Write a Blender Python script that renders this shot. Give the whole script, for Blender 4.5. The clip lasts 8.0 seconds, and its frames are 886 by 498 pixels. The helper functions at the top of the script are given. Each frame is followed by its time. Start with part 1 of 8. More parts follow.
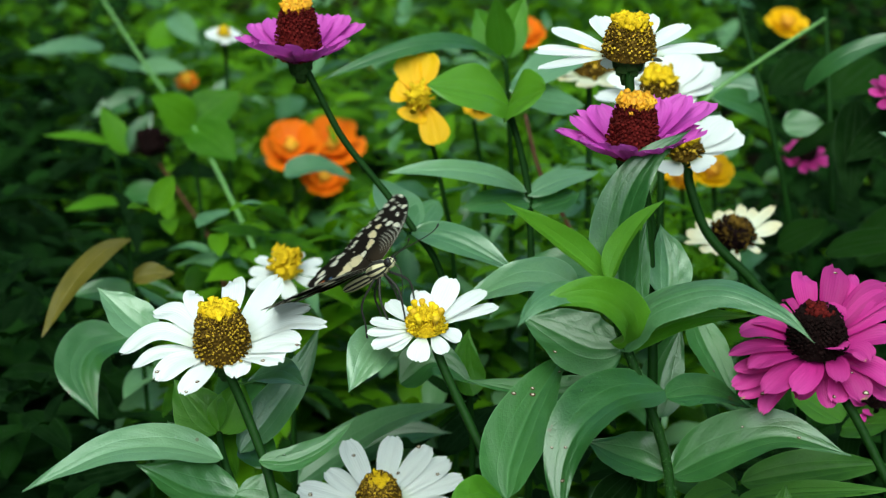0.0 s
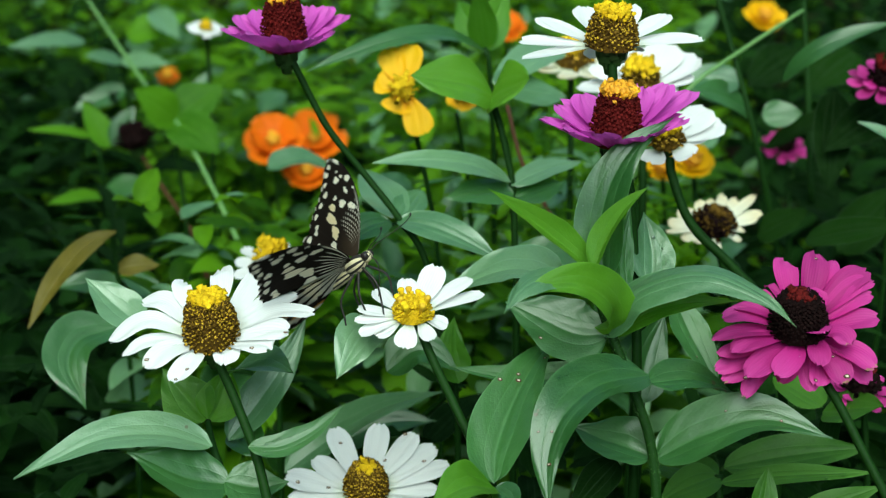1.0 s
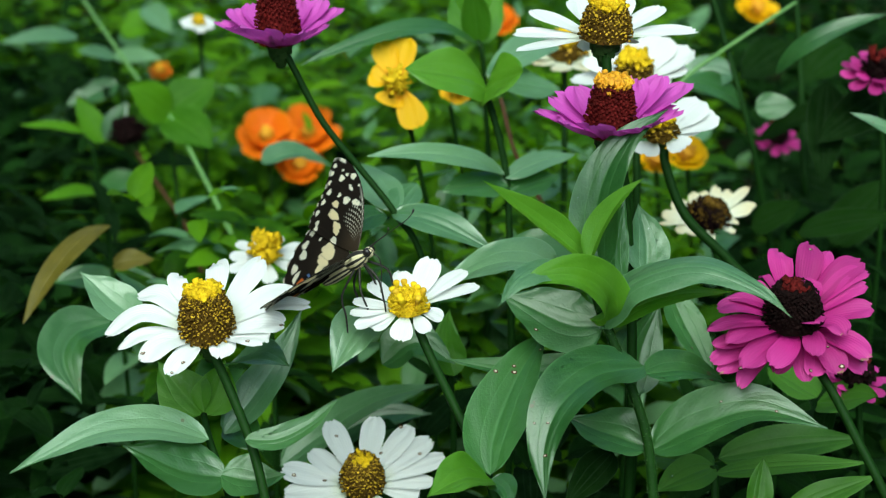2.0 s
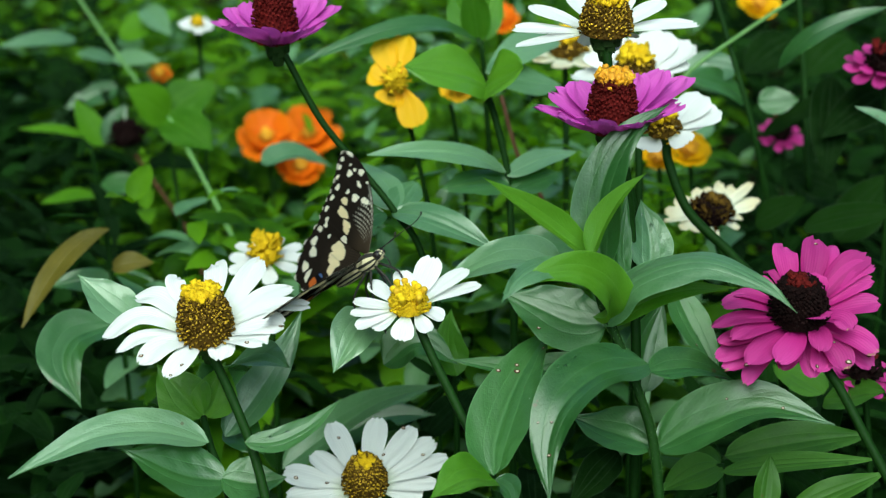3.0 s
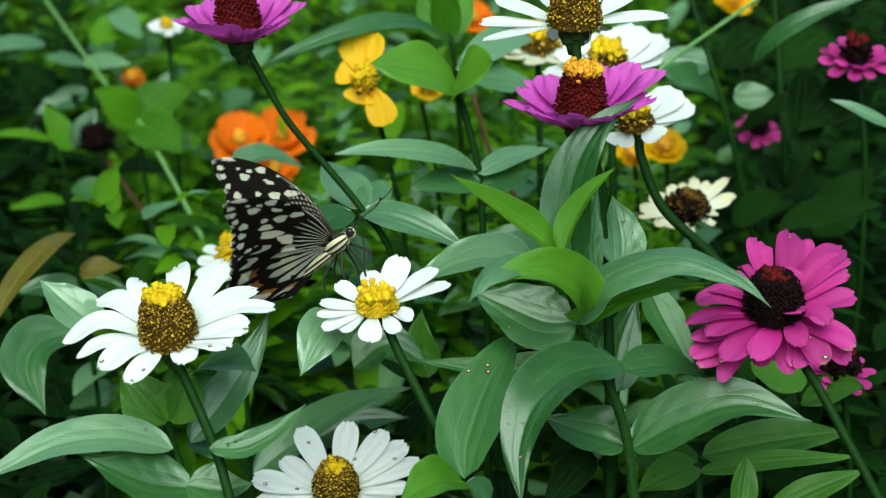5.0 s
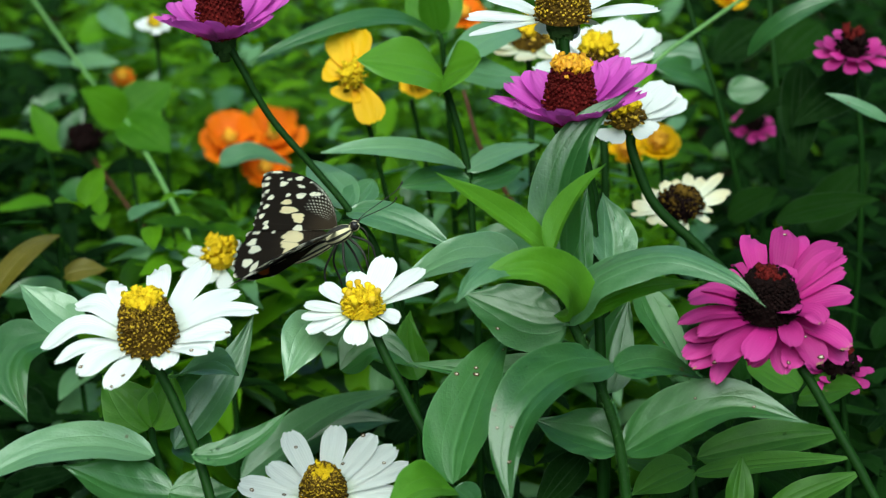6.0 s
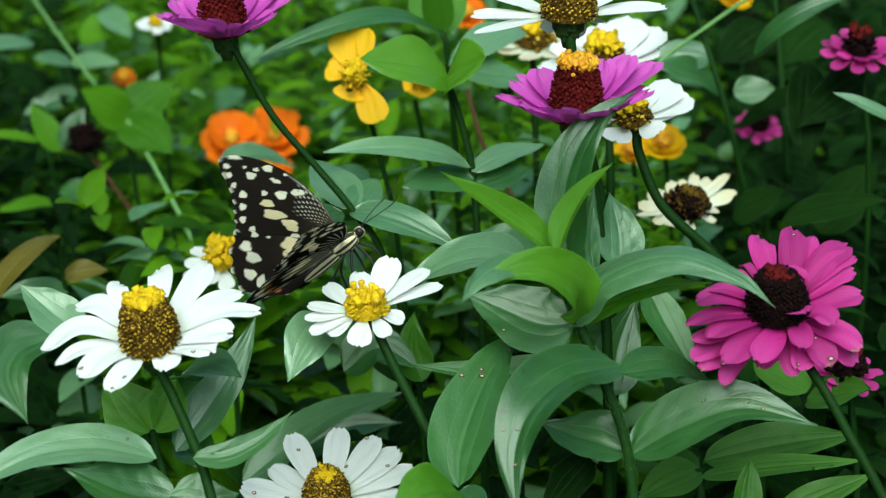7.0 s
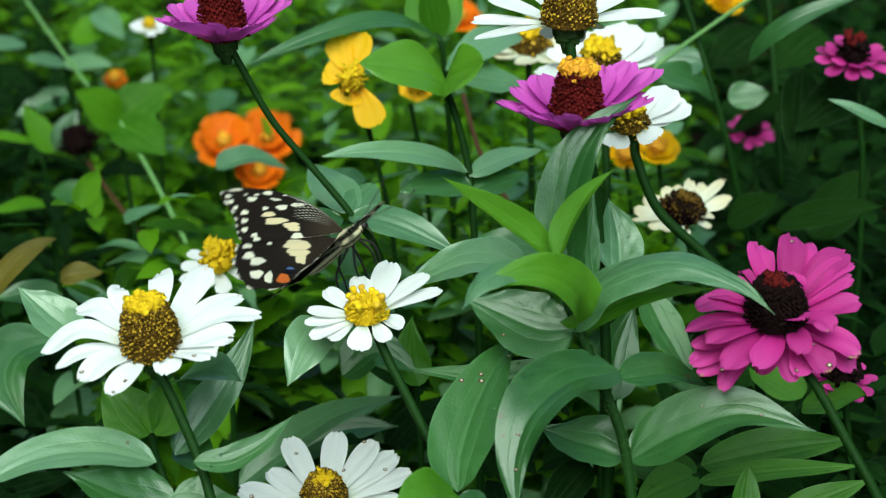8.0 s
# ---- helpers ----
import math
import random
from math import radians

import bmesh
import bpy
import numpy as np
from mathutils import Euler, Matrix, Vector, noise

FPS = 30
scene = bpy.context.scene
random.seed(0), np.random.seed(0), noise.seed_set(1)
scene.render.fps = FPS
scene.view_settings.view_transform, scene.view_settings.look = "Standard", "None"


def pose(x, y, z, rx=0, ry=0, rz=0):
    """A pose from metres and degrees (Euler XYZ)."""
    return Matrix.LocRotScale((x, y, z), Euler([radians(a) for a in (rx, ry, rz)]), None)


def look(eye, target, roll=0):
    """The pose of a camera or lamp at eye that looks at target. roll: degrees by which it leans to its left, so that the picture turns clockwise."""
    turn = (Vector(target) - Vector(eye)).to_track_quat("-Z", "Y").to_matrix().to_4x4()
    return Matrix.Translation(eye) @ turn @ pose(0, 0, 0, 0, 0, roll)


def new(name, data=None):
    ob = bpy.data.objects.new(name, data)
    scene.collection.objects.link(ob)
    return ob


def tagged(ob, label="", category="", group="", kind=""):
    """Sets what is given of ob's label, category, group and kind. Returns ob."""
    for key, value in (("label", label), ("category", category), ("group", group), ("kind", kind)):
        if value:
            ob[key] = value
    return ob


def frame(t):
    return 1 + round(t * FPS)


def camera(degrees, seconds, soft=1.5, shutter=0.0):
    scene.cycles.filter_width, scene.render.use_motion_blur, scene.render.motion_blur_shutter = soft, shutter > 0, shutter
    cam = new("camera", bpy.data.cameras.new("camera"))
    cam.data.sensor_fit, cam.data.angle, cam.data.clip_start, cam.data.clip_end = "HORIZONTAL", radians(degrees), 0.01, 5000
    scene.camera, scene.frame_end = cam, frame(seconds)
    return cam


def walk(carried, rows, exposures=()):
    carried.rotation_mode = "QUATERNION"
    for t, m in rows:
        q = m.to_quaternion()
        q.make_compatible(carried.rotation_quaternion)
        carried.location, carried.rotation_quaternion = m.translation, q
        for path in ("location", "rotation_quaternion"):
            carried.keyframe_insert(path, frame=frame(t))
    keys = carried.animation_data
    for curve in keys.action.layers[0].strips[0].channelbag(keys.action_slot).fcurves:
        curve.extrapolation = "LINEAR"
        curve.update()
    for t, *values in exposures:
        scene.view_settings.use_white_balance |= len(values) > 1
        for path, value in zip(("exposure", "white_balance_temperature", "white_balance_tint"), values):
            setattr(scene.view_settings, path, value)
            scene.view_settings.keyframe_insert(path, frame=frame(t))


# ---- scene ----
cam = camera(32, 8.0, soft=1.2, shutter=0.35)
cam.data.dof.use_dof = True
cam.data.dof.focus_distance = 0.545
cam.data.dof.aperture_fstop = 13.5
PATH = [
    (0.0, pose(0.00538, -0.54773, 0.88570, 68.258, -0.810, 1.162)),
    (0.5, pose(0.00554, -0.54948, 0.88444, 68.329, -0.804, 0.605)),
    (1.0, pose(0.00239, -0.55429, 0.88487, 68.153, -0.872, 0.286)),
    (1.5, pose(0.00106, -0.55710, 0.88507, 67.948, -0.939, 0.096)),
    (3.0, pose(0.00274, -0.54999, 0.88074, 68.052, -0.115, -0.148)),
    (3.5, pose(0.00000, -0.55000, 0.88000, 67.999, 0.000, 0.000)),
    (4.0, pose(0.00059, -0.55004, 0.87934, 68.140, 0.015, -0.313)),
    (4.5, pose(0.00446, -0.54659, 0.87701, 68.249, 0.133, -0.730)),
    (6.0, pose(0.01327, -0.52906, 0.87103, 68.119, 0.784, -1.118)),
    (6.5, pose(0.01363, -0.52651, 0.86948, 68.295, 0.841, -1.171)),
    (7.0, pose(0.01193, -0.52353, 0.86809, 68.204, 0.778, -1.089)),
    (7.5, pose(0.01023, -0.52315, 0.86828, 68.158, 0.618, -1.141)),
    (8.0, pose(0.00665, -0.52433, 0.86988, 68.245, 0.334, -1.539)),
]
walk(cam, PATH, [(0.0, 0.97, 5950, -18), (8.0, 0.97, 5950, -18)])

# ---- light: bright overcast sky over the garden ----
world = bpy.data.worlds.new("overcast_sky")
scene.world = world
world.use_nodes = True
wn = world.node_tree
sky = wn.nodes.new("ShaderNodeTexSky")
sky.sky_type = "NISHITA"
sky.sun_disc = False
sky.sun_elevation = radians(58)
sky.sun_rotation = radians(200)
sky.air_density, sky.dust_density = 1.0, 3.0
wn.links.new(sky.outputs[0], wn.nodes["Background"].inputs[0])
wn.nodes["Background"].inputs[1].default_value = 0.105
sun_data = bpy.data.lights.new("sun", "SUN")
sun_data.energy, sun_data.angle, sun_data.color = 2.3, radians(50), (1.0, 0.97, 0.93)
sun = new("sun", sun_data)
sun.matrix_world = look((0.1, -1.5, 2.7), (0.1, 0.1, 0.6))


# ---- materials ----
def base_material(name):
    m = bpy.data.materials.new(name)
    m.use_nodes = True
    return m, m.node_tree, m.node_tree.nodes["Principled BSDF"]


def node(nt, kind, **values):
    n = nt.nodes.new(kind)
    for key, value in values.items():
        n.inputs[key].default_value = value
    return n


def maths(nt, op, a, b=None, c=None):
    n = nt.nodes.new("ShaderNodeMath")
    n.operation = op
    for i, v in enumerate((a, b, c)):
        if v is None:
            continue
        if isinstance(v, (int, float)):
            n.inputs[i].default_value = v
        else:
            nt.links.new(v, n.inputs[i])
    return n.outputs[0]


def mixed(nt, factor, a, b, blend="MIX"):
    n = nt.nodes.new("ShaderNodeMix")
    n.data_type, n.blend_type = "RGBA", blend
    for slot, v in ((0, factor), (6, a), (7, b)):
        if isinstance(v, (int, float)):
            n.inputs[slot].default_value = v
        elif isinstance(v, tuple):
            n.inputs[slot].default_value = (*v, 1.0)[:4]
        else:
            nt.links.new(v, n.inputs[slot])
    return n.outputs[2]


def ramp(nt, fac, stops):
    n = nt.nodes.new("ShaderNodeValToRGB")
    els = n.color_ramp.elements
    while len(els) < len(stops):
        els.new(0.5)
    for e, (p, c) in zip(els, stops):
        e.position, e.color = p, (*c, 1.0)[:4]
    nt.links.new(fac, n.inputs[0])
    return n.outputs[0]


def noise_of(nt, coords, scale, detail=3.0, rough=0.55):
    n = node(nt, "ShaderNodeTexNoise", Scale=scale, Detail=detail, Roughness=rough)
    nt.links.new(coords, n.inputs["Vector"])
    return n.outputs["Fac"]


def thin_surface(nt, bsdf, colour, through_colour, share, bump):
    """Gloss above, light let through from behind: a leaf or a petal."""
    nt.links.new(colour, bsdf.inputs["Base Color"])
    nt.links.new(bump, bsdf.inputs["Normal"])
    tr = nt.nodes.new("ShaderNodeBsdfTranslucent")
    nt.links.new(through_colour, tr.inputs["Color"])
    nt.links.new(bump, tr.inputs["Normal"])
    mix = nt.nodes.new("ShaderNodeMixShader")
    mix.inputs[0].default_value = share
    nt.links.new(bsdf.outputs[0], mix.inputs[1])
    nt.links.new(tr.outputs[0], mix.inputs[2])
    nt.links.new(mix.outputs[0], nt.nodes["Material Output"].inputs["Surface"])


def bump_of(nt, height, strength, distance):
    b = node(nt, "ShaderNodeBump", Strength=strength, Distance=distance)
    nt.links.new(height, b.inputs["Height"])
    return b.outputs[0]


def leaf_material(name, dark, light, glow, rough=0.42, spots=0.0, share=0.28, veins=1.0, sheen=0.5):
    m, nt, bsdf = base_material(name)
    tc = nt.nodes.new("ShaderNodeTexCoord")
    uv = nt.nodes.new("ShaderNodeSeparateXYZ")
    nt.links.new(tc.outputs["UV"], uv.inputs[0])
    side = maths(nt, "ABSOLUTE", maths(nt, "SUBTRACT", uv.outputs[0], 0.5))
    mid = maths(nt, "SUBTRACT", 1.0, maths(nt, "MULTIPLY", side, 30.0))
    lateral = maths(nt, "SUBTRACT", 1.0, maths(nt, "MULTIPLY", maths(nt, "ABSOLUTE", maths(nt, "SUBTRACT", side, 0.2)), 45.0))
    vein = maths(nt, "MAXIMUM", maths(nt, "MAXIMUM", mid, lateral), 0.0)
    # fine cross veins that run forward from the midrib
    slant = maths(nt, "SUBTRACT", maths(nt, "MULTIPLY", uv.outputs[1], 60.0), maths(nt, "MULTIPLY", side, 46.0))
    fine = maths(nt, "POWER", maths(nt, "ABSOLUTE", maths(nt, "SINE", slant)), 8.0)
    big = noise_of(nt, tc.outputs["Object"], 48.0)
    grain = noise_of(nt, tc.outputs["Object"], 900.0, 4.0)
    mottle = noise_of(nt, tc.outputs["Object"], 190.0, 3.0)
    net = node(nt, "ShaderNodeTexVoronoi", Scale=520.0)
    net.feature = "DISTANCE_TO_EDGE"
    nt.links.new(tc.outputs["Object"], net.inputs["Vector"])
    mesh = maths(nt, "MINIMUM", maths(nt, "MULTIPLY", net.outputs["Distance"], 5.0), 1.0)
    info = nt.nodes.new("ShaderNodeObjectInfo")
    geo = nt.nodes.new("ShaderNodeNewGeometry")
    chance = maths(nt, "FRACT", maths(nt, "ADD", info.outputs["Random"], geo.outputs["Random Per Island"]))
    tone = maths(nt, "ADD", maths(nt, "MULTIPLY", big, 0.7), maths(nt, "MULTIPLY", maths(nt, "SUBTRACT", chance, 0.4), 0.9))
    col = ramp(nt, tone, [(0.2, dark), (0.75, light)])
    col = mixed(nt, maths(nt, "MULTIPLY", vein, 0.3 * veins), col, tuple(min(1, c * 1.5 + 0.03) for c in light))
    col = mixed(nt, maths(nt, "MULTIPLY", fine, 0.015), col, light)
    col = mixed(nt, maths(nt, "MULTIPLY", grain, 0.25), col, dark)
    col = mixed(nt, maths(nt, "MULTIPLY", maths(nt, "SUBTRACT", 1.0, mesh), 0.1), col, tuple(c * 1.4 + 0.01 for c in light))
    col = mixed(nt, maths(nt, "MULTIPLY", maths(nt, "MAXIMUM", maths(nt, "SUBTRACT", mottle, 0.42), 0.0), 0.7), col, tuple(min(1, c * 1.25 + 0.012) for c in light))
    rim = maths(nt, "MULTIPLY", maths(nt, "MAXIMUM", maths(nt, "SUBTRACT", side, 0.475), 0.0), 30.0)
    col = mixed(nt, maths(nt, "MULTIPLY", rim, 0.6), col, tuple(min(1, c * 1.6 + 0.04) for c in light))
    if spots:
        vor = node(nt, "ShaderNodeTexVoronoi", Scale=260.0)
        nt.links.new(tc.outputs["Object"], vor.inputs["Vector"])
        speck = maths(nt, "LESS_THAN", vor.outputs["Distance"], maths(nt, "MULTIPLY", maths(nt, "SUBTRACT", noise_of(nt, tc.outputs["Object"], 60.0), 0.66 - 0.1 * spots), 2.2))
        col = mixed(nt, maths(nt, "MULTIPLY", speck, 0.85), col, (0.07, 0.035, 0.014))
    # Pale flecks: dried spots, plus painted drop glints where spots is raised.
    speckle = node(nt, "ShaderNodeTexVoronoi", Scale=170.0)
    nt.links.new(tc.outputs["Object"], speckle.inputs["Vector"])
    fleck = maths(nt, "LESS_THAN", speckle.outputs["Distance"], maths(nt, "MULTIPLY", maths(nt, "SUBTRACT", noise_of(nt, tc.outputs["Object"], 45.0), 0.5), 0.55))
    col = mixed(nt, maths(nt, "MULTIPLY", fleck, 0.2 + 0.3 * spots), col, (0.3 + 0.2 * spots, 0.34 + 0.18 * spots, 0.28 + 0.16 * spots))
    glow_col = mixed(nt, maths(nt, "MULTIPLY", vein, 0.5), mixed(nt, big, glow, tuple(c * 0.75 for c in glow)), tuple(c * 0.7 for c in glow))
    height = maths(nt, "ADD", maths(nt, "MULTIPLY", vein, -0.25), maths(nt, "ADD", maths(nt, "MULTIPLY", fine, -0.06), maths(nt, "ADD", maths(nt, "MULTIPLY", grain, 0.25), maths(nt, "ADD", maths(nt, "MULTIPLY", mesh, 0.09), maths(nt, "MULTIPLY", mottle, 0.35)))))
    bump = bump_of(nt, height, 0.5, 0.00045)
    nt.links.new(maths(nt, "ADD", rough - 0.08, maths(nt, "MULTIPLY", maths(nt, "ADD", mottle, big), 0.08)), bsdf.inputs["Roughness"])
    bsdf.inputs["Specular IOR Level"].default_value = sheen
    thin_surface(nt, bsdf, col, glow_col, share, bump)
    return m


def petal_material(name, inner, outer, tip, glow, share=0.3, stain=0.5, rough=0.55, fade=0.22):
    m, nt, bsdf = base_material(name)
    tc = nt.nodes.new("ShaderNodeTexCoord")
    uv = nt.nodes.new("ShaderNodeSeparateXYZ")
    nt.links.new(tc.outputs["UV"], uv.inputs[0])
    wob = noise_of(nt, tc.outputs["Object"], 120.0)
    ridge = maths(nt, "SINE", maths(nt, "ADD", maths(nt, "MULTIPLY", uv.outputs[0], 62.0), maths(nt, "MULTIPLY", wob, 3.0)))
    grain = noise_of(nt, tc.outputs["Object"], 1200.0, 3.0)
    info = nt.nodes.new("ShaderNodeObjectInfo")
    col = ramp(nt, uv.outputs[1], [(0.0, inner), (0.3, outer), (1.0, tip)])
    col = mixed(nt, maths(nt, "MULTIPLY", maths(nt, "ADD", ridge, 1.0), 0.06), col, tuple(c * 0.6 for c in outer))
    col = mixed(nt, maths(nt, "MULTIPLY", info.outputs["Random"], fade), col, tuple(c * 0.7 * min(1.0, 0.22 / fade) for c in outer))
    edge = maths(nt, "MULTIPLY", maths(nt, "SUBTRACT", uv.outputs[1], 0.93), 14.0)
    blotch = maths(nt, "GREATER_THAN", maths(nt, "ADD", noise_of(nt, tc.outputs["Object"], 170.0), maths(nt, "MULTIPLY", edge, 0.1)), 0.72 - 0.04 * stain)
    col = mixed(nt, maths(nt, "MULTIPLY", blotch, 0.65 * stain), col, (0.3, 0.2, 0.1))
    bump = bump_of(nt, maths(nt, "ADD", maths(nt, "MULTIPLY", ridge, 0.3), maths(nt, "MULTIPLY", grain, 0.5)), 0.4, 0.0002)
    bsdf.inputs["Roughness"].default_value = rough
    bsdf.inputs["Specular IOR Level"].default_value = 0.2
    g = mixed(nt, 0.0, glow, glow)
    thin_surface(nt, bsdf, col, g, share, bump)
    return m


def rough_material(name, dark, light, scale=300.0, rough=0.6, relief=0.4, gloss=0.3):
    m, nt, bsdf = base_material(name)
    tc = nt.nodes.new("ShaderNodeTexCoord")
    a = noise_of(nt, tc.outputs["Object"], scale, 4.0)
    b = noise_of(nt, tc.outputs["Object"], scale * 0.12, 2.0)
    geo = nt.nodes.new("ShaderNodeNewGeometry")
    tone = maths(nt, "ADD", maths(nt, "MULTIPLY", a, 0.45), maths(nt, "ADD", maths(nt, "MULTIPLY", b, 0.35), maths(nt, "MULTIPLY", geo.outputs["Random Per Island"], 0.3)))
    nt.links.new(ramp(nt, tone, [(0.25, dark), (0.8, light)]), bsdf.inputs["Base Color"])
    nt.links.new(bump_of(nt, a, relief, 0.3 / scale), bsdf.inputs["Normal"])
    bsdf.inputs["Roughness"].default_value = rough
    bsdf.inputs["Specular IOR Level"].default_value = gloss
    return m


LEAF = leaf_material("zinnia_leaf", (0.017, 0.062, 0.012), (0.05, 0.132, 0.03), (0.12, 0.33, 0.012), rough=0.38, sheen=0.75, spots=0.25)
# Besides its gloss, the sky's pale sheen is put into the base colour.
LEAF_PALE = leaf_material("pale_sheen_leaf", (0.06, 0.14, 0.05), (0.14, 0.25, 0.12), (0.15, 0.37, 0.03), rough=0.36, sheen=1.0, spots=0.15)
LEAF_FRESH = leaf_material("young_leaf", (0.045, 0.135, 0.006), (0.1, 0.23, 0.012), (0.24, 0.48, 0.01), share=0.36, sheen=0.4)
LEAF_SPOT = leaf_material("spotted_leaf", (0.024, 0.08, 0.014), (0.06, 0.16, 0.034), (0.12, 0.33, 0.014), spots=0.9, sheen=0.55)
LEAF_DULL = leaf_material("dull_spotted_leaf", (0.026, 0.075, 0.005), (0.06, 0.145, 0.012), (0.15, 0.36, 0.008), rough=0.5, spots=0.8, sheen=0.22)
LEAF_MID = leaf_material("soft_green_leaf", (0.03, 0.09, 0.002), (0.085, 0.2, 0.005), (0.2, 0.45, 0.004), share=0.3, sheen=0.12, rough=0.55)
# Darkened leaf green: the shade among the stems is put into this colour.
LEAF_DARK = leaf_material("shade_toned_leaf", (0.003, 0.011, 0.001), (0.009, 0.028, 0.0025), (0.026, 0.08, 0.0015), rough=0.75, share=0.18, sheen=0.03)
LEAF_DRY = leaf_material("reddened_leaf", (0.09, 0.075, 0.008), (0.19, 0.14, 0.018), (0.36, 0.26, 0.01), spots=0.4, sheen=0.3)
FILLER = leaf_material("undergrowth_leaf", (0.008, 0.034, 0.0008), (0.1, 0.215, 0.004), (0.24, 0.52, 0.003), rough=0.55, share=0.3, sheen=0.08)
# Undergrowth leaf lightened in colour to carry the sky's sheen.
FILLER_PALE = leaf_material("undergrowth_pale_sheen_leaf", (0.03, 0.09, 0.022), (0.15, 0.27, 0.12), (0.12, 0.34, 0.012), rough=0.38, sheen=0.6)
# Undergrowth leaf with the shade of deep gaps put into its colour.
FILLER_DARK = leaf_material("shade_toned_bed_leaf", (0.0014, 0.007, 0.0006), (0.008, 0.028, 0.0024), (0.018, 0.06, 0.0015), rough=0.8, share=0.15, sheen=0.03)
SCREEN_LEAF = rough_material("screen_foliage", (0.003, 0.012, 0.002), (0.02, 0.05, 0.01), 30.0, 0.8, 0.8, 0.05)
STEM = rough_material("green_stem", (0.003, 0.012, 0.0015), (0.012, 0.04, 0.004), 500.0, 0.6, gloss=0.1)
STEM_PALE = rough_material("pale_stem", (0.08, 0.18, 0.04), (0.16, 0.28, 0.09), 300.0, 0.5)
STEM_RED = rough_material("reddish_stem", (0.06, 0.02, 0.012), (0.14, 0.06, 0.03), 300.0, 0.55)
CALYX = rough_material("green_bracts", (0.014, 0.035, 0.006), (0.05, 0.1, 0.02), 700.0, 0.7, gloss=0.15)
WHITE = petal_material("white_petal", (0.55, 0.6, 0.34), (0.76, 0.75, 0.75), (0.77, 0.76, 0.76), (0.77, 0.77, 0.73))
CREAM = petal_material("cream_petal", (0.5, 0.55, 0.2), (0.74, 0.73, 0.6), (0.66, 0.55, 0.34), (0.72, 0.7, 0.52), stain=1.0)
PURPLE = petal_material("purple_petal", (0.24, 0.02, 0.18), (0.47, 0.05, 0.4), (0.54, 0.1, 0.47), (0.6, 0.06, 0.5), stain=0.15)
PINK = petal_material("pink_petal", (0.1, 0.002, 0.035), (0.46, 0.015, 0.22), (0.56, 0.055, 0.32), (0.55, 0.03, 0.26), stain=1.3, fade=0.55)
YELLOW = petal_material("yellow_petal", (0.7, 0.22, 0.004), (0.78, 0.42, 0.003), (0.8, 0.46, 0.004), (0.85, 0.5, 0.004), stain=0.1)
ORANGE = petal_material("orange_petal", (0.6, 0.08, 0.003), (0.75, 0.14, 0.003), (0.8, 0.19, 0.004), (0.85, 0.22, 0.005), stain=0.1)
FLORET_YELLOW = rough_material("yellow_florets", (0.4, 0.23, 0.004), (0.78, 0.54, 0.018), 900.0, 0.7, gloss=0.08)
FLORET_GOLD = rough_material("golden_florets", (0.32, 0.17, 0.006), (0.66, 0.42, 0.015), 900.0, 0.6)
FLORET_BROWN = rough_material("brown_florets", (0.02, 0.009, 0.002), (0.16, 0.09, 0.01), 900.0, 0.8, gloss=0.1)
FLORET_AMBER = rough_material("amber_florets", (0.5, 0.19, 0.006), (0.8, 0.42, 0.015), 900.0, 0.6)
FLORET_RED = rough_material("maroon_florets", (0.03, 0.002, 0.002), (0.12, 0.008, 0.008), 900.0, 0.8, gloss=0.08)
FLORET_DARK = rough_material("withered_florets", (0.003, 0.0015, 0.0015), (0.011, 0.004, 0.004), 900.0, 0.85, gloss=0.06)
SOIL = rough_material("dark_soil", (0.006, 0.004, 0.0025), (0.025, 0.017, 0.01), 60.0, 0.9, 0.8, 0.05)


# ---- building helpers ----
def part(name, verts, faces, material, parent=None, label="", uvs=None, mats=None, face_mats=None):
    me = bpy.data.meshes.new(name)
    me.from_pydata([tuple(v) for v in verts], [], faces)
    for mm in (mats or [material]):
        me.materials.append(mm)
    if uvs is not None:
        lay = me.uv_layers.new(name="UVMap")
        idx = np.empty(len(me.loops), dtype=np.int32)
        me.loops.foreach_get("vertex_index", idx)
        lay.data.foreach_set("uv", np.asarray(uvs, dtype=np.float32)[idx].ravel())
    if face_mats is not None:
        me.polygons.foreach_set("material_index", np.asarray(face_mats, dtype=np.int32))
    me.polygons.foreach_set("use_smooth", np.ones(len(me.polygons), dtype=bool))
    me.update()
    ob = new(name, me)
    if parent is not None:
        ob.parent = parent
    if label:
        tagged(ob, label)
    return ob


def grid_faces(n, m, start=0):
    """Quads of a grid of n x m points."""
    return [(start + i * m + j, start + i * m + j + 1, start + (i + 1) * m + j + 1, start + (i + 1) * m + j) for i in range(n - 1) for j in range(m - 1)]


def smooth_line(points, steps=6):
    """Catmull-Rom through the points."""
    p = [np.array(q, float) for q in points]
    p = [2 * p[0] - p[1]] + p + [2 * p[-1] - p[-2]]
    out = []
    for i in range(1, len(p) - 2):
        for k in range(steps):
            t = k / steps
            out.append(0.5 * (2 * p[i] + (p[i + 1] - p[i - 1]) * t + (2 * p[i - 1] - 5 * p[i] + 4 * p[i + 1] - p[i + 2]) * t * t + (3 * p[i] - p[i - 1] - 3 * p[i + 1] + p[i + 2]) * t**3))
    return out + [p[-2]]


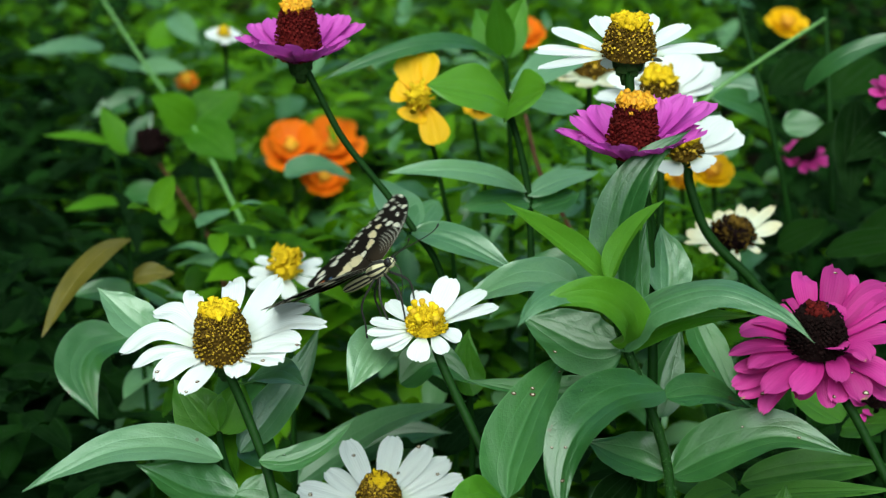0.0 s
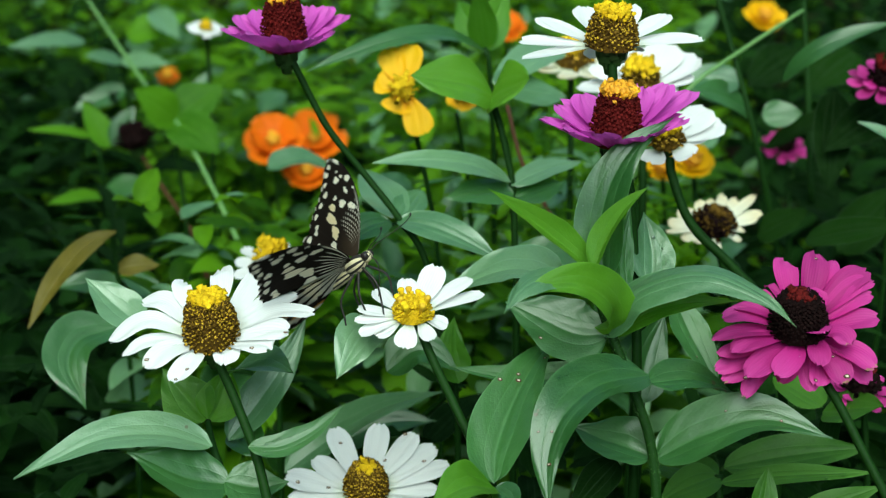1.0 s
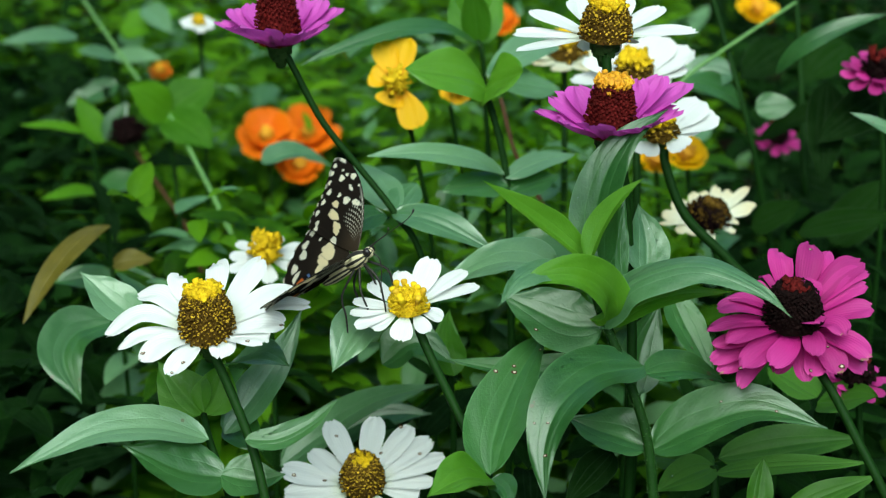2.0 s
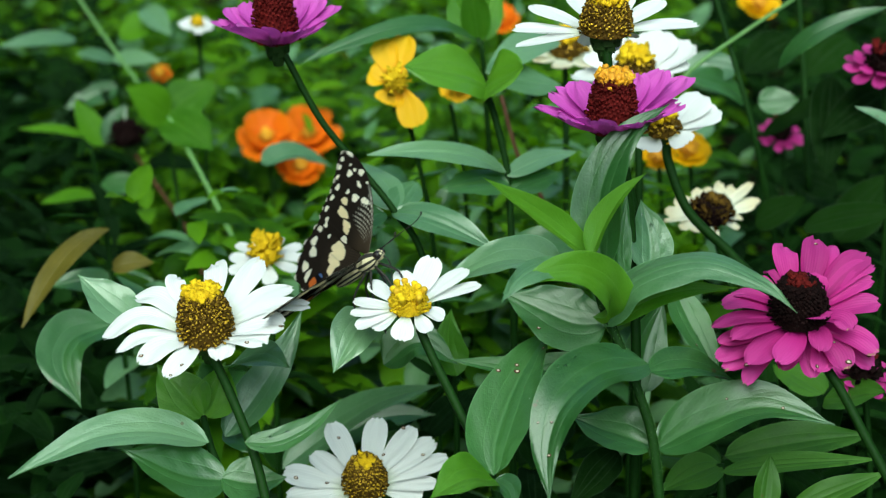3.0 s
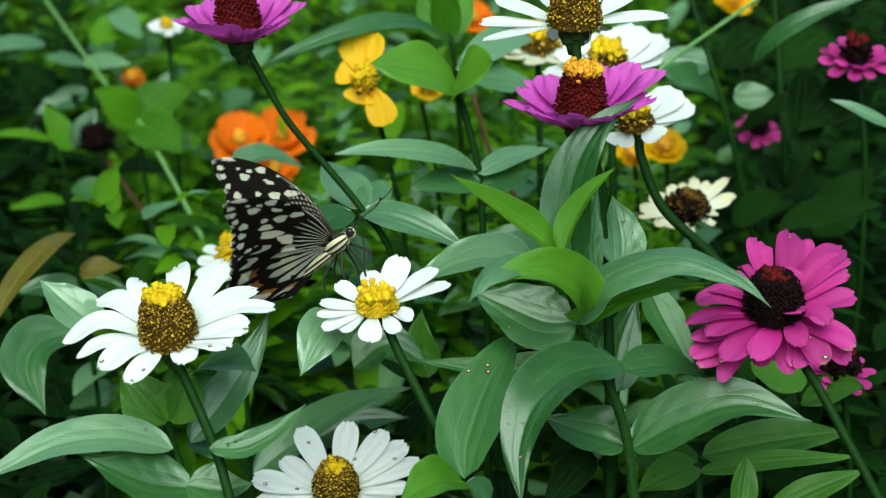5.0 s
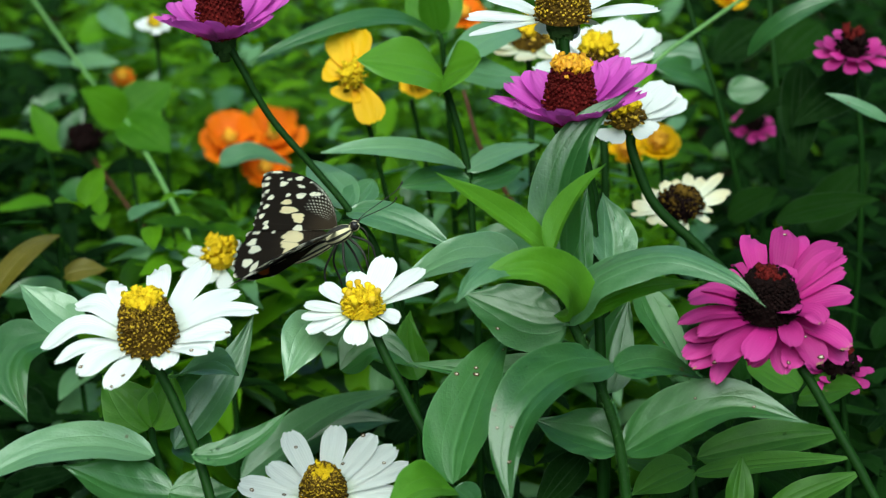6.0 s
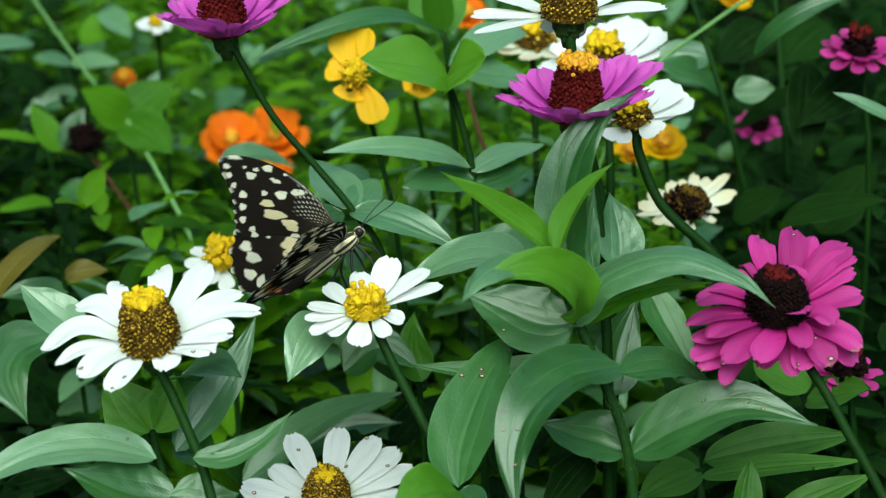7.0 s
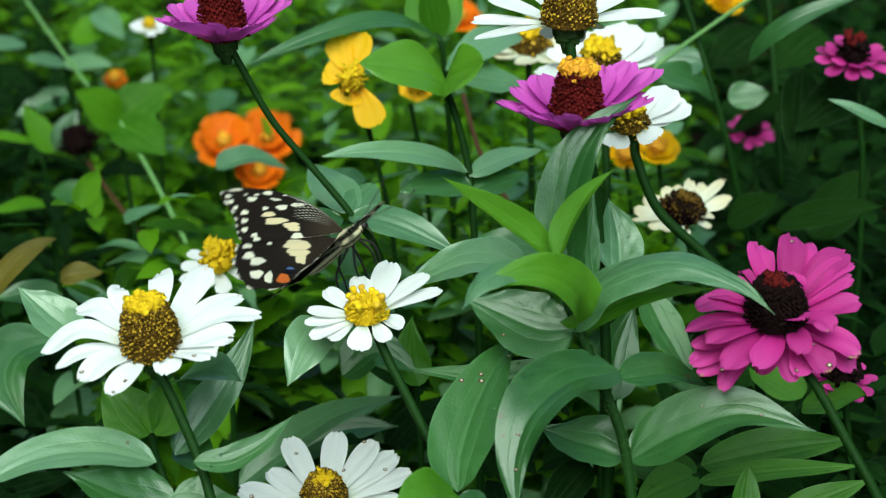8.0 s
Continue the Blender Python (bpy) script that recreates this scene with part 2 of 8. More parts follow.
def tube_geometry(line, radii, sides=8):
    verts, n = [], len(line)
    for i, q in enumerate(line):
        d = np.array(line[min(i + 1, n - 1)]) - np.array(line[max(i - 1, 0)])
        d = d / (np.linalg.norm(d) + 1e-12)
        a = np.cross(d, (0.31, 0.9, 0.3))
        a /= np.linalg.norm(a) + 1e-12
        b = np.cross(d, a)
        r = radii[0] + (radii[1] - radii[0]) * i / (n - 1) if len(radii) == 2 else radii[i]
        verts += [np.array(q) + r * (math.cos(k * math.tau / sides) * a + math.sin(k * math.tau / sides) * b) for k in range(sides)]
    faces = [(i * sides + k, i * sides + (k + 1) % sides, (i + 1) * sides + (k + 1) % sides, (i + 1) * sides + k) for i in range(n - 1) for k in range(sides)]
    faces += [tuple(range(sides - 1, -1, -1)), tuple(range((n - 1) * sides, n * sides))]
    return verts, faces


def plant(name, foot, label, category="flower", group=""):
    ob = new(name)
    ob.location = foot
    ob.empty_display_size = 0.02
    return tagged(ob, label, category, group)


def stem(owner, points, r0=0.0022, r1=0.0018, material=None, name="stem", sides=8):
    r0, r1 = 0.85 * r0, 0.85 * r1
    o = np.array(owner.location) if owner else np.zeros(3)
    line = smooth_line([np.array(p) - o for p in points])
    v, f = tube_geometry(line, (r0, r1), sides)
    return part(name, v, f, material or STEM, owner)


def leaf_geometry(base, tip, width, up, arch=0.0, fold=0.12, twist=0.0, n=15, m=9, lobe=0.72, seed=0.0):
    """An ovate leaf from base to tip that faces up; arch lifts its middle, fold raises its edges (shares of length and width)."""
    base, tip, up = np.array(base, float), np.array(tip, float), np.array(up, float)
    y = tip - base
    length = np.linalg.norm(y)
    y /= length
    z = up - (up @ y) * y
    z /= np.linalg.norm(z)
    x = np.cross(y, z)
    verts, uvs = [], []
    for i in range(n):
        t = i / (n - 1)
        half = 0.5 * width * (t**0.55) * ((1 - t) ** (lobe + 0.18)) / 0.382
        half = max(half, width * 0.012)
        turn = twist * (t - 0.3)
        for j in range(m):
            s = 2 * j / (m - 1) - 1
            a = abs(s)
            wave = 0.035 * width * a * a * math.sin(9.0 * t + 3.0 * s + seed * 7.0) + 0.02 * width * math.sin(5 * t + seed * 11)
            h = fold * half * (a**1.3) - 0.02 * half * math.exp(-((a - 0.42) / 0.12) ** 2) - 0.07 * half * math.exp(-(a / 0.1) ** 2)
            lx, lz = s * half * math.cos(turn) , h + wave + s * half * math.sin(turn)
            verts.append(base + y * length * t + x * lx + z * (lz + arch * length * 4 * t * (1 - t) * (0.75 + 0.5 * (1 - t))))
            uvs.append((0.5 + 0.5 * s, t))
    return verts, grid_faces(n, m), uvs


def leaf(owner, base, tip, width, up, arch=0.0, fold=0.12, twist=0.0, material=None, label="", n=29, m=19):
    o = np.array(owner.location)
    seed = (base[0] * 37.1 + tip[2] * 53.7) % 1.0
    v, f, uv = leaf_geometry(np.array(base) - o, np.array(tip) - o, width, up, arch, fold, twist, n, m, 0.72, seed)
    return part("leaf", v, f, material or LEAF, owner, label, uv)


def blade(owner, rib, width, up, fold=0.12, twist=0.0, material=None, n=29, m=19):
    """A leaf whose midrib runs through the points of rib; up is the way that its upper side faces, fold raises its edges."""
    o = np.array(owner.location)
    line = np.array(smooth_line([np.array(p) - o for p in rib], 10))
    run = np.concatenate([[0.0], np.cumsum(np.linalg.norm(np.diff(line, axis=0), axis=1))])
    ts = np.linspace(0, 1, n)
    line = np.stack([np.interp(ts * run[-1], run, line[:, i]) for i in range(3)], -1)
    seed = (rib[0][0] * 37.1 + rib[-1][2] * 53.7) % 1.0
    lean = (seed - 0.5) * 0.12
    verts, uvs = [], []
    for i, t in enumerate(ts):
        y = line[min(i + 1, n - 1)] - line[max(i - 1, 0)]
        y /= np.linalg.norm(y)
        z = np.array(up) - (np.array(up) @ y) * y
        z /= np.linalg.norm(z)
        x = np.cross(y, z)
        half = 0.5 * width * max(t**0.6 * (1 - t) ** 1.2 / 0.318, 0.012)
        turn = twist * (t - 0.3)
        for j in range(m):
            q = 2 * j / (m - 1) - 1
            a = abs(q)
            wave = width * a * a * (0.03 * math.sin(8.0 * t + 3.0 * q + seed * 7.0) + 0.012 * math.sin(21.0 * t + 9.0 * q + seed * 19.0)) + 0.02 * width * math.sin(5 * t + seed * 11)
            h = fold * half * a**1.3 - 0.016 * half * math.exp(-((a - 0.4) / 0.12) ** 2) - 0.06 * half * math.exp(-((a / 0.09) ** 2)) + 0.012 * half * math.sin(a * 3.1) * math.sin(30 * t - 9 * a + seed * 5)
            reach = half * (q + lean * (1 - q * q)) * (1 + 0.02 * math.sin(17 * t + seed * 31 + q))
            side, lift = reach * math.cos(turn) - h * math.sin(turn), h * math.cos(turn) + reach * math.sin(turn)
            verts.append(line[i] + x * side + z * (lift + wave))
            uvs.append((0.5 + 0.5 * q, t))
    return part("leaf", verts, grid_faces(n, m), material or LEAF, owner, "", uvs)


def petal_geometry(c, ex, ey, ez, az, length, lift, width, curl, root, notch=0.05, cup=0.25, n=10, m=7, seed=0.0, ruffle=0.0):
    """A ray petal that leaves the head's axis ez at the angle az; lift and curl are slopes."""
    d = math.cos(az) * ex + math.sin(az) * ey
    s = -math.sin(az) * ex + math.cos(az) * ey
    verts, uvs = [], []
    for i in range(n):
        t = i / (n - 1)
        half = 0.5 * width * (0.30 + 0.70 * math.sin(min(1.0, t / 0.72) * math.pi / 2) ** 1.2)
        if t > 0.72:
            half *= math.sqrt(max(0.0, 1 - ((t - 0.72) / 0.30) ** 2.4))
        for j in range(m):
            q = 2 * j / (m - 1) - 1
            end = notch * (math.cos(2.2 * math.pi * q + seed) * 0.5 - 0.2) * max(0.0, t - 0.7) / 0.3
            r = root + length * (t + end) * math.cos(lift)
            h = length * (math.sin(lift) * t + curl * t * t) - cup * half * (1 - q * q) * (1 - 0.5 * t) * 0.8 + 0.03 * width * math.sin(7 * q + seed * 9 + 4 * t)
            h += ruffle * (half * q * math.sin(seed * 40) * t + 0.25 * length * t * t * math.sin(seed * 23) + 0.12 * width * math.sin(4 * q + 5 * t + seed * 30))
            verts.append(c + d * r + s * q * half + ez * h)
            uvs.append((0.5 + 0.5 * q, t))
    return verts, grid_faces(n, m), uvs


def head_axes(axis):
    ez = np.array(axis, float)
    ez /= np.linalg.norm(ez)
    ex = np.array((1.0, 0, 0)) - ez[0] * ez
    ex /= np.linalg.norm(ex)
    return ex, np.cross(ez, ex), ez


def disk_geometry(c, ex, ey, ez, radius, height, count, floret, split, taper=0.72):
    """A domed cone set with small open florets in a spiral; those above the split take the second material."""
    verts, faces, fm = [], [], []
    rings, sides = 9, 20
    prof = []
    for i in range(rings):
        t = i / (rings - 1)
        a = t * math.pi / 2
        prof.append((radius * (math.cos(a) ** 0.3) * (1 - (1 - taper) * math.sin(a) ** 1.5) * 0.93, height * (math.sin(a) ** 0.85 - 0.1 * max(0.0, t - 0.7) / 0.3) * 0.95))
    for r, h in prof:
        verts += [c + ez * h + r * (math.cos(k * math.tau / sides) * ex + math.sin(k * math.tau / sides) * ey) for k in range(sides)]
    faces += [(i * sides + k, i * sides + (k + 1) % sides, (i + 1) * sides + (k + 1) % sides, (i + 1) * sides + k) for i in range(rings - 1) for k in range(sides)]
    fm += [0] * len(faces)
    rng = random.Random(int(radius * 1e6) + count)
    for k in range(count):
        t = ((k + 0.5) / count) ** 0.9
        a = k * 2.39996
        i = min(int(t * (rings - 1)), rings - 2)
        u = t * (rings - 1) - i
        r = prof[i][0] * (1 - u) + prof[i + 1][0] * u
        h = prof[i][1] * (1 - u) + prof[i + 1][1] * u
        out = math.cos(a) * ex + math.sin(a) * ey
        nrm = out * math.cos(t * 1.45) + ez * (math.sin(t * 1.45) + 0.35)
        nrm = nrm / np.linalg.norm(nrm) + np.array([rng.uniform(-0.25, 0.25) for _ in range(3)])
        nrm /= np.linalg.norm(nrm)
        side = np.cross(nrm, out + 0.01 * ez)
        side /= np.linalg.norm(side) + 1e-9
        side2 = np.cross(nrm, side)
        p = c + ez * h + out * r
        top = t > split + rng.uniform(-0.1, 0.1)
        size = floret * rng.uniform(0.75, 1.25) * (rng.uniform(1.0, 1.9) if top else 1.0)
        b0 = len(verts)
        for ring, (hh, rr) in enumerate(((0.0, 0.24), (0.6, 0.24), (1.15, 0.44))):
            for q in range(5):
                ang = q * math.tau / 5 + rng.uniform(-0.2, 0.2)
                jut = rng.uniform(0.75, 1.3) if ring == 2 else 1.0
                verts.append(p + nrm * hh * size * jut + rr * size * (math.cos(ang) * side + math.sin(ang) * side2))
        for ring in range(2):
            for q in range(5):
                faces.append((b0 + ring * 5 + q, b0 + ring * 5 + (q + 1) % 5, b0 + ring * 5 + 5 + (q + 1) % 5, b0 + ring * 5 + 5 + q))
                fm.append(1 if top else (2 if ring == 1 and rng.random() < 0.35 else 0))
        verts.append(p + nrm * 0.5 * size)
        for q in range(5):
            faces.append((b0 + 10 + q, b0 + 10 + (q + 1) % 5, b0 + 15))
            fm.append(1 if top else (2 if rng.random() < 0.3 else 0))
    return verts, faces, fm


def flower_head(owner, centre, axis, petals, material, disk, disk_mats, split=0.6, florets=150, width=0.015, calyx=0.3, cup=0.25, notch=0.025, floret=0.0022, root=0.75, fine=True, ruffle=0.12):
    """petals: (angle, length, lift, curl, width factor) in degrees and metres; disk: (radius, height)."""
    o = np.array(owner.location)
    c = np.array(centre, float) - o
    ex, ey, ez = head_axes(axis)
    radius, height = disk
    line = [c - ez * radius * 1.15, c - ez * radius * 0.85, c - ez * radius * 0.45, c - ez * radius * 0.15, c + ez * radius * 0.1]
    v, f = tube_geometry(line, (radius * 0.22, radius * 0.3, radius * 0.46, radius * 0.64, radius * 0.72), 14)
    # overlapping bracts on the receptacle
    for k in range(18):
        a = k * 2.39996
        lev = 0.12 + 0.62 * (k / 18)
        d = math.cos(a) * ex + math.sin(a) * ey
        s = -math.sin(a) * ex + math.cos(a) * ey
        b = c - ez * radius * lev + d * radius * (0.7 - 0.5 * lev)
        b0 = len(v)
        w = radius * 0.2
        v += [b - s * w - ez * w, b + s * w - ez * w, b + s * w * 0.8 + ez * w * 0.6 + d * 0.0004, b + ez * w * 1.3 + d * 0.0006, b - s * w * 0.8 + ez * w * 0.6 + d * 0.0004]
        f.append(tuple(range(b0, b0 + 5)))
    head = part("flower_head", v, f, CALYX, owner)
    dv, df, dm = disk_geometry(c, ex, ey, ez, radius, height, florets, floret, split)
    part("disk", dv, df, None, head, "", None, disk_mats, dm)
    for i, (az, length, lift, curl, wf) in enumerate(petals):
        seed = (i * 0.618 + centre[0] * 13) % 1.0
        n, mm = (12, 9) if fine else (8, 5)
        pv, pf, pu = petal_geometry(c, ex, ey, ez, radians(az), length, radians(lift), width * wf, curl, radius * root, notch, cup, n, mm, seed, ruffle)
        part("petal", pv, pf, material, head, "", pu)
    return head


def ray(head, rib, width, up, cup, material, n=16, m=9):
    """A petal along a rib of three points, narrow at its root, troughed and blunt at its tip."""
    o = np.array(head.parent.location)
    line = np.array(smooth_line([np.array(p) - o for p in rib], 8))
    run = np.concatenate([[0.0], np.cumsum(np.linalg.norm(np.diff(line, axis=0), axis=1))])
    ts = np.linspace(0, 1, n)
    line = np.stack([np.interp(ts * run[-1], run, line[:, i]) for i in range(3)], -1)
    seed = (rib[0][0] * 137.0 + rib[-1][2] * 253.0 + rib[-1][0] * 71.0) % 1.0
    verts, uvs = [], []
    for i, t in enumerate(ts):
        y = line[min(i + 1, n - 1)] - line[max(i - 1, 0)]
        y /= np.linalg.norm(y)
        z = np.array(up) - (np.array(up) @ y) * y
        z /= np.linalg.norm(z)
        x = np.cross(y, z)
        half = 0.5 * width * (0.3 + 0.7 * math.sin(min(1.0, t / 0.66) * math.pi / 2) ** 1.1)
        if t > 0.66:
            half *= math.sqrt(max(0.0, 1 - ((t - 0.66) / 0.355) ** 2.6))
        for j in range(m):
            q = 2 * j / (m - 1) - 1
            end = 0.02 * run[-1] * (math.cos(2.6 * math.pi * q + seed * 6) - 0.4) * max(0.0, t - 0.75) / 0.25
            lift = -cup * half * (1 - q * q) * (1 - 0.6 * t) + width * (0.05 * math.sin(5 * q + seed * 9 + 5 * t) * t + 0.09 * (seed - 0.5) * q * t - 0.1 * t**4)
            verts.append(line[i] + x * q * half + y * end + z * lift)
            uvs.append((0.5 + 0.5 * q, t))
    return part("petal", verts, grid_faces(n, m), material, head, "", uvs)


def open_florets(owner, centre, axis, radius, height, count, size):
    """Opened florets that stand up round the rim of a flat disk, one part each."""
    o = np.array(owner.location)
    ex, ey, ez = head_axes(axis)
    for k in range(count):
        a = k * math.tau / count + 0.5 * math.sin(k * 3.1)
        d = math.cos(a) * ex + math.sin(a) * ey
        b = np.array(centre) - o + d * radius * (0.6 + 0.2 * math.sin(k * 5.0)) + ez * height * 0.75
        tilt = (ez + 0.35 * d) / np.linalg.norm(ez + 0.35 * d)
        v, f = tube_geometry([b, b + tilt * size * 0.6, b + tilt * size, b + tilt * size * 1.15], (size * 0.16, size * 0.2, size * 0.32, size * 0.2), 8)
        part("floret", v, f, FLORET_YELLOW if k % 3 else FLORET_GOLD, owner)


WHITE_DISK = [FLORET_BROWN, FLORET_YELLOW, FLORET_GOLD]
AMBER_DISK = [FLORET_AMBER] * 3
YELLOW_DISK = [FLORET_YELLOW, FLORET_YELLOW, FLORET_GOLD]
RED_DISK = [FLORET_RED, FLORET_AMBER, FLORET_RED]
BROWN_DISK = [FLORET_DARK, FLORET_BROWN, FLORET_BROWN]
DARK_DISK = [FLORET_DARK, FLORET_RED, FLORET_DARK]


# ---- ground ----
def ground_sheet():
    n = 60
    verts, faces = [], []
    for i in range(n):
        for j in range(n):
            a, b = (i / (n - 1) * 2 - 1), (j / (n - 1) * 2 - 1)
            x, y = 60 * a * abs(a) ** 1.8, 60 * b * abs(b) ** 1.8 + 0.5
            verts.append((x, y, 0.02 * noise.noise((x * 3, y * 3, 0)) + 0.01 * noise.noise((x * 11, y * 11, 3)) - 0.02))
    faces = grid_faces(n, n)
    return tagged(part("ground", verts, faces, SOIL), "dark damp garden soil under the plants", "ground", kind="structure")


ground = ground_sheet()


def screen_wall(name, start, end, height, thick, label):
    """An unseen clipped hedge with an uneven face, added to close one side and block light."""
    start, end = np.array(start, float), np.array(end, float)
    along = end - start
    length = np.linalg.norm(along)
    along /= length
    across = np.array((-along[1], along[0], 0.0))
    rings = [(-0.5, 0.0), (-0.56, 0.25), (-0.54, 0.6), (-0.5, 0.9), (-0.3, 1.0), (0.3, 1.0), (0.5, 0.9), (0.54, 0.5), (0.5, 0.0)]
    n = 40
    verts = []
    for i in range(n):
        for a, h in rings:
            p = start + along * length * i / (n - 1) + across * a * thick + np.array((0, 0, h * height))
            bumpy = 0.12 * noise.noise(tuple(p * 3.0)) + 0.06 * noise.noise(tuple(p * 9.0))
            verts.append(p + across * bumpy * (1 if a > 0 else -1) + np.array((0, 0, bumpy * 0.6 * (h > 0.8))))
    return tagged(part(name, verts, grid_faces(n, len(rings)), SCREEN_LEAF), label, "hedge", kind="structure")


# Added out of view to keep low sky light out of the gaps.
screen_wall("screen_west", (-1.5, -2.5, 0), (-1.7, 4.0, 0), 2.6, 0.6, "tall unseen leafy screen added beside the bed to block sky light")
screen_wall("screen_east", (2.0, 4.0, 0), (1.9, -2.5, 0), 1.9, 0.6, "unseen leafy screen added beside the bed to block sky light")
screen_wall("screen_north", (-2.0, 3.8, 0), (2.2, 3.8, 0), 1.5, 0.6, "unseen leafy screen added behind the bed to block sky light")


# ---- the flower bed ----

# white zinnia beside the butterfly
white_one = plant("zinnia", (-0.0240, -0.1006, 0.0000), "single white zinnia with a tall yellow-brown cone, open", "flower", "white zinnias")
stem(white_one, [(-0.0240, -0.1006, 0.0000), (-0.0253, -0.1081, 0.2272), (-0.0299, -0.1210, 0.4055), (-0.0390, -0.1245, 0.5333), (-0.0485, -0.1142, 0.5903), (-0.0541, -0.1042, 0.6087), (-0.0597, -0.0927, 0.6237), (-0.0680, -0.0811, 0.6390), (-0.0741, -0.0763, 0.6511)], 0.0021, 0.0019)
white_head = flower_head(white_one, (-0.0761, -0.0720, 0.6563), (-0.0500, -0.1200, 1.0000), [], WHITE, (0.0093, 0.0182), WHITE_DISK, split=0.74, florets=900, width=0.0098, floret=0.0013)
ray(white_head, [(-0.0817, -0.0716, 0.6572), (-0.0981, -0.0698, 0.6630), (-0.1120, -0.0721, 0.6560)], 0.0098, (0.00, -0.22, 0.97), 0.22, WHITE)
ray(white_head, [(-0.0792, -0.0730, 0.6562), (-0.0967, -0.0757, 0.6579), (-0.1061, -0.0794, 0.6541)], 0.0076, (0.00, -0.22, 0.97), 0.22, WHITE)
ray(white_head, [(-0.0783, -0.0741, 0.6563), (-0.0895, -0.0806, 0.6570), (-0.0967, -0.0872, 0.6535)], 0.0102, (0.00, -0.14, 0.99), 0.22, WHITE)
ray(white_head, [(-0.0777, -0.0748, 0.6562), (-0.0820, -0.0842, 0.6546), (-0.0871, -0.0924, 0.6511)], 0.0085, (0.00, -0.22, 0.97), 0.22, WHITE)
ray(white_head, [(-0.0758, -0.0739, 0.6563), (-0.0703, -0.0801, 0.6566), (-0.0702, -0.0857, 0.6543)], 0.0093, (0.00, -0.39, 0.92), 0.22, WHITE)
ray(white_head, [(-0.0729, -0.0735, 0.6569), (-0.0611, -0.0783, 0.6595), (-0.0552, -0.0826, 0.6593)], 0.0122, (0.00, -0.22, 0.97), 0.22, WHITE)
ray(white_head, [(-0.0723, -0.0722, 0.6574), (-0.0572, -0.0729, 0.6618), (-0.0494, -0.0739, 0.6622)], 0.0119, (0.00, -0.22, 0.97), 0.22, WHITE)
ray(white_head, [(-0.0718, -0.0703, 0.6581), (-0.0550, -0.0652, 0.6647), (-0.0414, -0.0625, 0.6638)], 0.0074, (0.00, -0.22, 0.97), 0.22, WHITE)
ray(white_head, [(-0.0720, -0.0688, 0.6590), (-0.0583, -0.0603, 0.6657), (-0.0479, -0.0537, 0.6668)], 0.0081, (0.00, -0.31, 0.95), 0.22, WHITE)
ray(white_head, [(-0.0728, -0.0674, 0.6600), (-0.0647, -0.0550, 0.6690), (-0.0592, -0.0445, 0.6737)], 0.0083, (0.00, -0.68, 0.73), 0.22, WHITE)
ray(white_head, [(-0.0750, -0.0665, 0.6632), (-0.0745, -0.0547, 0.6731), (-0.0767, -0.0469, 0.6730)], 0.0083, (0.00, -0.68, 0.73), 0.22, WHITE)
ray(white_head, [(-0.0816, -0.0675, 0.6622), (-0.0883, -0.0584, 0.6702), (-0.0877, -0.0523, 0.6702)], 0.0068, (0.00, -0.62, 0.79), 0.22, WHITE)
ray(white_head, [(-0.0820, -0.0692, 0.6596), (-0.0932, -0.0624, 0.6668), (-0.1027, -0.0586, 0.6654)], 0.0092, (0.00, -0.31, 0.95), 0.22, WHITE)

# small white zinnia on which the butterfly feeds
white_fed = plant("zinnia", (0.0325, -0.0890, 0.0000), "small white zinnia with a flat yellow disk, visited by the butterfly", "flower", "white zinnias")
stem(white_fed, [(0.0325, -0.0890, 0.0000), (0.0341, -0.0941, 0.2199), (0.0362, -0.1029, 0.3911), (0.0347, -0.1061, 0.5151), (0.0294, -0.1002, 0.5733), (0.0254, -0.0941, 0.5936), (0.0211, -0.0874, 0.6101), (0.0090, -0.0719, 0.6298), (0.0002, -0.0599, 0.6436), (-0.0038, -0.0547, 0.6511)], 0.0021, 0.0019)
flower_head(white_fed, (-0.0076, -0.0521, 0.6575), (-0.0200, -0.1200, 1.0000), [(260, 0.0105, -14, -0.15, 1.00), (347, 0.0080, -6, -0.15, 1.00), (33, 0.0251, 4, -0.05, 1.00), (47, 0.0254, 10, 0.00, 1.10), (70, 0.0217, 18, 0.00, 1.20), (97, 0.0138, 22, 0.05, 1.00), (138, 0.0142, 14, 0.00, 0.90), (168, 0.0153, 6, 0.00, 0.90), (184, 0.0157, 0, -0.05, 0.90), (202, 0.0150, -4, -0.10, 0.90), (217, 0.0108, -8, -0.10, 0.90), (303, 0.0080, -18, -0.10, 0.80)], WHITE, (0.0066, 0.0062), YELLOW_DISK, split=0.0, florets=300, width=0.0082, floret=0.0009)
open_florets(white_fed, (-0.0076, -0.0521, 0.6575), (-0.0200, -0.1200, 1.0000), 0.0072, 0.0052, 11, 0.0042)
blade(white_fed, [(0.0213, -0.1031, 0.6193), (0.0221, -0.0913, 0.6272), (0.0301, -0.0704, 0.6389), (0.0440, -0.0476, 0.6500)], 0.0220, (-0.133, -0.459, 0.879), 0.30, 0.00, LEAF_SPOT)
blade(white_fed, [(0.0211, -0.1052, 0.6196), (0.0121, -0.1136, 0.6254), (0.0002, -0.1250, 0.6238)], 0.0179, (0.000, -0.309, 0.951), 0.30, 0.00, LEAF_FRESH)
blade(white_fed, [(0.0216, -0.1052, 0.6196), (0.0260, -0.1108, 0.6191), (0.0271, -0.1175, 0.6157)], 0.0091, (0.000, -0.469, 0.883), 0.30, 0.00, LEAF)

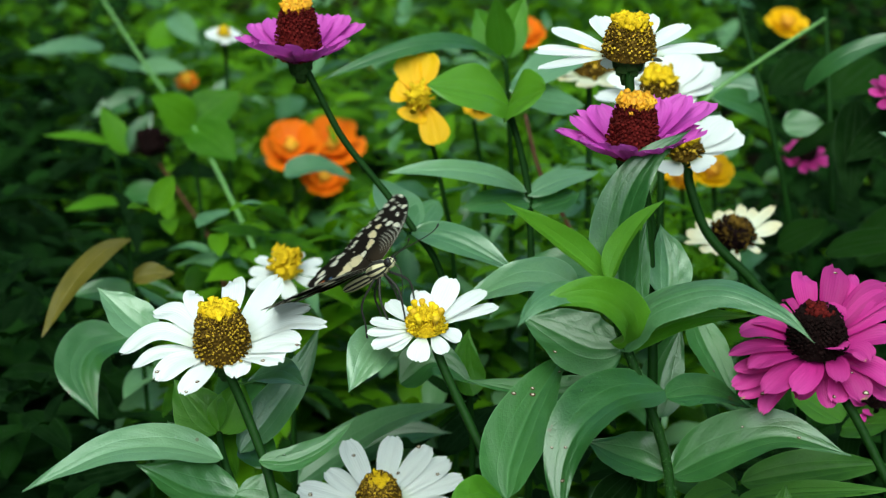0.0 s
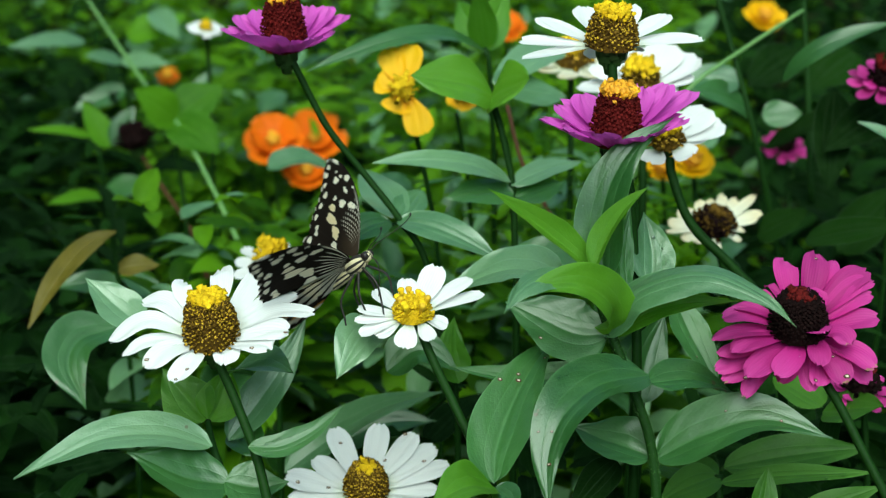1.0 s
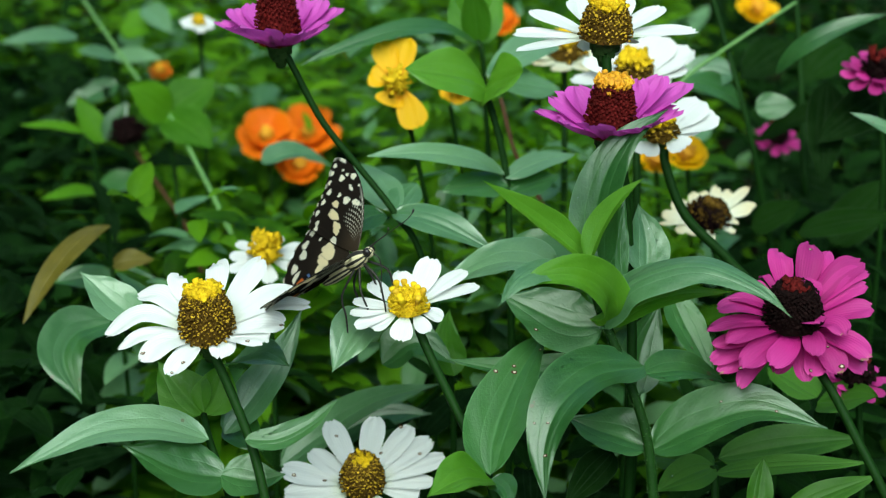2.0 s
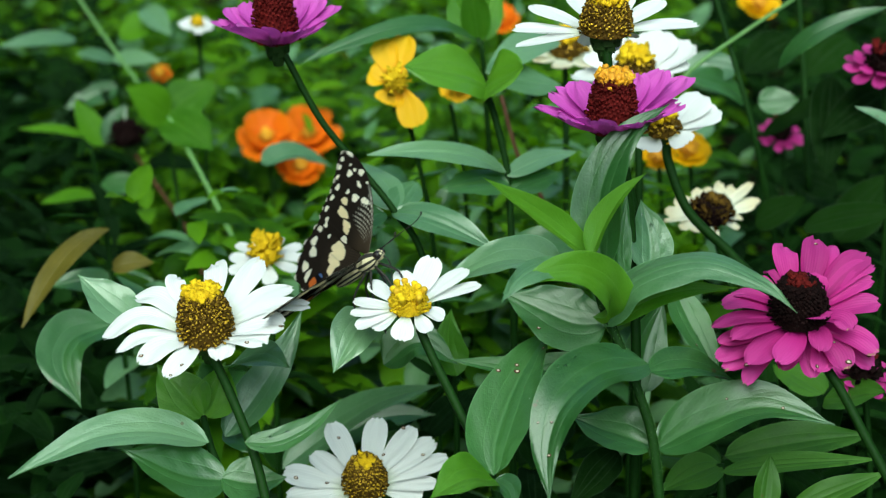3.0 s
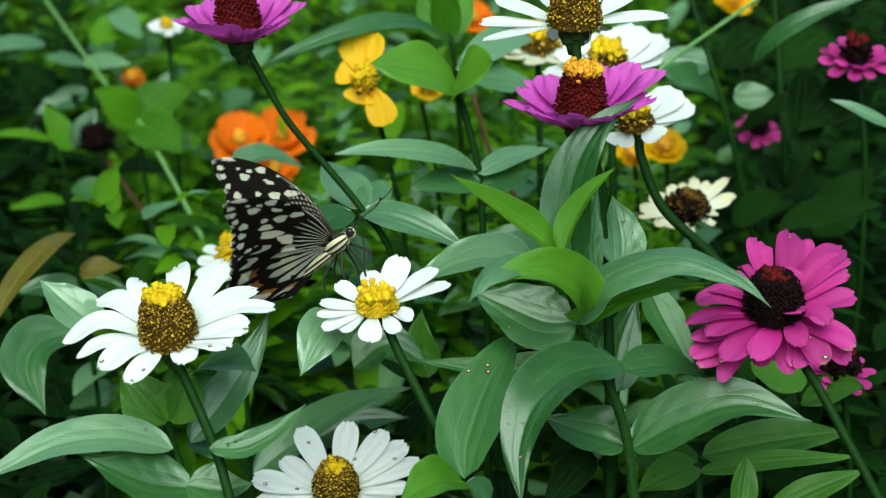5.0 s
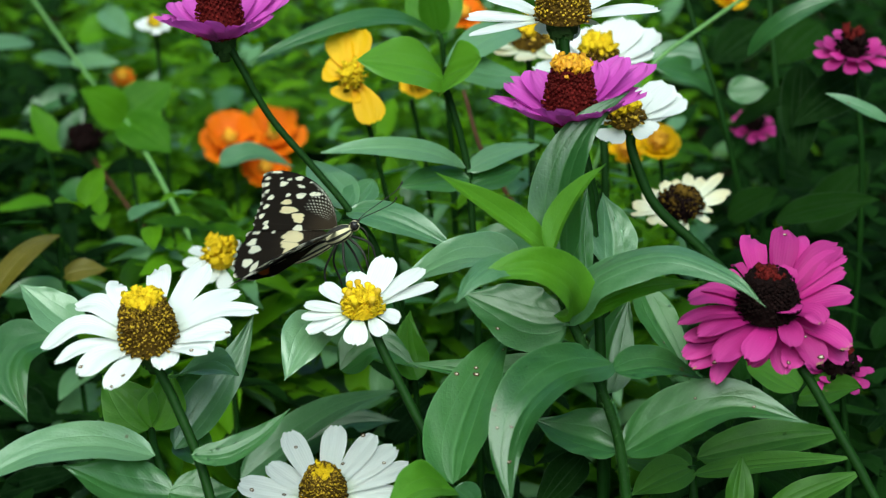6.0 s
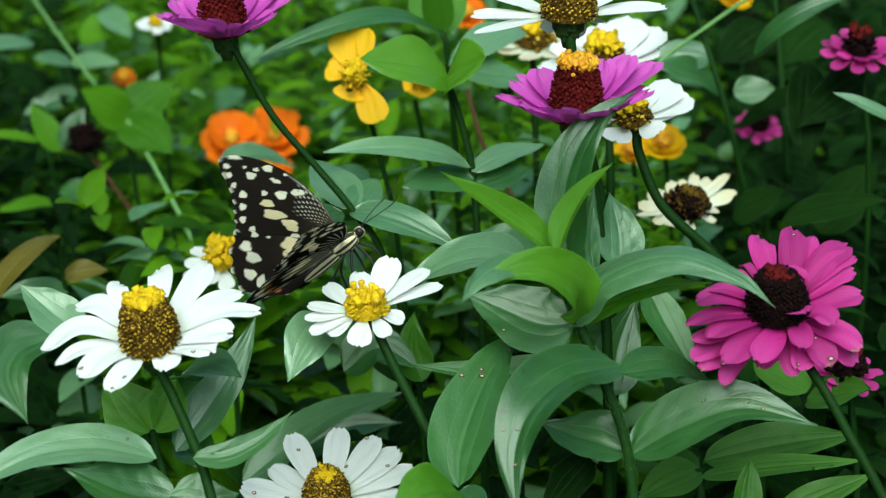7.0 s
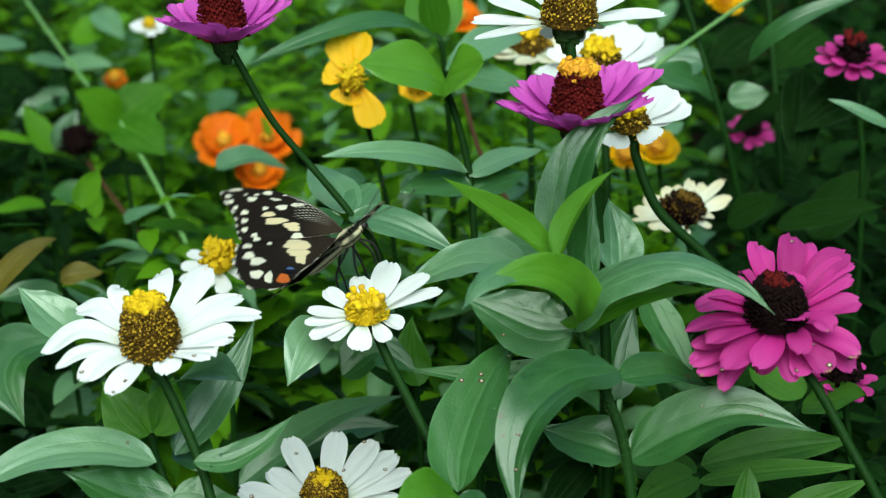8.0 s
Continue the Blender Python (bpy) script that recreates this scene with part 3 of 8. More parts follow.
# white zinnia low in front
white_low = plant("zinnia", (-0.0228, -0.0314, 0.0000), "white zinnia with stained petal tips and a brown cone", "flower", "white zinnias")
stem(white_low, [(-0.0228, -0.0314, 0.0000), (-0.0213, -0.0377, 0.2042), (-0.0188, -0.0485, 0.3637), (-0.0183, -0.0521, 0.4787), (-0.0206, -0.0442, 0.5317), (-0.0228, -0.0364, 0.5496), (-0.0247, -0.0297, 0.5608), (-0.0255, -0.0277, 0.5657)], 0.0021, 0.0019)
flower_head(white_low, (-0.0255, -0.0280, 0.5704), (0.0000, -0.3000, 1.0000), [(118, 0.0257, 15, 0.05, 1.10), (82, 0.0246, 18, 0.05, 1.10), (55, 0.0266, 14, 0.00, 1.10), (39, 0.0286, 10, 0.00, 1.10), (23, 0.0290, 6, 0.00, 1.10), (6, 0.0219, 2, 0.00, 1.00), (352, 0.0165, -4, 0.00, 1.00), (143, 0.0210, 8, 0.00, 1.10), (168, 0.0266, 2, 0.00, 1.20), (186, 0.0246, -2, 0.00, 1.20), (210, 0.0205, -4, -0.10, 1.10), (253, 0.0128, -8, -0.10, 1.00), (306, 0.0140, -8, -0.10, 1.00)], WHITE, (0.0082, 0.0148), WHITE_DISK, split=0.93, florets=700, width=0.0092, floret=0.0013)

# tall white zinnia and the ones behind it
white_tall = plant("zinnia", (0.0647, -0.0353, 0.0000), "white zinnia on a tall stem with a golden-brown cone", "flower", "white zinnias")
stem(white_tall, [(0.0647, -0.0353, 0.0000), (0.0685, -0.0376, 0.2579), (0.0754, -0.0401, 0.4586), (0.0785, -0.0358, 0.6041), (0.0750, -0.0256, 0.6725), (0.0711, -0.0181, 0.6963), (0.0660, -0.0088, 0.7192), (0.0637, -0.0031, 0.7388)], 0.0022, 0.0022)
flower_head(white_tall, (0.0635, -0.0009, 0.7441), (0.0000, -0.0500, 1.0000), [(183, 0.0258, -4, -0.10, 1.10), (160, 0.0281, 0, -0.05, 1.10), (141, 0.0267, 8, 0.00, 1.10), (106, 0.0258, 14, 0.00, 1.10), (73, 0.0276, 14, 0.00, 1.10), (50, 0.0293, 8, 0.00, 1.10), (29, 0.0342, 0, -0.05, 1.20), (49, 0.0302, -6, -0.10, 1.00), (82, 0.0173, -35, -0.20, 1.10), (98, 0.0246, -25, -0.15, 0.90), (59, 0.0177, -20, -0.10, 0.90), (167, 0.0126, -10, -0.10, 1.00)], WHITE, (0.0092, 0.0142), WHITE_DISK, split=0.62, florets=700, width=0.0105, floret=0.0013)
white_back = plant("zinnia", (0.0937, 0.1030, 0.0000), "white zinnia with a yellow disk half hidden behind others", "flower", "white zinnias")
stem(white_back, [(0.0937, 0.1030, 0.0000), (0.0939, 0.1002, 0.2445), (0.0943, 0.0967, 0.4345), (0.0944, 0.0997, 0.5724), (0.0940, 0.1091, 0.6377), (0.0937, 0.1164, 0.6607), (0.0932, 0.1269, 0.6868)], 0.0024, 0.0022)
flower_head(white_back, (0.0924, 0.1290, 0.6921), (-0.1000, -0.1500, 1.0000), [(156, 0.0247, 0, -0.05, 1.20), (131, 0.0233, 10, 0.00, 1.10), (97, 0.0209, 25, 0.00, 1.20), (55, 0.0231, 25, 0.05, 1.30), (26, 0.0257, 18, 0.00, 1.20), (14, 0.0189, 6, 0.00, 1.10), (339, 0.0110, -4, 0.00, 1.10), (268, 0.0090, -10, 0.00, 1.00), (202, 0.0117, -6, 0.00, 1.10)], WHITE, (0.0075, 0.0110), WHITE_DISK, split=0.45, florets=160, width=0.0165, floret=0.0022, fine=False)
white_side = plant("zinnia", (0.1097, 0.0333, 0.0000), "white zinnia seen from the side on a bent stem", "flower", "white zinnias")
stem(white_side, [(0.1097, 0.0333, 0.0000), (0.1208, 0.0300, 0.2410), (0.1404, 0.0244, 0.4314), (0.1482, 0.0233, 0.5665), (0.1362, 0.0285, 0.6247), (0.1235, 0.0333, 0.6421), (0.1051, 0.0403, 0.6592), (0.0970, 0.0476, 0.6773), (0.0958, 0.0506, 0.6848)], 0.0024, 0.0024)
flower_head(white_side, (0.0940, 0.0525, 0.6895), (-0.1200, -0.2000, 1.0000), [(41, 0.0222, 18, 0.00, 1.20), (21, 0.0217, 8, 0.00, 1.20), (26, 0.0129, 0, -0.05, 1.10), (318, 0.0080, -6, -0.10, 1.10), (226, 0.0080, -8, -0.10, 1.10), (137, 0.0080, 0, 0.00, 1.00), (68, 0.0155, 20, 0.00, 1.10), (106, 0.0131, 15, 0.00, 1.00)], WHITE, (0.0062, 0.0085), WHITE_DISK, split=0.5, florets=140, width=0.0135, floret=0.0019, fine=False)
bud_back = plant("zinnia", (0.0661, 0.2072, 0.0000), "pale cream zinnia going over, behind the white ones", "flower", "fading zinnias")
stem(bud_back, [(0.0661, 0.2072, 0.0000), (0.0668, 0.2034, 0.2339), (0.0681, 0.1975, 0.4157), (0.0691, 0.1978, 0.5476), (0.0692, 0.2058, 0.6101), (0.0690, 0.2127, 0.6321), (0.0685, 0.2280, 0.6701)], 0.0022, 0.0020)
flower_head(bud_back, (0.0685, 0.2304, 0.6761), (0.0000, -0.2000, 1.0000), [(1, 0.0163, 7, 0.00, 1.08), (38, 0.0145, 6, -0.05, 0.99), (59, 0.0155, 12, -0.03, 1.04), (99, 0.0142, 11, -0.03, 0.98), (128, 0.0163, 9, -0.04, 1.01), (168, 0.0151, 6, -0.01, 1.09), (203, 0.0162, 16, 0.04, 0.98), (223, 0.0162, 11, -0.02, 0.95), (261, 0.0156, 7, -0.02, 0.99), (300, 0.0160, 7, -0.03, 0.99), (323, 0.0147, 10, -0.05, 1.00)], CREAM, (0.0085, 0.0080), WHITE_DISK, split=0.7, florets=70, width=0.011, floret=0.003, fine=False)
cream_old = plant("zinnia", (0.1314, 0.0967, 0.0000), "withering cream zinnia with a dark brown disk", "flower", "fading zinnias")
stem(cream_old, [(0.1314, 0.0967, 0.0000), (0.1369, 0.0960, 0.2150), (0.1471, 0.0956, 0.3821), (0.1526, 0.0980, 0.5034), (0.1487, 0.1026, 0.5609), (0.1438, 0.1058, 0.5812), (0.1349, 0.1111, 0.6075), (0.1301, 0.1118, 0.6227)], 0.0024, 0.0022)
flower_head(cream_old, (0.1283, 0.1147, 0.6299), (0.0500, -0.3500, 1.0000), [(196, 0.0168, 0, 0.00, 1.00), (181, 0.0149, 4, 0.00, 0.90), (159, 0.0113, 8, 0.00, 1.00), (134, 0.0100, 12, 0.00, 0.90), (110, 0.0105, 14, 0.00, 1.00), (90, 0.0123, 16, 0.00, 0.80), (70, 0.0128, 16, 0.00, 1.00), (55, 0.0169, 12, 0.00, 0.90), (41, 0.0207, 8, 0.00, 1.00), (28, 0.0213, 6, 0.00, 0.90), (19, 0.0158, 2, 0.00, 1.00), (360, 0.0082, -2, 0.00, 0.90), (324, 0.0080, -4, -0.10, 1.00), (269, 0.0080, -6, -0.10, 0.90), (230, 0.0080, -6, -0.10, 1.00), (210, 0.0111, -3, -0.10, 0.90)], CREAM, (0.0090, 0.0070), BROWN_DISK, split=0.98, florets=170, width=0.0058, floret=0.0022, fine=False, ruffle=0.6)

# purple zinnias
purple_right = plant("zinnia", (0.0716, -0.0490, 0.0000), "magenta-purple zinnia with a maroon cone crowned with gold", "flower", "purple zinnias")
stem(purple_right, [(0.0716, -0.0490, 0.0000), (0.0724, -0.0534, 0.2439), (0.0738, -0.0605, 0.4335), (0.0744, -0.0610, 0.5712), (0.0735, -0.0531, 0.6363), (0.0726, -0.0460, 0.6592), (0.0716, -0.0385, 0.6779), (0.0694, -0.0364, 0.6963), (0.0640, -0.0348, 0.7136)], 0.0022, 0.0022)
flower_head(purple_right, (0.0632, -0.0333, 0.7174), (0.0200, -0.0300, 1.0000), [(170, 0.0242, 26, -0.15, 1.00), (146, 0.0230, 34, -0.12, 1.15), (123, 0.0216, 40, -0.10, 1.10), (63, 0.0248, 44, -0.08, 1.10), (47, 0.0303, 38, -0.10, 1.00), (37, 0.0362, 30, -0.15, 1.10), (25, 0.0254, 26, -0.15, 1.10), (13, 0.0120, 40, -0.12, 1.10), (271, 0.0190, 46, -0.25, 1.15), (245, 0.0215, 43, -0.22, 1.20), (298, 0.0185, 44, -0.22, 1.10), (328, 0.0185, 42, -0.18, 1.10), (215, 0.0200, 38, -0.2, 1.10), (181, 0.0159, 30, -0.15, 1.20), (89, 0.0227, 44, -0.08, 1.00)], PURPLE, (0.0086, 0.0212), RED_DISK, split=0.66, florets=700, width=0.0118, floret=0.0013, cup=0.55, notch=0.14, root=0.6)
purple_left = plant("zinnia", (-0.0143, 0.0173, 0.0000), "magenta-purple zinnia with a maroon cone on a long bare stem", "flower", "purple zinnias")
stem(purple_left, [(-0.0143, 0.0173, 0.0000), (-0.0061, 0.0149, 0.2485), (0.0074, 0.0116, 0.4440), (0.0101, 0.0133, 0.5836), (-0.0026, 0.0205, 0.6451), (-0.0144, 0.0262, 0.6644), (-0.0279, 0.0325, 0.6801), (-0.0434, 0.0368, 0.6987), (-0.0543, 0.0405, 0.7184), (-0.0582, 0.0424, 0.7259)], 0.0016, 0.0016)
flower_head(purple_left, (-0.0608, 0.0438, 0.7294), (-0.0500, 0.0000, 1.0000), [(154, 0.0253, 24, -0.10, 1.10), (136, 0.0259, 28, -0.08, 1.10), (118, 0.0254, 32, -0.06, 1.10), (98, 0.0246, 34, -0.05, 1.10), (74, 0.0240, 34, -0.05, 1.10), (54, 0.0257, 30, -0.06, 1.10), (36, 0.0263, 26, -0.10, 1.10), (14, 0.0167, 28, -0.08, 1.10), (310, 0.0180, 32, -0.05, 1.10), (283, 0.0165, 35, -0.04, 1.10), (260, 0.0235, 32, -0.05, 1.20), (256, 0.0447, 28, -0.08, 1.10)], PURPLE, (0.0086, 0.0225), RED_DISK, split=0.72, florets=500, width=0.0122, floret=0.0014, cup=0.5, notch=0.12, root=0.6)
leaf(purple_left, (-0.0145, 0.0313, 0.6637), (-0.0324, 0.0760, 0.6677), 0.0176, (0.0000, -0.4231, 0.9061), 0.030, 0.12, 0.00, material=LEAF_PALE)
leaf(purple_left, (-0.0141, 0.0316, 0.6643), (-0.0061, 0.0542, 0.6669), 0.0138, (0.0916, -0.4214, 0.9023), 0.030, 0.12, 0.00, material=LEAF_PALE)
leaf(purple_left, (-0.0155, 0.0260, 0.6640), (0.0250, 0.0067, 0.6562), 0.0160, (0.0000, -0.3619, 0.9322), 0.100, 0.12, 0.00, material=LEAF_PALE)
leaf(purple_left, (-0.0189, 0.0260, 0.6640), (-0.0404, 0.0080, 0.6595), 0.0156, (0.0000, -0.3619, 0.9322), 0.100, 0.12, 0.00, material=LEAF)

# double pink zinnia
pink_double = plant("zinnia", (0.1619, -0.0934, 0.0000), "full pink zinnia with layered, spotted petals and a dark maroon cone", "flower", "pink zinnias")
stem(pink_double, [(0.1619, -0.0934, 0.0000), (0.1658, -0.1009, 0.2300), (0.1716, -0.1139, 0.4107), (0.1706, -0.1186, 0.5399), (0.1614, -0.1101, 0.5974), (0.1537, -0.1014, 0.6156), (0.1470, -0.0934, 0.6273), (0.1396, -0.0838, 0.6404), (0.1353, -0.0792, 0.6466)], 0.0021, 0.0019)
pink_head = flower_head(pink_double, (0.1252, -0.0715, 0.6629), (-0.0800, -0.1500, 1.0000), [], PINK, (0.0098, 0.0150), DARK_DISK, split=0.93, florets=750, width=0.0096, floret=0.0013, cup=0.45, root=0.62, ruffle=0.4, notch=0.02)
ray(pink_head, [(0.1238, -0.0664, 0.6698), (0.1226, -0.0560, 0.6800), (0.1241, -0.0491, 0.6809)], 0.0088, (0.00, -0.74, 0.67), 0.30, PINK)
ray(pink_head, [(0.1288, -0.0665, 0.6687), (0.1334, -0.0546, 0.6803), (0.1354, -0.0462, 0.6828)], 0.0098, (0.00, -0.80, 0.60), 0.30, PINK)
ray(pink_head, [(0.1308, -0.0664, 0.6683), (0.1391, -0.0543, 0.6778), (0.1424, -0.0454, 0.6794)], 0.0051, (0.00, -0.80, 0.60), 0.30, PINK)
ray(pink_head, [(0.1316, -0.0676, 0.6676), (0.1442, -0.0585, 0.6771), (0.1526, -0.0521, 0.6788)], 0.0095, (0.00, -0.62, 0.79), 0.30, PINK)
ray(pink_head, [(0.1316, -0.0684, 0.6666), (0.1453, -0.0604, 0.6756), (0.1542, -0.0554, 0.6759)], 0.0074, (0.00, -0.54, 0.84), 0.30, PINK)
ray(pink_head, [(0.1314, -0.0696, 0.6651), (0.1446, -0.0644, 0.6719), (0.1527, -0.0609, 0.6730)], 0.0070, (0.00, -0.47, 0.88), 0.30, PINK)
ray(pink_head, [(0.1319, -0.0710, 0.6641), (0.1450, -0.0701, 0.6676), (0.1531, -0.0692, 0.6685)], 0.0099, (0.00, -0.31, 0.95), 0.30, PINK)
ray(pink_head, [(0.1266, -0.0738, 0.6635), (0.1290, -0.0803, 0.6680), (0.1310, -0.0857, 0.6705)], 0.0081, (0.00, -0.22, 0.97), 0.30, PINK)
ray(pink_head, [(0.1293, -0.0730, 0.6639), (0.1375, -0.0782, 0.6666), (0.1402, -0.0836, 0.6648)], 0.0091, (0.00, -0.31, 0.95), 0.30, PINK)
ray(pink_head, [(0.1278, -0.0739, 0.6628), (0.1301, -0.0820, 0.6620), (0.1293, -0.0891, 0.6594)], 0.0081, (0.00, -0.47, 0.88), 0.30, PINK)
ray(pink_head, [(0.1316, -0.0735, 0.6611), (0.1437, -0.0786, 0.6593), (0.1504, -0.0831, 0.6556)], 0.0105, (0.00, -0.39, 0.92), 0.30, PINK)
ray(pink_head, [(0.1293, -0.0743, 0.6607), (0.1365, -0.0823, 0.6565), (0.1383, -0.0887, 0.6524)], 0.0100, (0.00, -0.54, 0.84), 0.30, PINK)
ray(pink_head, [(0.1257, -0.0745, 0.6619), (0.1214, -0.0837, 0.6594), (0.1148, -0.0913, 0.6566)], 0.0090, (0.00, -0.47, 0.88), 0.30, PINK)
ray(pink_head, [(0.1233, -0.0744, 0.6613), (0.1137, -0.0828, 0.6585), (0.1054, -0.0897, 0.6552)], 0.0098, (0.00, -0.39, 0.92), 0.30, PINK)
ray(pink_head, [(0.1221, -0.0733, 0.6625), (0.1101, -0.0783, 0.6633), (0.1007, -0.0829, 0.6612)], 0.0096, (0.00, -0.22, 0.97), 0.30, PINK)
ray(pink_head, [(0.1219, -0.0725, 0.6629), (0.1064, -0.0750, 0.6650), (0.0947, -0.0779, 0.6631)], 0.0082, (0.00, -0.17, 0.98), 0.30, PINK)
ray(pink_head, [(0.1207, -0.0708, 0.6645), (0.1072, -0.0697, 0.6685), (0.0992, -0.0695, 0.6677)], 0.0094, (0.00, -0.17, 0.98), 0.30, PINK)
ray(pink_head, [(0.1207, -0.0695, 0.6658), (0.1092, -0.0660, 0.6697), (0.1030, -0.0637, 0.6688)], 0.0060, (0.00, -0.22, 0.97), 0.30, PINK)
ray(pink_head, [(0.1209, -0.0683, 0.6675), (0.1145, -0.0626, 0.6733), (0.1122, -0.0591, 0.6721)], 0.0038, (0.00, -0.31, 0.95), 0.30, PINK)
ray(pink_head, [(0.1221, -0.0673, 0.6692), (0.1173, -0.0604, 0.6754), (0.1161, -0.0565, 0.6733)], 0.0034, (0.00, -0.39, 0.92), 0.30, PINK)
ray(pink_head, [(0.1216, -0.0726, 0.6616), (0.1063, -0.0762, 0.6588), (0.0973, -0.0780, 0.6573)], 0.0078, (0.00, -0.31, 0.95), 0.30, PINK)
ray(pink_head, [(0.1216, -0.0732, 0.6603), (0.1067, -0.0775, 0.6555), (0.0965, -0.0801, 0.6523)], 0.0079, (0.00, -0.39, 0.92), 0.30, PINK)
ray(pink_head, [(0.1215, -0.0738, 0.6593), (0.1073, -0.0793, 0.6527), (0.0989, -0.0824, 0.6493)], 0.0072, (0.00, -0.47, 0.88), 0.30, PINK)
ray(pink_head, [(0.1222, -0.0742, 0.6587), (0.1106, -0.0809, 0.6504), (0.1058, -0.0853, 0.6448)], 0.0064, (0.00, -0.54, 0.84), 0.30, PINK)
ray(pink_head, [(0.1260, -0.0743, 0.6595), (0.1217, -0.0812, 0.6544), (0.1174, -0.0860, 0.6509)], 0.0071, (0.00, -0.47, 0.88), 0.30, PINK)
ray(pink_head, [(0.1274, -0.0746, 0.6589), (0.1277, -0.0820, 0.6525), (0.1282, -0.0871, 0.6482)], 0.0073, (0.00, -0.54, 0.84), 0.30, PINK)
ray(pink_head, [(0.1305, -0.0744, 0.6596), (0.1319, -0.0820, 0.6540), (0.1299, -0.0872, 0.6506)], 0.0079, (0.00, -0.54, 0.84), 0.30, PINK)
ray(pink_head, [(0.1328, -0.0736, 0.6592), (0.1451, -0.0785, 0.6531), (0.1495, -0.0814, 0.6490)], 0.0086, (0.00, -0.47, 0.88), 0.30, PINK)
ray(pink_head, [(0.1305, -0.0708, 0.6677), (0.1312, -0.0716, 0.6767), (0.1263, -0.0751, 0.6753)], 0.0069, (0.00, -0.47, 0.88), 0.30, PINK)

# leafy zinnia shoot, no flower of its own
leafy_shoot = plant("zinnia", (0.0806, -0.0919, 0.0000), "leafy zinnia shoot with paired green leaves along an upright stem", "plant")
stem(leafy_shoot, [(0.0806, -0.0919, 0.0000), (0.0817, -0.0963, 0.2217), (0.0832, -0.1036, 0.3940), (0.0831, -0.1051, 0.5191), (0.0809, -0.0983, 0.5782), (0.0791, -0.0919, 0.5990), (0.0764, -0.0825, 0.6223), (0.0709, -0.0759, 0.6385), (0.0642, -0.0698, 0.6538), (0.0589, -0.0651, 0.6655), (0.0564, -0.0607, 0.6762)], 0.0026, 0.0019)
blade(leafy_shoot, [(0.0545, -0.0610, 0.6810), (0.0433, -0.0614, 0.6906), (0.0299, -0.0634, 0.7016), (0.0174, -0.0660, 0.7113)], 0.0103, (0.554, -0.637, 0.536), 0.75, 0.00, LEAF_FRESH)
blade(leafy_shoot, [(0.0544, -0.0685, 0.6836), (0.0580, -0.0665, 0.6939), (0.0640, -0.0655, 0.7044), (0.0719, -0.0654, 0.7127)], 0.0095, (-0.683, -0.536, 0.496), 0.70, 0.00, LEAF_FRESH)
blade(leafy_shoot, [(0.0593, -0.0607, 0.6762), (0.0572, -0.0560, 0.6931), (0.0600, -0.0521, 0.7081), (0.0685, -0.0470, 0.7210), (0.0822, -0.0395, 0.7287)], 0.0179, (-0.337, -0.793, 0.508), 0.25, 0.35, LEAF)
blade(leafy_shoot, [(0.0658, -0.0610, 0.6701), (0.0648, -0.0533, 0.6838), (0.0686, -0.0452, 0.6985)], 0.0110, (0.633, -0.634, 0.444), 0.30, 0.00, LEAF)
blade(leafy_shoot, [(0.0773, -0.0476, 0.6686), (0.0783, -0.0362, 0.6781), (0.0762, -0.0236, 0.6879)], 0.0164, (0.142, -0.533, 0.834), 0.30, 0.00, LEAF_PALE)
blade(leafy_shoot, [(0.0620, -0.0677, 0.6590), (0.0602, -0.0784, 0.6751), (0.0493, -0.0859, 0.6859), (0.0365, -0.0917, 0.6876), (0.0273, -0.0965, 0.6837)], 0.0173, (0.000, -0.682, 0.731), 0.25, 0.00, LEAF_FRESH)
blade(leafy_shoot, [(0.0473, -0.0832, 0.6872), (0.0368, -0.0880, 0.6888), (0.0291, -0.0950, 0.6874), (0.0227, -0.1036, 0.6823)], 0.0118, (-0.262, -0.427, 0.866), -0.20, 0.00, LEAF_PALE)
blade(leafy_shoot, [(0.0611, -0.0631, 0.6569), (0.0502, -0.0622, 0.6565), (0.0377, -0.0566, 0.6596), (0.0255, -0.0500, 0.6627)], 0.0249, (0.000, -0.616, 0.788), 0.20, 0.00, LEAF)
blade(leafy_shoot, [(0.0597, -0.0681, 0.6579), (0.0687, -0.0715, 0.6762), (0.0892, -0.0782, 0.6864), (0.1072, -0.0899, 0.6840), (0.1178, -0.0991, 0.6772)], 0.0182, (0.000, -0.309, 0.951), -0.25, 0.00, LEAF_PALE)
blade(leafy_shoot, [(0.0608, -0.0654, 0.6567), (0.0729, -0.0651, 0.6655), (0.0866, -0.0680, 0.6714), (0.1038, -0.0723, 0.6743)], 0.0082, (0.163, -0.730, 0.664), 0.25, 0.00, LEAF_FRESH)
blade(leafy_shoot, [(0.0463, -0.0328, 0.6651), (0.0304, -0.0224, 0.6643), (0.0170, -0.0190, 0.6593), (0.0034, -0.0173, 0.6501)], 0.0221, (0.000, -0.309, 0.951), 0.30, 0.00, LEAF_PALE)
blade(leafy_shoot, [(0.0760, -0.0499, 0.6229), (0.0789, -0.0383, 0.6355), (0.0866, -0.0260, 0.6500)], 0.0178, (0.321, -0.691, 0.648), 0.20, 0.00, LEAF)
blade(leafy_shoot, [(0.0900, -0.0247, 0.6533), (0.0947, -0.0326, 0.6443), (0.1003, -0.0423, 0.6363), (0.1049, -0.0518, 0.6289)], 0.0143, (0.142, -0.533, 0.834), 0.30, 0.00, LEAF_SPOT)
blade(leafy_shoot, [(0.0748, -0.0730, 0.6457), (0.0568, -0.0865, 0.6498), (0.0434, -0.1018, 0.6465), (0.0378, -0.1126, 0.6358), (0.0383, -0.1238, 0.6214)], 0.0221, (-0.198, -0.445, 0.873), 0.30, -0.25, LEAF)
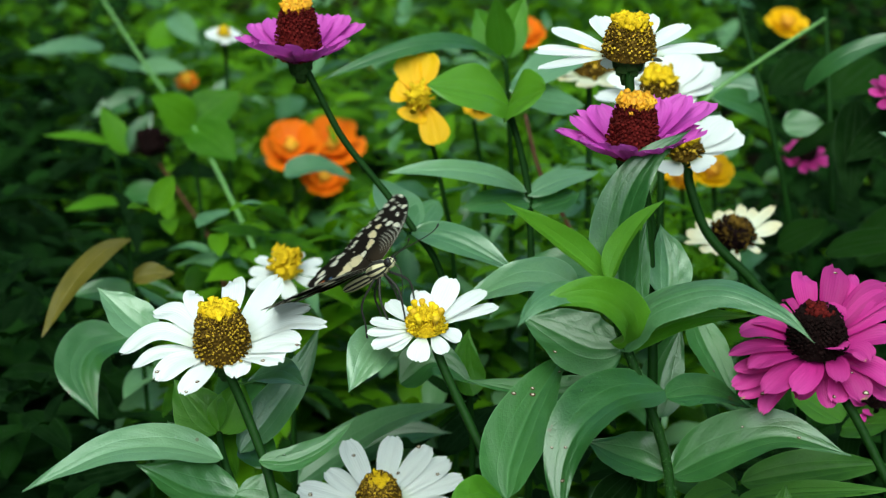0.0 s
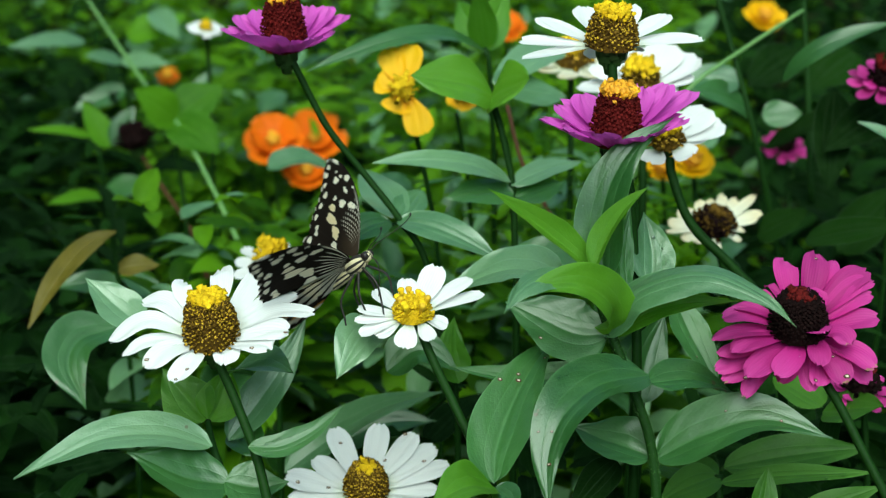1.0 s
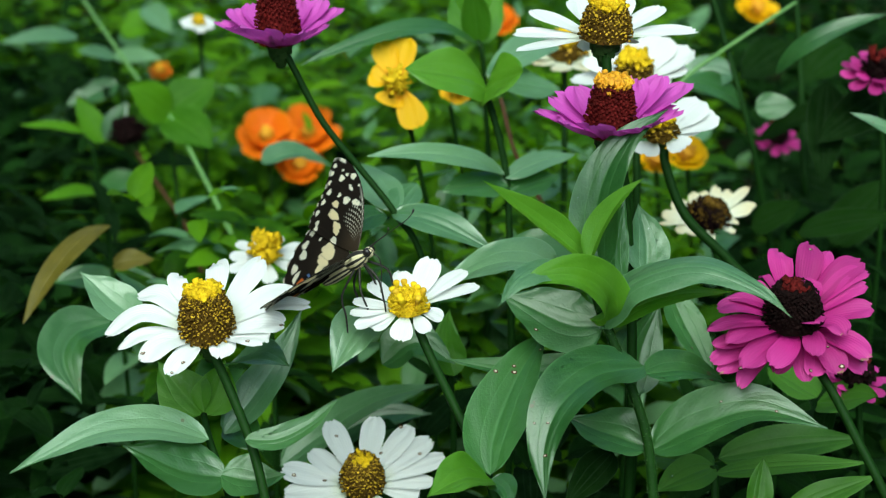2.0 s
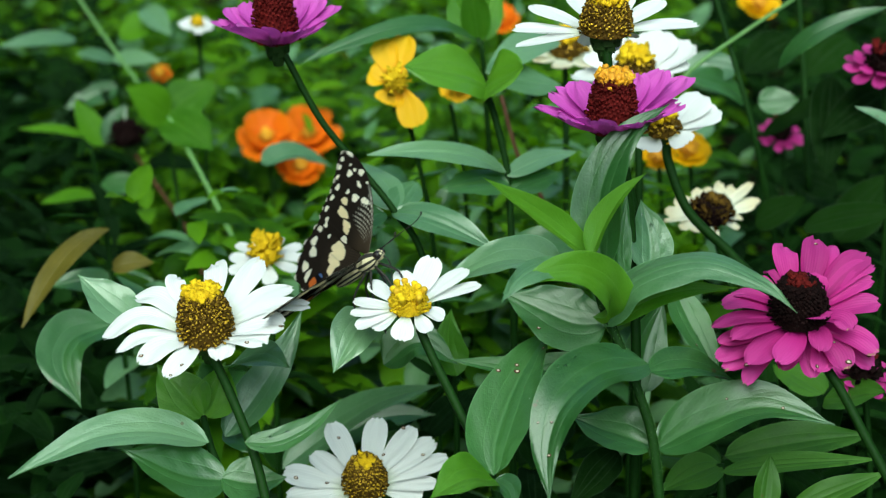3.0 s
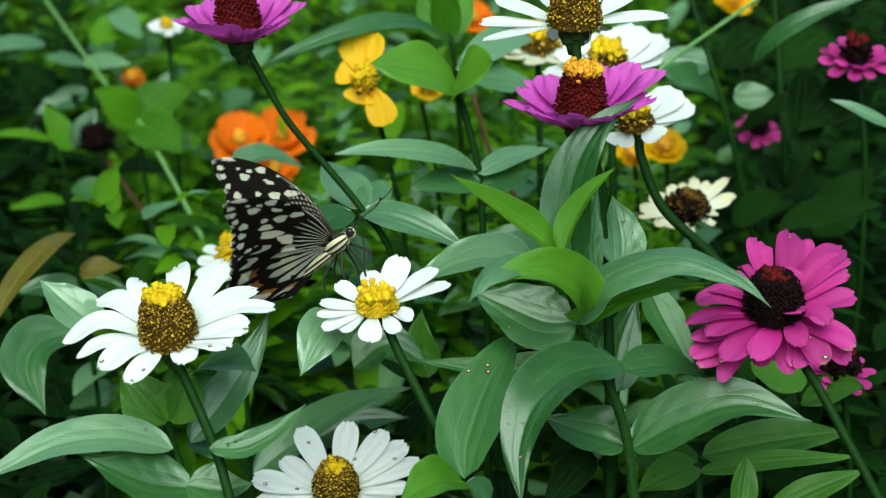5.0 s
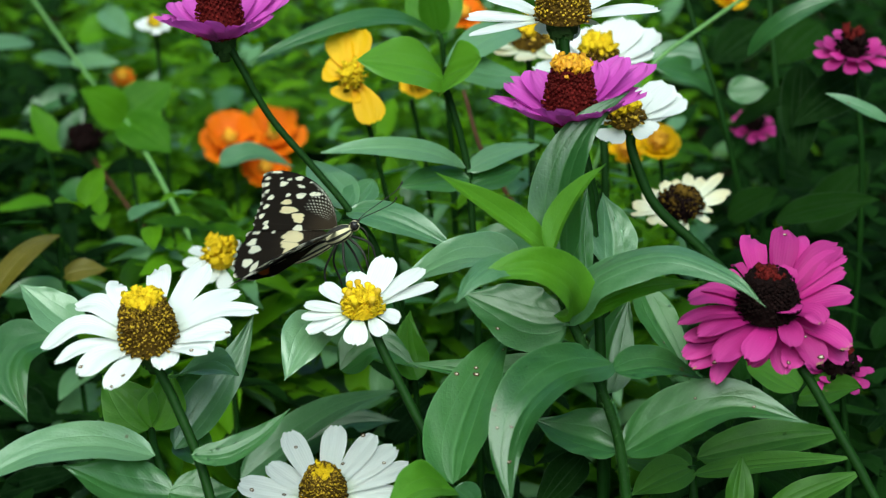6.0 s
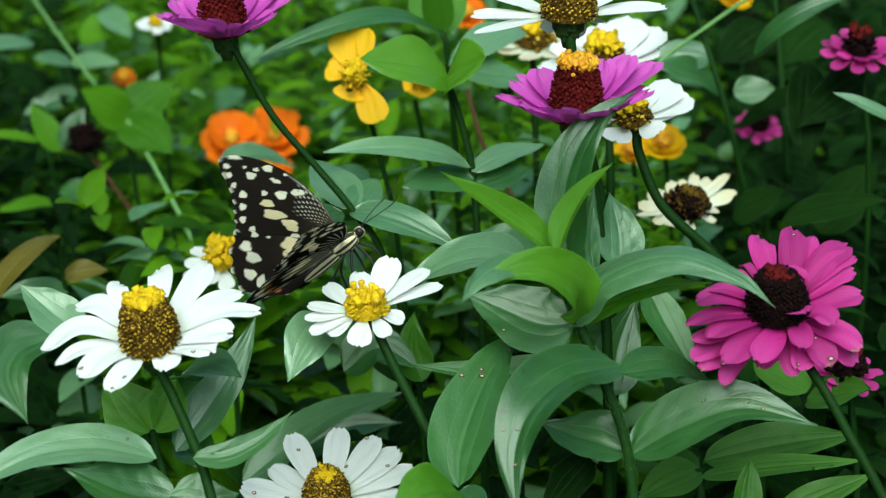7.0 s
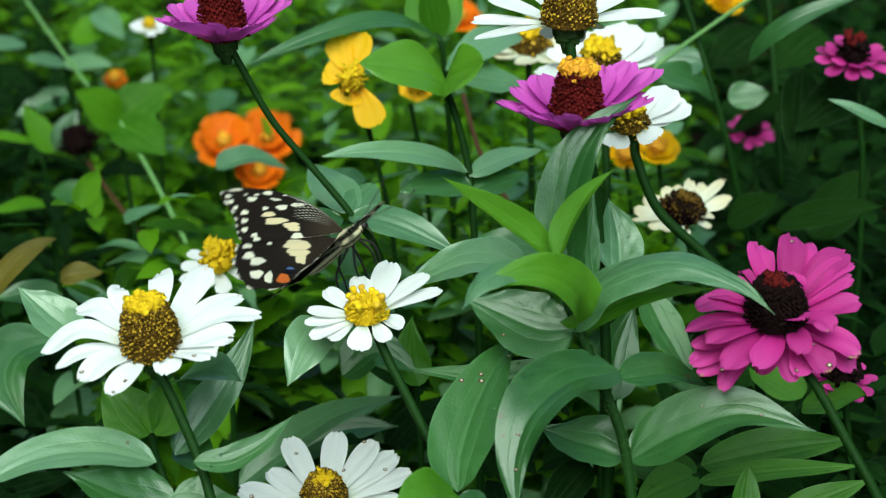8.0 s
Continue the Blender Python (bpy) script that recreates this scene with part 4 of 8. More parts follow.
blade(leafy_shoot, [(0.0748, -0.0738, 0.6439), (0.0902, -0.0687, 0.6431), (0.1068, -0.0661, 0.6361)], 0.0154, (0.000, -0.309, 0.951), 0.30, 0.00, LEAF_SPOT)
blade(leafy_shoot, [(0.0780, -0.0812, 0.6176), (0.0923, -0.0822, 0.6283), (0.1128, -0.0854, 0.6365), (0.1355, -0.0931, 0.6333)], 0.0221, (0.000, -0.438, 0.899), 0.30, 0.00, LEAF)
blade(leafy_shoot, [(0.0772, -0.0809, 0.6183), (0.0678, -0.0766, 0.6209), (0.0594, -0.0722, 0.6211), (0.0494, -0.0664, 0.6221)], 0.0203, (0.000, -0.438, 0.899), 0.30, 0.00, LEAF)
blade(leafy_shoot, [(0.0618, -0.0319, 0.6274), (0.0360, -0.0333, 0.6238), (0.0059, -0.0316, 0.6281)], 0.0131, (0.000, -0.309, 0.951), 0.30, 0.00, LEAF_SPOT)
blade(leafy_shoot, [(0.0617, -0.0320, 0.6138), (0.0458, -0.0306, 0.6173), (0.0289, -0.0320, 0.6138)], 0.0165, (0.000, -0.309, 0.951), 0.30, 0.00, LEAF_PALE)
# Low leaf whose colour carries the shade under the shoot.
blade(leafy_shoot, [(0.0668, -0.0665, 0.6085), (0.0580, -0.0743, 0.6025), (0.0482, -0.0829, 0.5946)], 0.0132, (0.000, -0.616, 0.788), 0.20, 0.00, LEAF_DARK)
blade(leafy_shoot, [(0.0672, 0.0039, 0.6493), (0.0504, 0.0157, 0.6517), (0.0328, 0.0203, 0.6498), (0.0150, 0.0231, 0.6433)], 0.0248, (0.000, -0.225, 0.974), 0.30, 0.00, LEAF)

def stem_hairs(owner, points, radius, count, length):
    """Fine pale bristles that stand off a stem."""
    rng = random.Random(21)
    o = np.array(owner.location)
    line = np.array(smooth_line([np.array(p) - o for p in points], 12))
    verts, faces = [], []
    for k in range(count):
        i = rng.randrange(len(line) - 1)
        along = line[i + 1] - line[i]
        along /= np.linalg.norm(along)
        p = line[i] + (line[i + 1] - line[i]) * rng.random()
        out = np.cross(along, np.array([rng.gauss(0, 1) for _ in range(3)]))
        out /= np.linalg.norm(out)
        side = np.cross(out, along) * 0.00005
        b = len(verts)
        root = p + out * radius * 0.9
        verts += [root - side, root + side, root + along * 0.00008, p + out * (radius + length * rng.uniform(0.5, 1.0)) + along * 0.0004 * rng.uniform(-1, 1)]
        faces += [(b, b + 1, b + 3), (b + 1, b + 2, b + 3), (b + 2, b, b + 3)]
    return part("stem_hair", verts, faces, STEM_PALE, owner, "fine pale hairs on the stem")


stem_hairs(leafy_shoot, [(0.0809, -0.0983, 0.5782), (0.0791, -0.0919, 0.5990), (0.0764, -0.0825, 0.6223), (0.0709, -0.0759, 0.6385), (0.0642, -0.0698, 0.6538), (0.0589, -0.0651, 0.6655)], 0.0019, 900, 0.0011)

# low leafy zinnia under the pink one
low_right = plant("zinnia", (0.1095, -0.0487, 0.0000), "low zinnia foliage with pale spots and rain drops", "plant")
stem(low_right, [(0.1095, -0.0487, 0.0000), (0.1099, -0.0529, 0.2118), (0.1105, -0.0600, 0.3764), (0.1106, -0.0614, 0.4959), (0.1100, -0.0548, 0.5525), (0.1095, -0.0487, 0.5724), (0.1088, -0.0420, 0.5892)], 0.0024, 0.0020)
leaf(low_right, (0.1085, -0.0475, 0.5887), (0.1649, -0.0500, 0.5959), 0.0101, (0.0000, -0.2858, 0.9583), 0.030, 0.12, 0.00, material=LEAF_DULL)
leaf(low_right, (0.1143, -0.0234, 0.5818), (0.1703, -0.0203, 0.5893), 0.0187, (0.0000, -0.3903, 0.9207), 0.050, 0.12, 0.00, material=LEAF_DULL)
leaf(low_right, (0.1088, -0.0420, 0.5892), (0.0857, -0.0544, 0.5851), 0.0158, (0.0000, -0.3903, 0.9207), 0.050, 0.12, 0.00, material=LEAF_DULL)
leaf(low_right, (0.1279, -0.0750, 0.5874), (0.1621, -0.0694, 0.6014), 0.0111, (0.0000, -0.3903, 0.9207), 0.050, 0.12, 0.00, material=LEAF_DULL)
leaf(low_right, (0.1146, -0.0923, 0.5981), (0.1180, -0.0803, 0.6144), 0.0093, (0.0000, -0.8706, 0.4921), 0.000, 0.30, 0.00, material=LEAF_DULL)
leaf(low_right, (0.1088, -0.0420, 0.5892), (0.0847, -0.0232, 0.5822), 0.0151, (0.0000, -0.3903, 0.9207), 0.030, 0.12, 0.00, material=LEAF_DULL)
leaf(low_right, (0.1578, 0.0037, 0.5954), (0.1418, 0.0259, 0.5971), 0.0173, (0.0000, -0.3903, 0.9207), 0.030, 0.12, 0.00, material=LEAF_DULL)
leaf(low_right, (0.1578, 0.0029, 0.5933), (0.1769, -0.0142, 0.6046), 0.0201, (0.0000, -0.3903, 0.9207), 0.030, 0.12, 0.00, material=LEAF_DULL)

# leafy zinnia under the white flowers
low_left = plant("zinnia", (-0.0643, -0.1120, 0.0000), "leafy zinnia with broad pointed leaves under the white flowers", "plant")
stem(low_left, [(-0.0643, -0.1120, 0.0000), (-0.0668, -0.0855, 0.5481), (-0.0695, -0.0825, 0.5955), (-0.0743, -0.0774, 0.6083), (-0.0781, -0.0696, 0.6141), (-0.0821, -0.0533, 0.6144)], 0.0022, 0.0015)
blade(low_left, [(-0.0767, -0.0787, 0.6184), (-0.0935, -0.0834, 0.6254), (-0.1111, -0.0910, 0.6279), (-0.1258, -0.1007, 0.6253), (-0.1378, -0.1094, 0.6223)], 0.0169, (0.000, -0.342, 0.940), 0.30, 0.00, LEAF_PALE)
blade(low_left, [(-0.0696, -0.0879, 0.6088), (-0.0853, -0.0914, 0.6137), (-0.1035, -0.0927, 0.6237)], 0.0226, (0.000, -0.391, 0.921), 0.30, 0.00, LEAF)
blade(low_left, [(-0.0715, -0.0877, 0.6094), (-0.0609, -0.0883, 0.6079), (-0.0492, -0.0874, 0.6101)], 0.0181, (0.000, -0.391, 0.921), 0.30, 0.00, LEAF)
blade(low_left, [(-0.0759, -0.0470, 0.6033), (-0.0647, -0.0338, 0.6147), (-0.0548, -0.0211, 0.6273), (-0.0490, -0.0110, 0.6392)], 0.0154, (0.198, -0.445, 0.873), 0.30, 0.00, LEAF_PALE)
blade(low_left, [(-0.0827, -0.0533, 0.6144), (-0.0918, -0.0454, 0.6206), (-0.1009, -0.0370, 0.6280)], 0.0195, (0.000, -0.682, 0.731), 0.20, 0.00, LEAF_FRESH)
blade(low_left, [(-0.0817, -0.0533, 0.6144), (-0.0783, -0.0454, 0.6206), (-0.0759, -0.0367, 0.6290)], 0.0165, (0.157, -0.669, 0.726), 0.20, 0.00, LEAF_FRESH)
blade(low_left, [(-0.0845, -0.0508, 0.6072), (-0.0946, -0.0460, 0.6058), (-0.1039, -0.0385, 0.6112)], 0.0155, (0.000, -0.469, 0.883), 0.30, 0.00, LEAF)
blade(low_left, [(-0.0738, -0.0370, 0.6280), (-0.0623, -0.0454, 0.6339), (-0.0501, -0.0555, 0.6357)], 0.0206, (0.000, -0.139, 0.990), 0.30, 0.00, LEAF_PALE)
blade(low_left, [(-0.1107, -0.0221, 0.6383), (-0.1217, -0.0147, 0.6432), (-0.1347, -0.0063, 0.6508)], 0.0173, (0.000, -0.391, 0.921), 0.30, 0.00, LEAF_PALE)
blade(low_left, [(-0.1374, 0.0503, 0.6039), (-0.1507, 0.0394, 0.6037), (-0.1531, 0.0259, 0.5971), (-0.1426, 0.0102, 0.5848)], 0.0230, (0.000, -0.469, 0.883), 0.30, 0.00, LEAF)
blade(low_left, [(-0.0751, -0.0364, 0.6029), (-0.0681, -0.0432, 0.5995), (-0.0613, -0.0495, 0.5971)], 0.0147, (0.000, -0.469, 0.883), 0.30, 0.00, LEAF)

# leaf with rain drops and its neighbours
mid_leaves = plant("zinnia", (-0.0244, 0.0734, 0.0000), "zinnia foliage with narrow leaves, one wet with rain drops", "plant")
stem(mid_leaves, [(-0.0244, 0.0734, 0.0000), (-0.0276, 0.0730, 0.1906), (-0.0330, 0.0720, 0.3384), (-0.0340, 0.0705, 0.4460), (-0.0290, 0.0692, 0.4973), (-0.0244, 0.0685, 0.5155), (-0.0164, 0.0675, 0.5397), (0.0040, 0.0573, 0.5678), (0.0113, 0.0502, 0.5770)], 0.0020, 0.0016)
blade(mid_leaves, [(-0.0615, -0.0980, 0.6292), (-0.0505, -0.0979, 0.6295), (-0.0399, -0.0942, 0.6335), (-0.0304, -0.0865, 0.6392)], 0.0087, (0.000, -0.616, 0.788), 0.35, 0.00, LEAF)
blade(mid_leaves, [(-0.0637, 0.0272, 0.5468), (-0.0444, 0.0329, 0.5609), (-0.0223, 0.0289, 0.5777), (0.0049, 0.0228, 0.5892)], 0.0196, (0.000, -0.391, 0.921), 0.30, 0.00, LEAF_PALE)
blade(mid_leaves, [(-0.0213, -0.0390, 0.6499), (-0.0275, -0.0491, 0.6463), (-0.0343, -0.0607, 0.6361)], 0.0170, (0.133, -0.459, 0.879), 0.30, 0.00, LEAF_PALE)
blade(mid_leaves, [(-0.0458, 0.0489, 0.5471), (-0.0234, 0.0531, 0.5575), (0.0015, 0.0536, 0.5586)], 0.0208, (0.000, -0.391, 0.921), 0.30, 0.00, LEAF)
blade(mid_leaves, [(-0.0184, -0.0100, 0.6147), (-0.0053, -0.0068, 0.6229), (0.0101, -0.0100, 0.6147)], 0.0186, (0.000, -0.391, 0.921), 0.30, 0.00, LEAF)
blade(mid_leaves, [(0.0103, -0.0027, 0.6062), (0.0069, 0.0023, 0.6186), (0.0080, 0.0073, 0.6310)], 0.0134, (0.000, -0.616, 0.788), 0.30, 0.00, LEAF_FRESH)
blade(mid_leaves, [(-0.0956, 0.2658, 0.6033), (-0.0776, 0.2773, 0.6051), (-0.0573, 0.2839, 0.5948)], 0.0183, (0.000, -0.309, 0.951), 0.30, 0.00, LEAF_PALE)

# reddened leaf
red_leaf_plant = plant("leafy_stem", (-0.1575, 0.1393, 0.0000), "yellow and brown old leaf on a leafy stem", "plant")
stem(red_leaf_plant, [(-0.1575, 0.1393, 0.0000), (-0.1556, 0.1377, 0.2084), (-0.1521, 0.1353, 0.3699), (-0.1505, 0.1356, 0.4875), (-0.1521, 0.1392, 0.5442), (-0.1540, 0.1423, 0.5646), (-0.1571, 0.1470, 0.5897), (-0.1580, 0.1492, 0.6084)], 0.0018, 0.0012, STEM)
leaf(red_leaf_plant, (-0.1569, 0.1494, 0.6090), (-0.1859, 0.0862, 0.5860), 0.0154, (-0.3100, -0.5703, 0.7607), 0.120, 0.10, 0.00, material=LEAF_DRY)
leaf(red_leaf_plant, (-0.1571, 0.1470, 0.5897), (-0.1373, 0.1527, 0.5904), 0.0139, (0.0000, -0.3903, 0.9207), 0.100, 0.10, 0.00, material=LEAF_DRY)
leaf(red_leaf_plant, (-0.1552, 0.1439, 0.5821), (-0.1849, 0.1393, 0.5840), 0.0165, (0.0000, -0.3903, 0.9207), 0.100, 0.10, 0.00, material=LEAF)

# foliage behind
heart_leaf = plant("zinnia", (0.0328, 0.0638, 0.0000), "zinnia shoot with a pair of broad fresh leaves held level", "plant")
stem(heart_leaf, [(0.0328, 0.0638, 0.0000), (0.0338, 0.0611, 0.2348), (0.0357, 0.0569, 0.4169), (0.0364, 0.0574, 0.5495), (0.0354, 0.0634, 0.6129), (0.0343, 0.0685, 0.6356), (0.0324, 0.0766, 0.6637), (0.0268, 0.0837, 0.6867), (0.0222, 0.0884, 0.6983)], 0.0022, 0.0018)
leaf(heart_leaf, (0.0232, 0.0884, 0.6983), (-0.0115, 0.0722, 0.7116), 0.0273, (-0.0833, -0.5747, 0.8141), 0.100, 0.10, 0.00, material=LEAF_FRESH)
leaf(heart_leaf, (0.0227, 0.0883, 0.6979), (0.0377, 0.0722, 0.7116), 0.0273, (0.2667, -0.6543, 0.7076), 0.050, 0.10, 0.00, material=LEAF_FRESH)
leaf(heart_leaf, (0.0316, 0.0747, 0.6643), (-0.0267, 0.0586, 0.6778), 0.0147, (0.0000, -0.3561, 0.9345), 0.100, 0.10, 0.00, material=LEAF_PALE)
leaf(heart_leaf, (0.0323, 0.0742, 0.6632), (0.0637, 0.0972, 0.6665), 0.0123, (0.0000, -0.3561, 0.9345), 0.060, 0.10, 0.00, material=LEAF_PALE)
leaf(heart_leaf, (0.0328, 0.0729, 0.6598), (0.0038, 0.0626, 0.6610), 0.0168, (0.0000, -0.4061, 0.9138), 0.060, 0.10, 0.00, material=LEAF)
leaf(heart_leaf, (0.0340, 0.0720, 0.6576), (0.0554, 0.0842, 0.6610), 0.0170, (0.0000, -0.4061, 0.9138), 0.060, 0.10, 0.00, material=LEAF)
arched_leaf = plant("zinnia", (0.0239, 0.1798, 0.0000), "zinnia shoot with a long arching leaf and upright young leaves", "plant")
stem(arched_leaf, [(0.0239, 0.1798, 0.0000), (0.0254, 0.1805, 0.2413), (0.0283, 0.1825, 0.4280), (0.0297, 0.1856, 0.5644), (0.0285, 0.1881, 0.6304), (0.0270, 0.1894, 0.6545), (0.0245, 0.1912, 0.6858), (0.0217, 0.1943, 0.6935)], 0.0022, 0.0016)
leaf(arched_leaf, (0.0230, 0.1833, 0.6929), (-0.0609, 0.1306, 0.6959), 0.0122, (0.0000, -0.4752, 0.8799), 0.160, 0.12, 0.00, material=LEAF)
leaf(arched_leaf, (0.0600, 0.1941, 0.6930), (0.0247, 0.1487, 0.6874), 0.0203, (0.0000, -0.4752, 0.8799), 0.060, 0.10, 0.00, material=LEAF_PALE)
leaf(arched_leaf, (0.0217, 0.1937, 0.6919), (0.0088, 0.2225, 0.7097), 0.0169, (-0.3891, -0.7159, 0.5797), 0.000, 0.20, 0.00, material=LEAF_FRESH)
leaf(arched_leaf, (0.0217, 0.1937, 0.6919), (0.0331, 0.2246, 0.7150), 0.0169, (0.3891, -0.7159, 0.5797), 0.000, 0.20, 0.00, material=LEAF_FRESH)
leaf(arched_leaf, (0.0225, 0.1937, 0.6919), (0.0179, 0.1849, 0.7235), 0.0151, (0.0000, -0.8408, 0.5413), 0.000, 0.20, 0.00, material=LEAF_FRESH)
leaf(arched_leaf, (0.0253, 0.1492, 0.6887), (0.0612, 0.1656, 0.6758), 0.0214, (0.0000, -0.5575, 0.8302), 0.000, 0.10, 0.00, material=LEAF_PALE)
# The LEAF_DARK leaves here have their shade painted into the colour.
right_stems = plant("zinnia", (0.1802, 0.2072, 0.0000), "tall zinnia stems with hanging leaves, most with shade put into their colour", "plant")
stem(right_stems, [(0.1802, 0.2072, 0.0000), (0.1834, 0.2075, 0.2137), (0.1887, 0.2083, 0.3793), (0.1902, 0.2100, 0.5000), (0.1859, 0.2117, 0.5579), (0.1817, 0.2126, 0.5787), (0.1656, 0.2160, 0.6403), (0.1524, 0.2335, 0.6837), (0.1437, 0.2445, 0.7108)], 0.0022, 0.0018)
stem(right_stems, [(0.2070, 0.2510, 0.5936), (0.2039, 0.2755, 0.6541), (0.2008, 0.2930, 0.6973)], 0.0022, 0.0018, STEM)
leaf(right_stems, (0.1707, 0.1886, 0.6793), (0.2195, 0.1803, 0.7122), 0.0115, (0.0000, -0.5168, 0.8561), 0.160, 0.10, 0.00, material=LEAF)
leaf(right_stems, (0.1685, 0.2209, 0.6525), (0.1896, 0.2212, 0.6533), 0.0152, (0.0000, -0.7944, 0.6073), 0.000, 0.10, 0.00, material=LEAF)
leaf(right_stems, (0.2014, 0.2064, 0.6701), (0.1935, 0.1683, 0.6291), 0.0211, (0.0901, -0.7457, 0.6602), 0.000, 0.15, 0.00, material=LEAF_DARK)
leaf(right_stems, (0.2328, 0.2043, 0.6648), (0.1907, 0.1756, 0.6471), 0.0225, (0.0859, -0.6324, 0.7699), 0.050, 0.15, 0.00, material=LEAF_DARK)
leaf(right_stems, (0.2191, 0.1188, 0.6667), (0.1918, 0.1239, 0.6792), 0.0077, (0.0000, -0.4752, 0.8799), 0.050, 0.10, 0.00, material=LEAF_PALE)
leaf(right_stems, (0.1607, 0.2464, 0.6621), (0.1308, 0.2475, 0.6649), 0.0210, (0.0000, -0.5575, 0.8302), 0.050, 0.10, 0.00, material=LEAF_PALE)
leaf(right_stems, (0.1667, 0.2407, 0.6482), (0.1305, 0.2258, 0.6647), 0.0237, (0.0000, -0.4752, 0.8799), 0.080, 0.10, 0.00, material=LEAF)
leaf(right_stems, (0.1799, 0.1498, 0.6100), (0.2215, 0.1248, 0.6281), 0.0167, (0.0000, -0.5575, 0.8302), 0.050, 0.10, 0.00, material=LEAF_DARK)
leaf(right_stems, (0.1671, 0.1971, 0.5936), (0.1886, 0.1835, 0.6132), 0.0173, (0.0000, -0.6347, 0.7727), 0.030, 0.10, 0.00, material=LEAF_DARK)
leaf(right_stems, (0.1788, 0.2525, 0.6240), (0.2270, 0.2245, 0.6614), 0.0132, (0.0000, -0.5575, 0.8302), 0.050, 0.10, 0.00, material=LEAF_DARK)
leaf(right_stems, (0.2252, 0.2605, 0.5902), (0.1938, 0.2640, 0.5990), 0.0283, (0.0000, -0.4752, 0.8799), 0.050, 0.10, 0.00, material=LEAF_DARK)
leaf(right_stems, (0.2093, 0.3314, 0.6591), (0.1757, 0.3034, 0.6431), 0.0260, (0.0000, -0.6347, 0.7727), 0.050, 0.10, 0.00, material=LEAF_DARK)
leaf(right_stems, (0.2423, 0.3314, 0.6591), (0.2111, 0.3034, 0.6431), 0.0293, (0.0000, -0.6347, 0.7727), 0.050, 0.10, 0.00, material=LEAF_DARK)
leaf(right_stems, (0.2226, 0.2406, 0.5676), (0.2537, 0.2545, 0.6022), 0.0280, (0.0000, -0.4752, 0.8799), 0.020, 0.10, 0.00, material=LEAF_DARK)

# broad leaves farther back
back_left = plant("zinnia", (-0.1612, 0.3453, 0.0000), "zinnia shoot with broad soft green leaves among the foliage", "plant")
stem(back_left, [(-0.1612, 0.3453, 0.0000), (-0.1598, 0.3446, 0.2042), (-0.1572, 0.3441, 0.3623), (-0.1562, 0.3463, 0.4776), (-0.1578, 0.3504, 0.5332), (-0.1594, 0.3534, 0.5533), (-0.1621, 0.3578, 0.5776), (-0.1640, 0.3619, 0.6011)], 0.0020, 0.0016)
leaf(back_left, (-0.1626, 0.3615, 0.6001), (-0.1857, 0.3494, 0.6234), 0.0268, (-0.0859, -0.6324, 0.7699), 0.050, 0.10, 0.00, material=LEAF_MID)
leaf(back_left, (-0.1640, 0.3619, 0.6011), (-0.1333, 0.3351, 0.5881), 0.0289, (0.0859, -0.6324, 0.7699), 0.050, 0.10, 0.00, material=LEAF_MID)
leaf(back_left, (-0.1649, 0.3670, 0.6003), (-0.1366, 0.3797, 0.6184), 0.0280, (0.1700, -0.6255, 0.7615), 0.050, 0.10, 0.00, material=LEAF_MID)
back_edge = plant("zinnia", (-0.2209, 0.3924, 0.0000), "slim zinnia shoot with narrow yellow-green leaves", "plant")
stem(back_edge, [(-0.2209, 0.3924, 0.0000), (-0.2200, 0.3944, 0.1989), (-0.2184, 0.3985, 0.3529), (-0.2177, 0.4020, 0.4653), (-0.2185, 0.4024, 0.5198), (-0.2194, 0.4018, 0.5397), (-0.2209, 0.4006, 0.5634), (-0.2253, 0.4054, 0.5752)], 0.0020, 0.0016)
leaf(back_edge, (-0.2264, 0.4053, 0.5749), (-0.2638, 0.3878, 0.5850), 0.0087, (0.0000, -0.4752, 0.8799), 0.060, 0.10, 0.00, material=LEAF_MID)
leaf(back_edge, (-0.2151, 0.4027, 0.5685), (-0.2319, 0.4140, 0.5966), 0.0168, (0.1706, -0.5493, 0.8180), 0.020, 0.10, 0.00, material=LEAF_MID)
leaf(back_edge, (-0.2165, 0.3903, 0.5379), (-0.2476, 0.3604, 0.5439), 0.0122, (0.0000, -0.4752, 0.8799), 0.100, 0.10, 0.00, material=LEAF_MID)
leaf(back_edge, (-0.2136, 0.4033, 0.5702), (-0.1990, 0.4129, 0.5939), 0.0146, (0.1706, -0.5493, 0.8180), 0.020, 0.10, 0.00, material=LEAF)
leaf(back_edge, (-0.2194, 0.4018, 0.5397), (-0.1843, 0.3938, 0.5464), 0.0184, (0.0000, -0.5575, 0.8302), 0.050, 0.10, 0.00, material=LEAF)
back_wet = plant("zinnia", (-0.2229, 0.5062, 0.0000), "zinnia shoot with wet leaves, a bluish sky sheen put into their colour", "plant")
stem(back_wet, [(-0.2229, 0.5062, 0.0000), (-0.2216, 0.5077, 0.1994), (-0.2194, 0.5113, 0.3537), (-0.2190, 0.5161, 0.4663), (-0.2210, 0.5194, 0.5208), (-0.2229, 0.5208, 0.5406), (-0.2270, 0.5234, 0.5737), (-0.2289, 0.5213, 0.5951)], 0.0020, 0.0016)
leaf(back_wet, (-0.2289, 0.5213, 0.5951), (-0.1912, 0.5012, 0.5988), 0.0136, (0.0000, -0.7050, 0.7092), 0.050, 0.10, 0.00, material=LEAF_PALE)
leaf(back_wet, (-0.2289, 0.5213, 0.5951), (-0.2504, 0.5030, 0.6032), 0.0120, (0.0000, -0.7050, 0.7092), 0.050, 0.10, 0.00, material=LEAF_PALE)
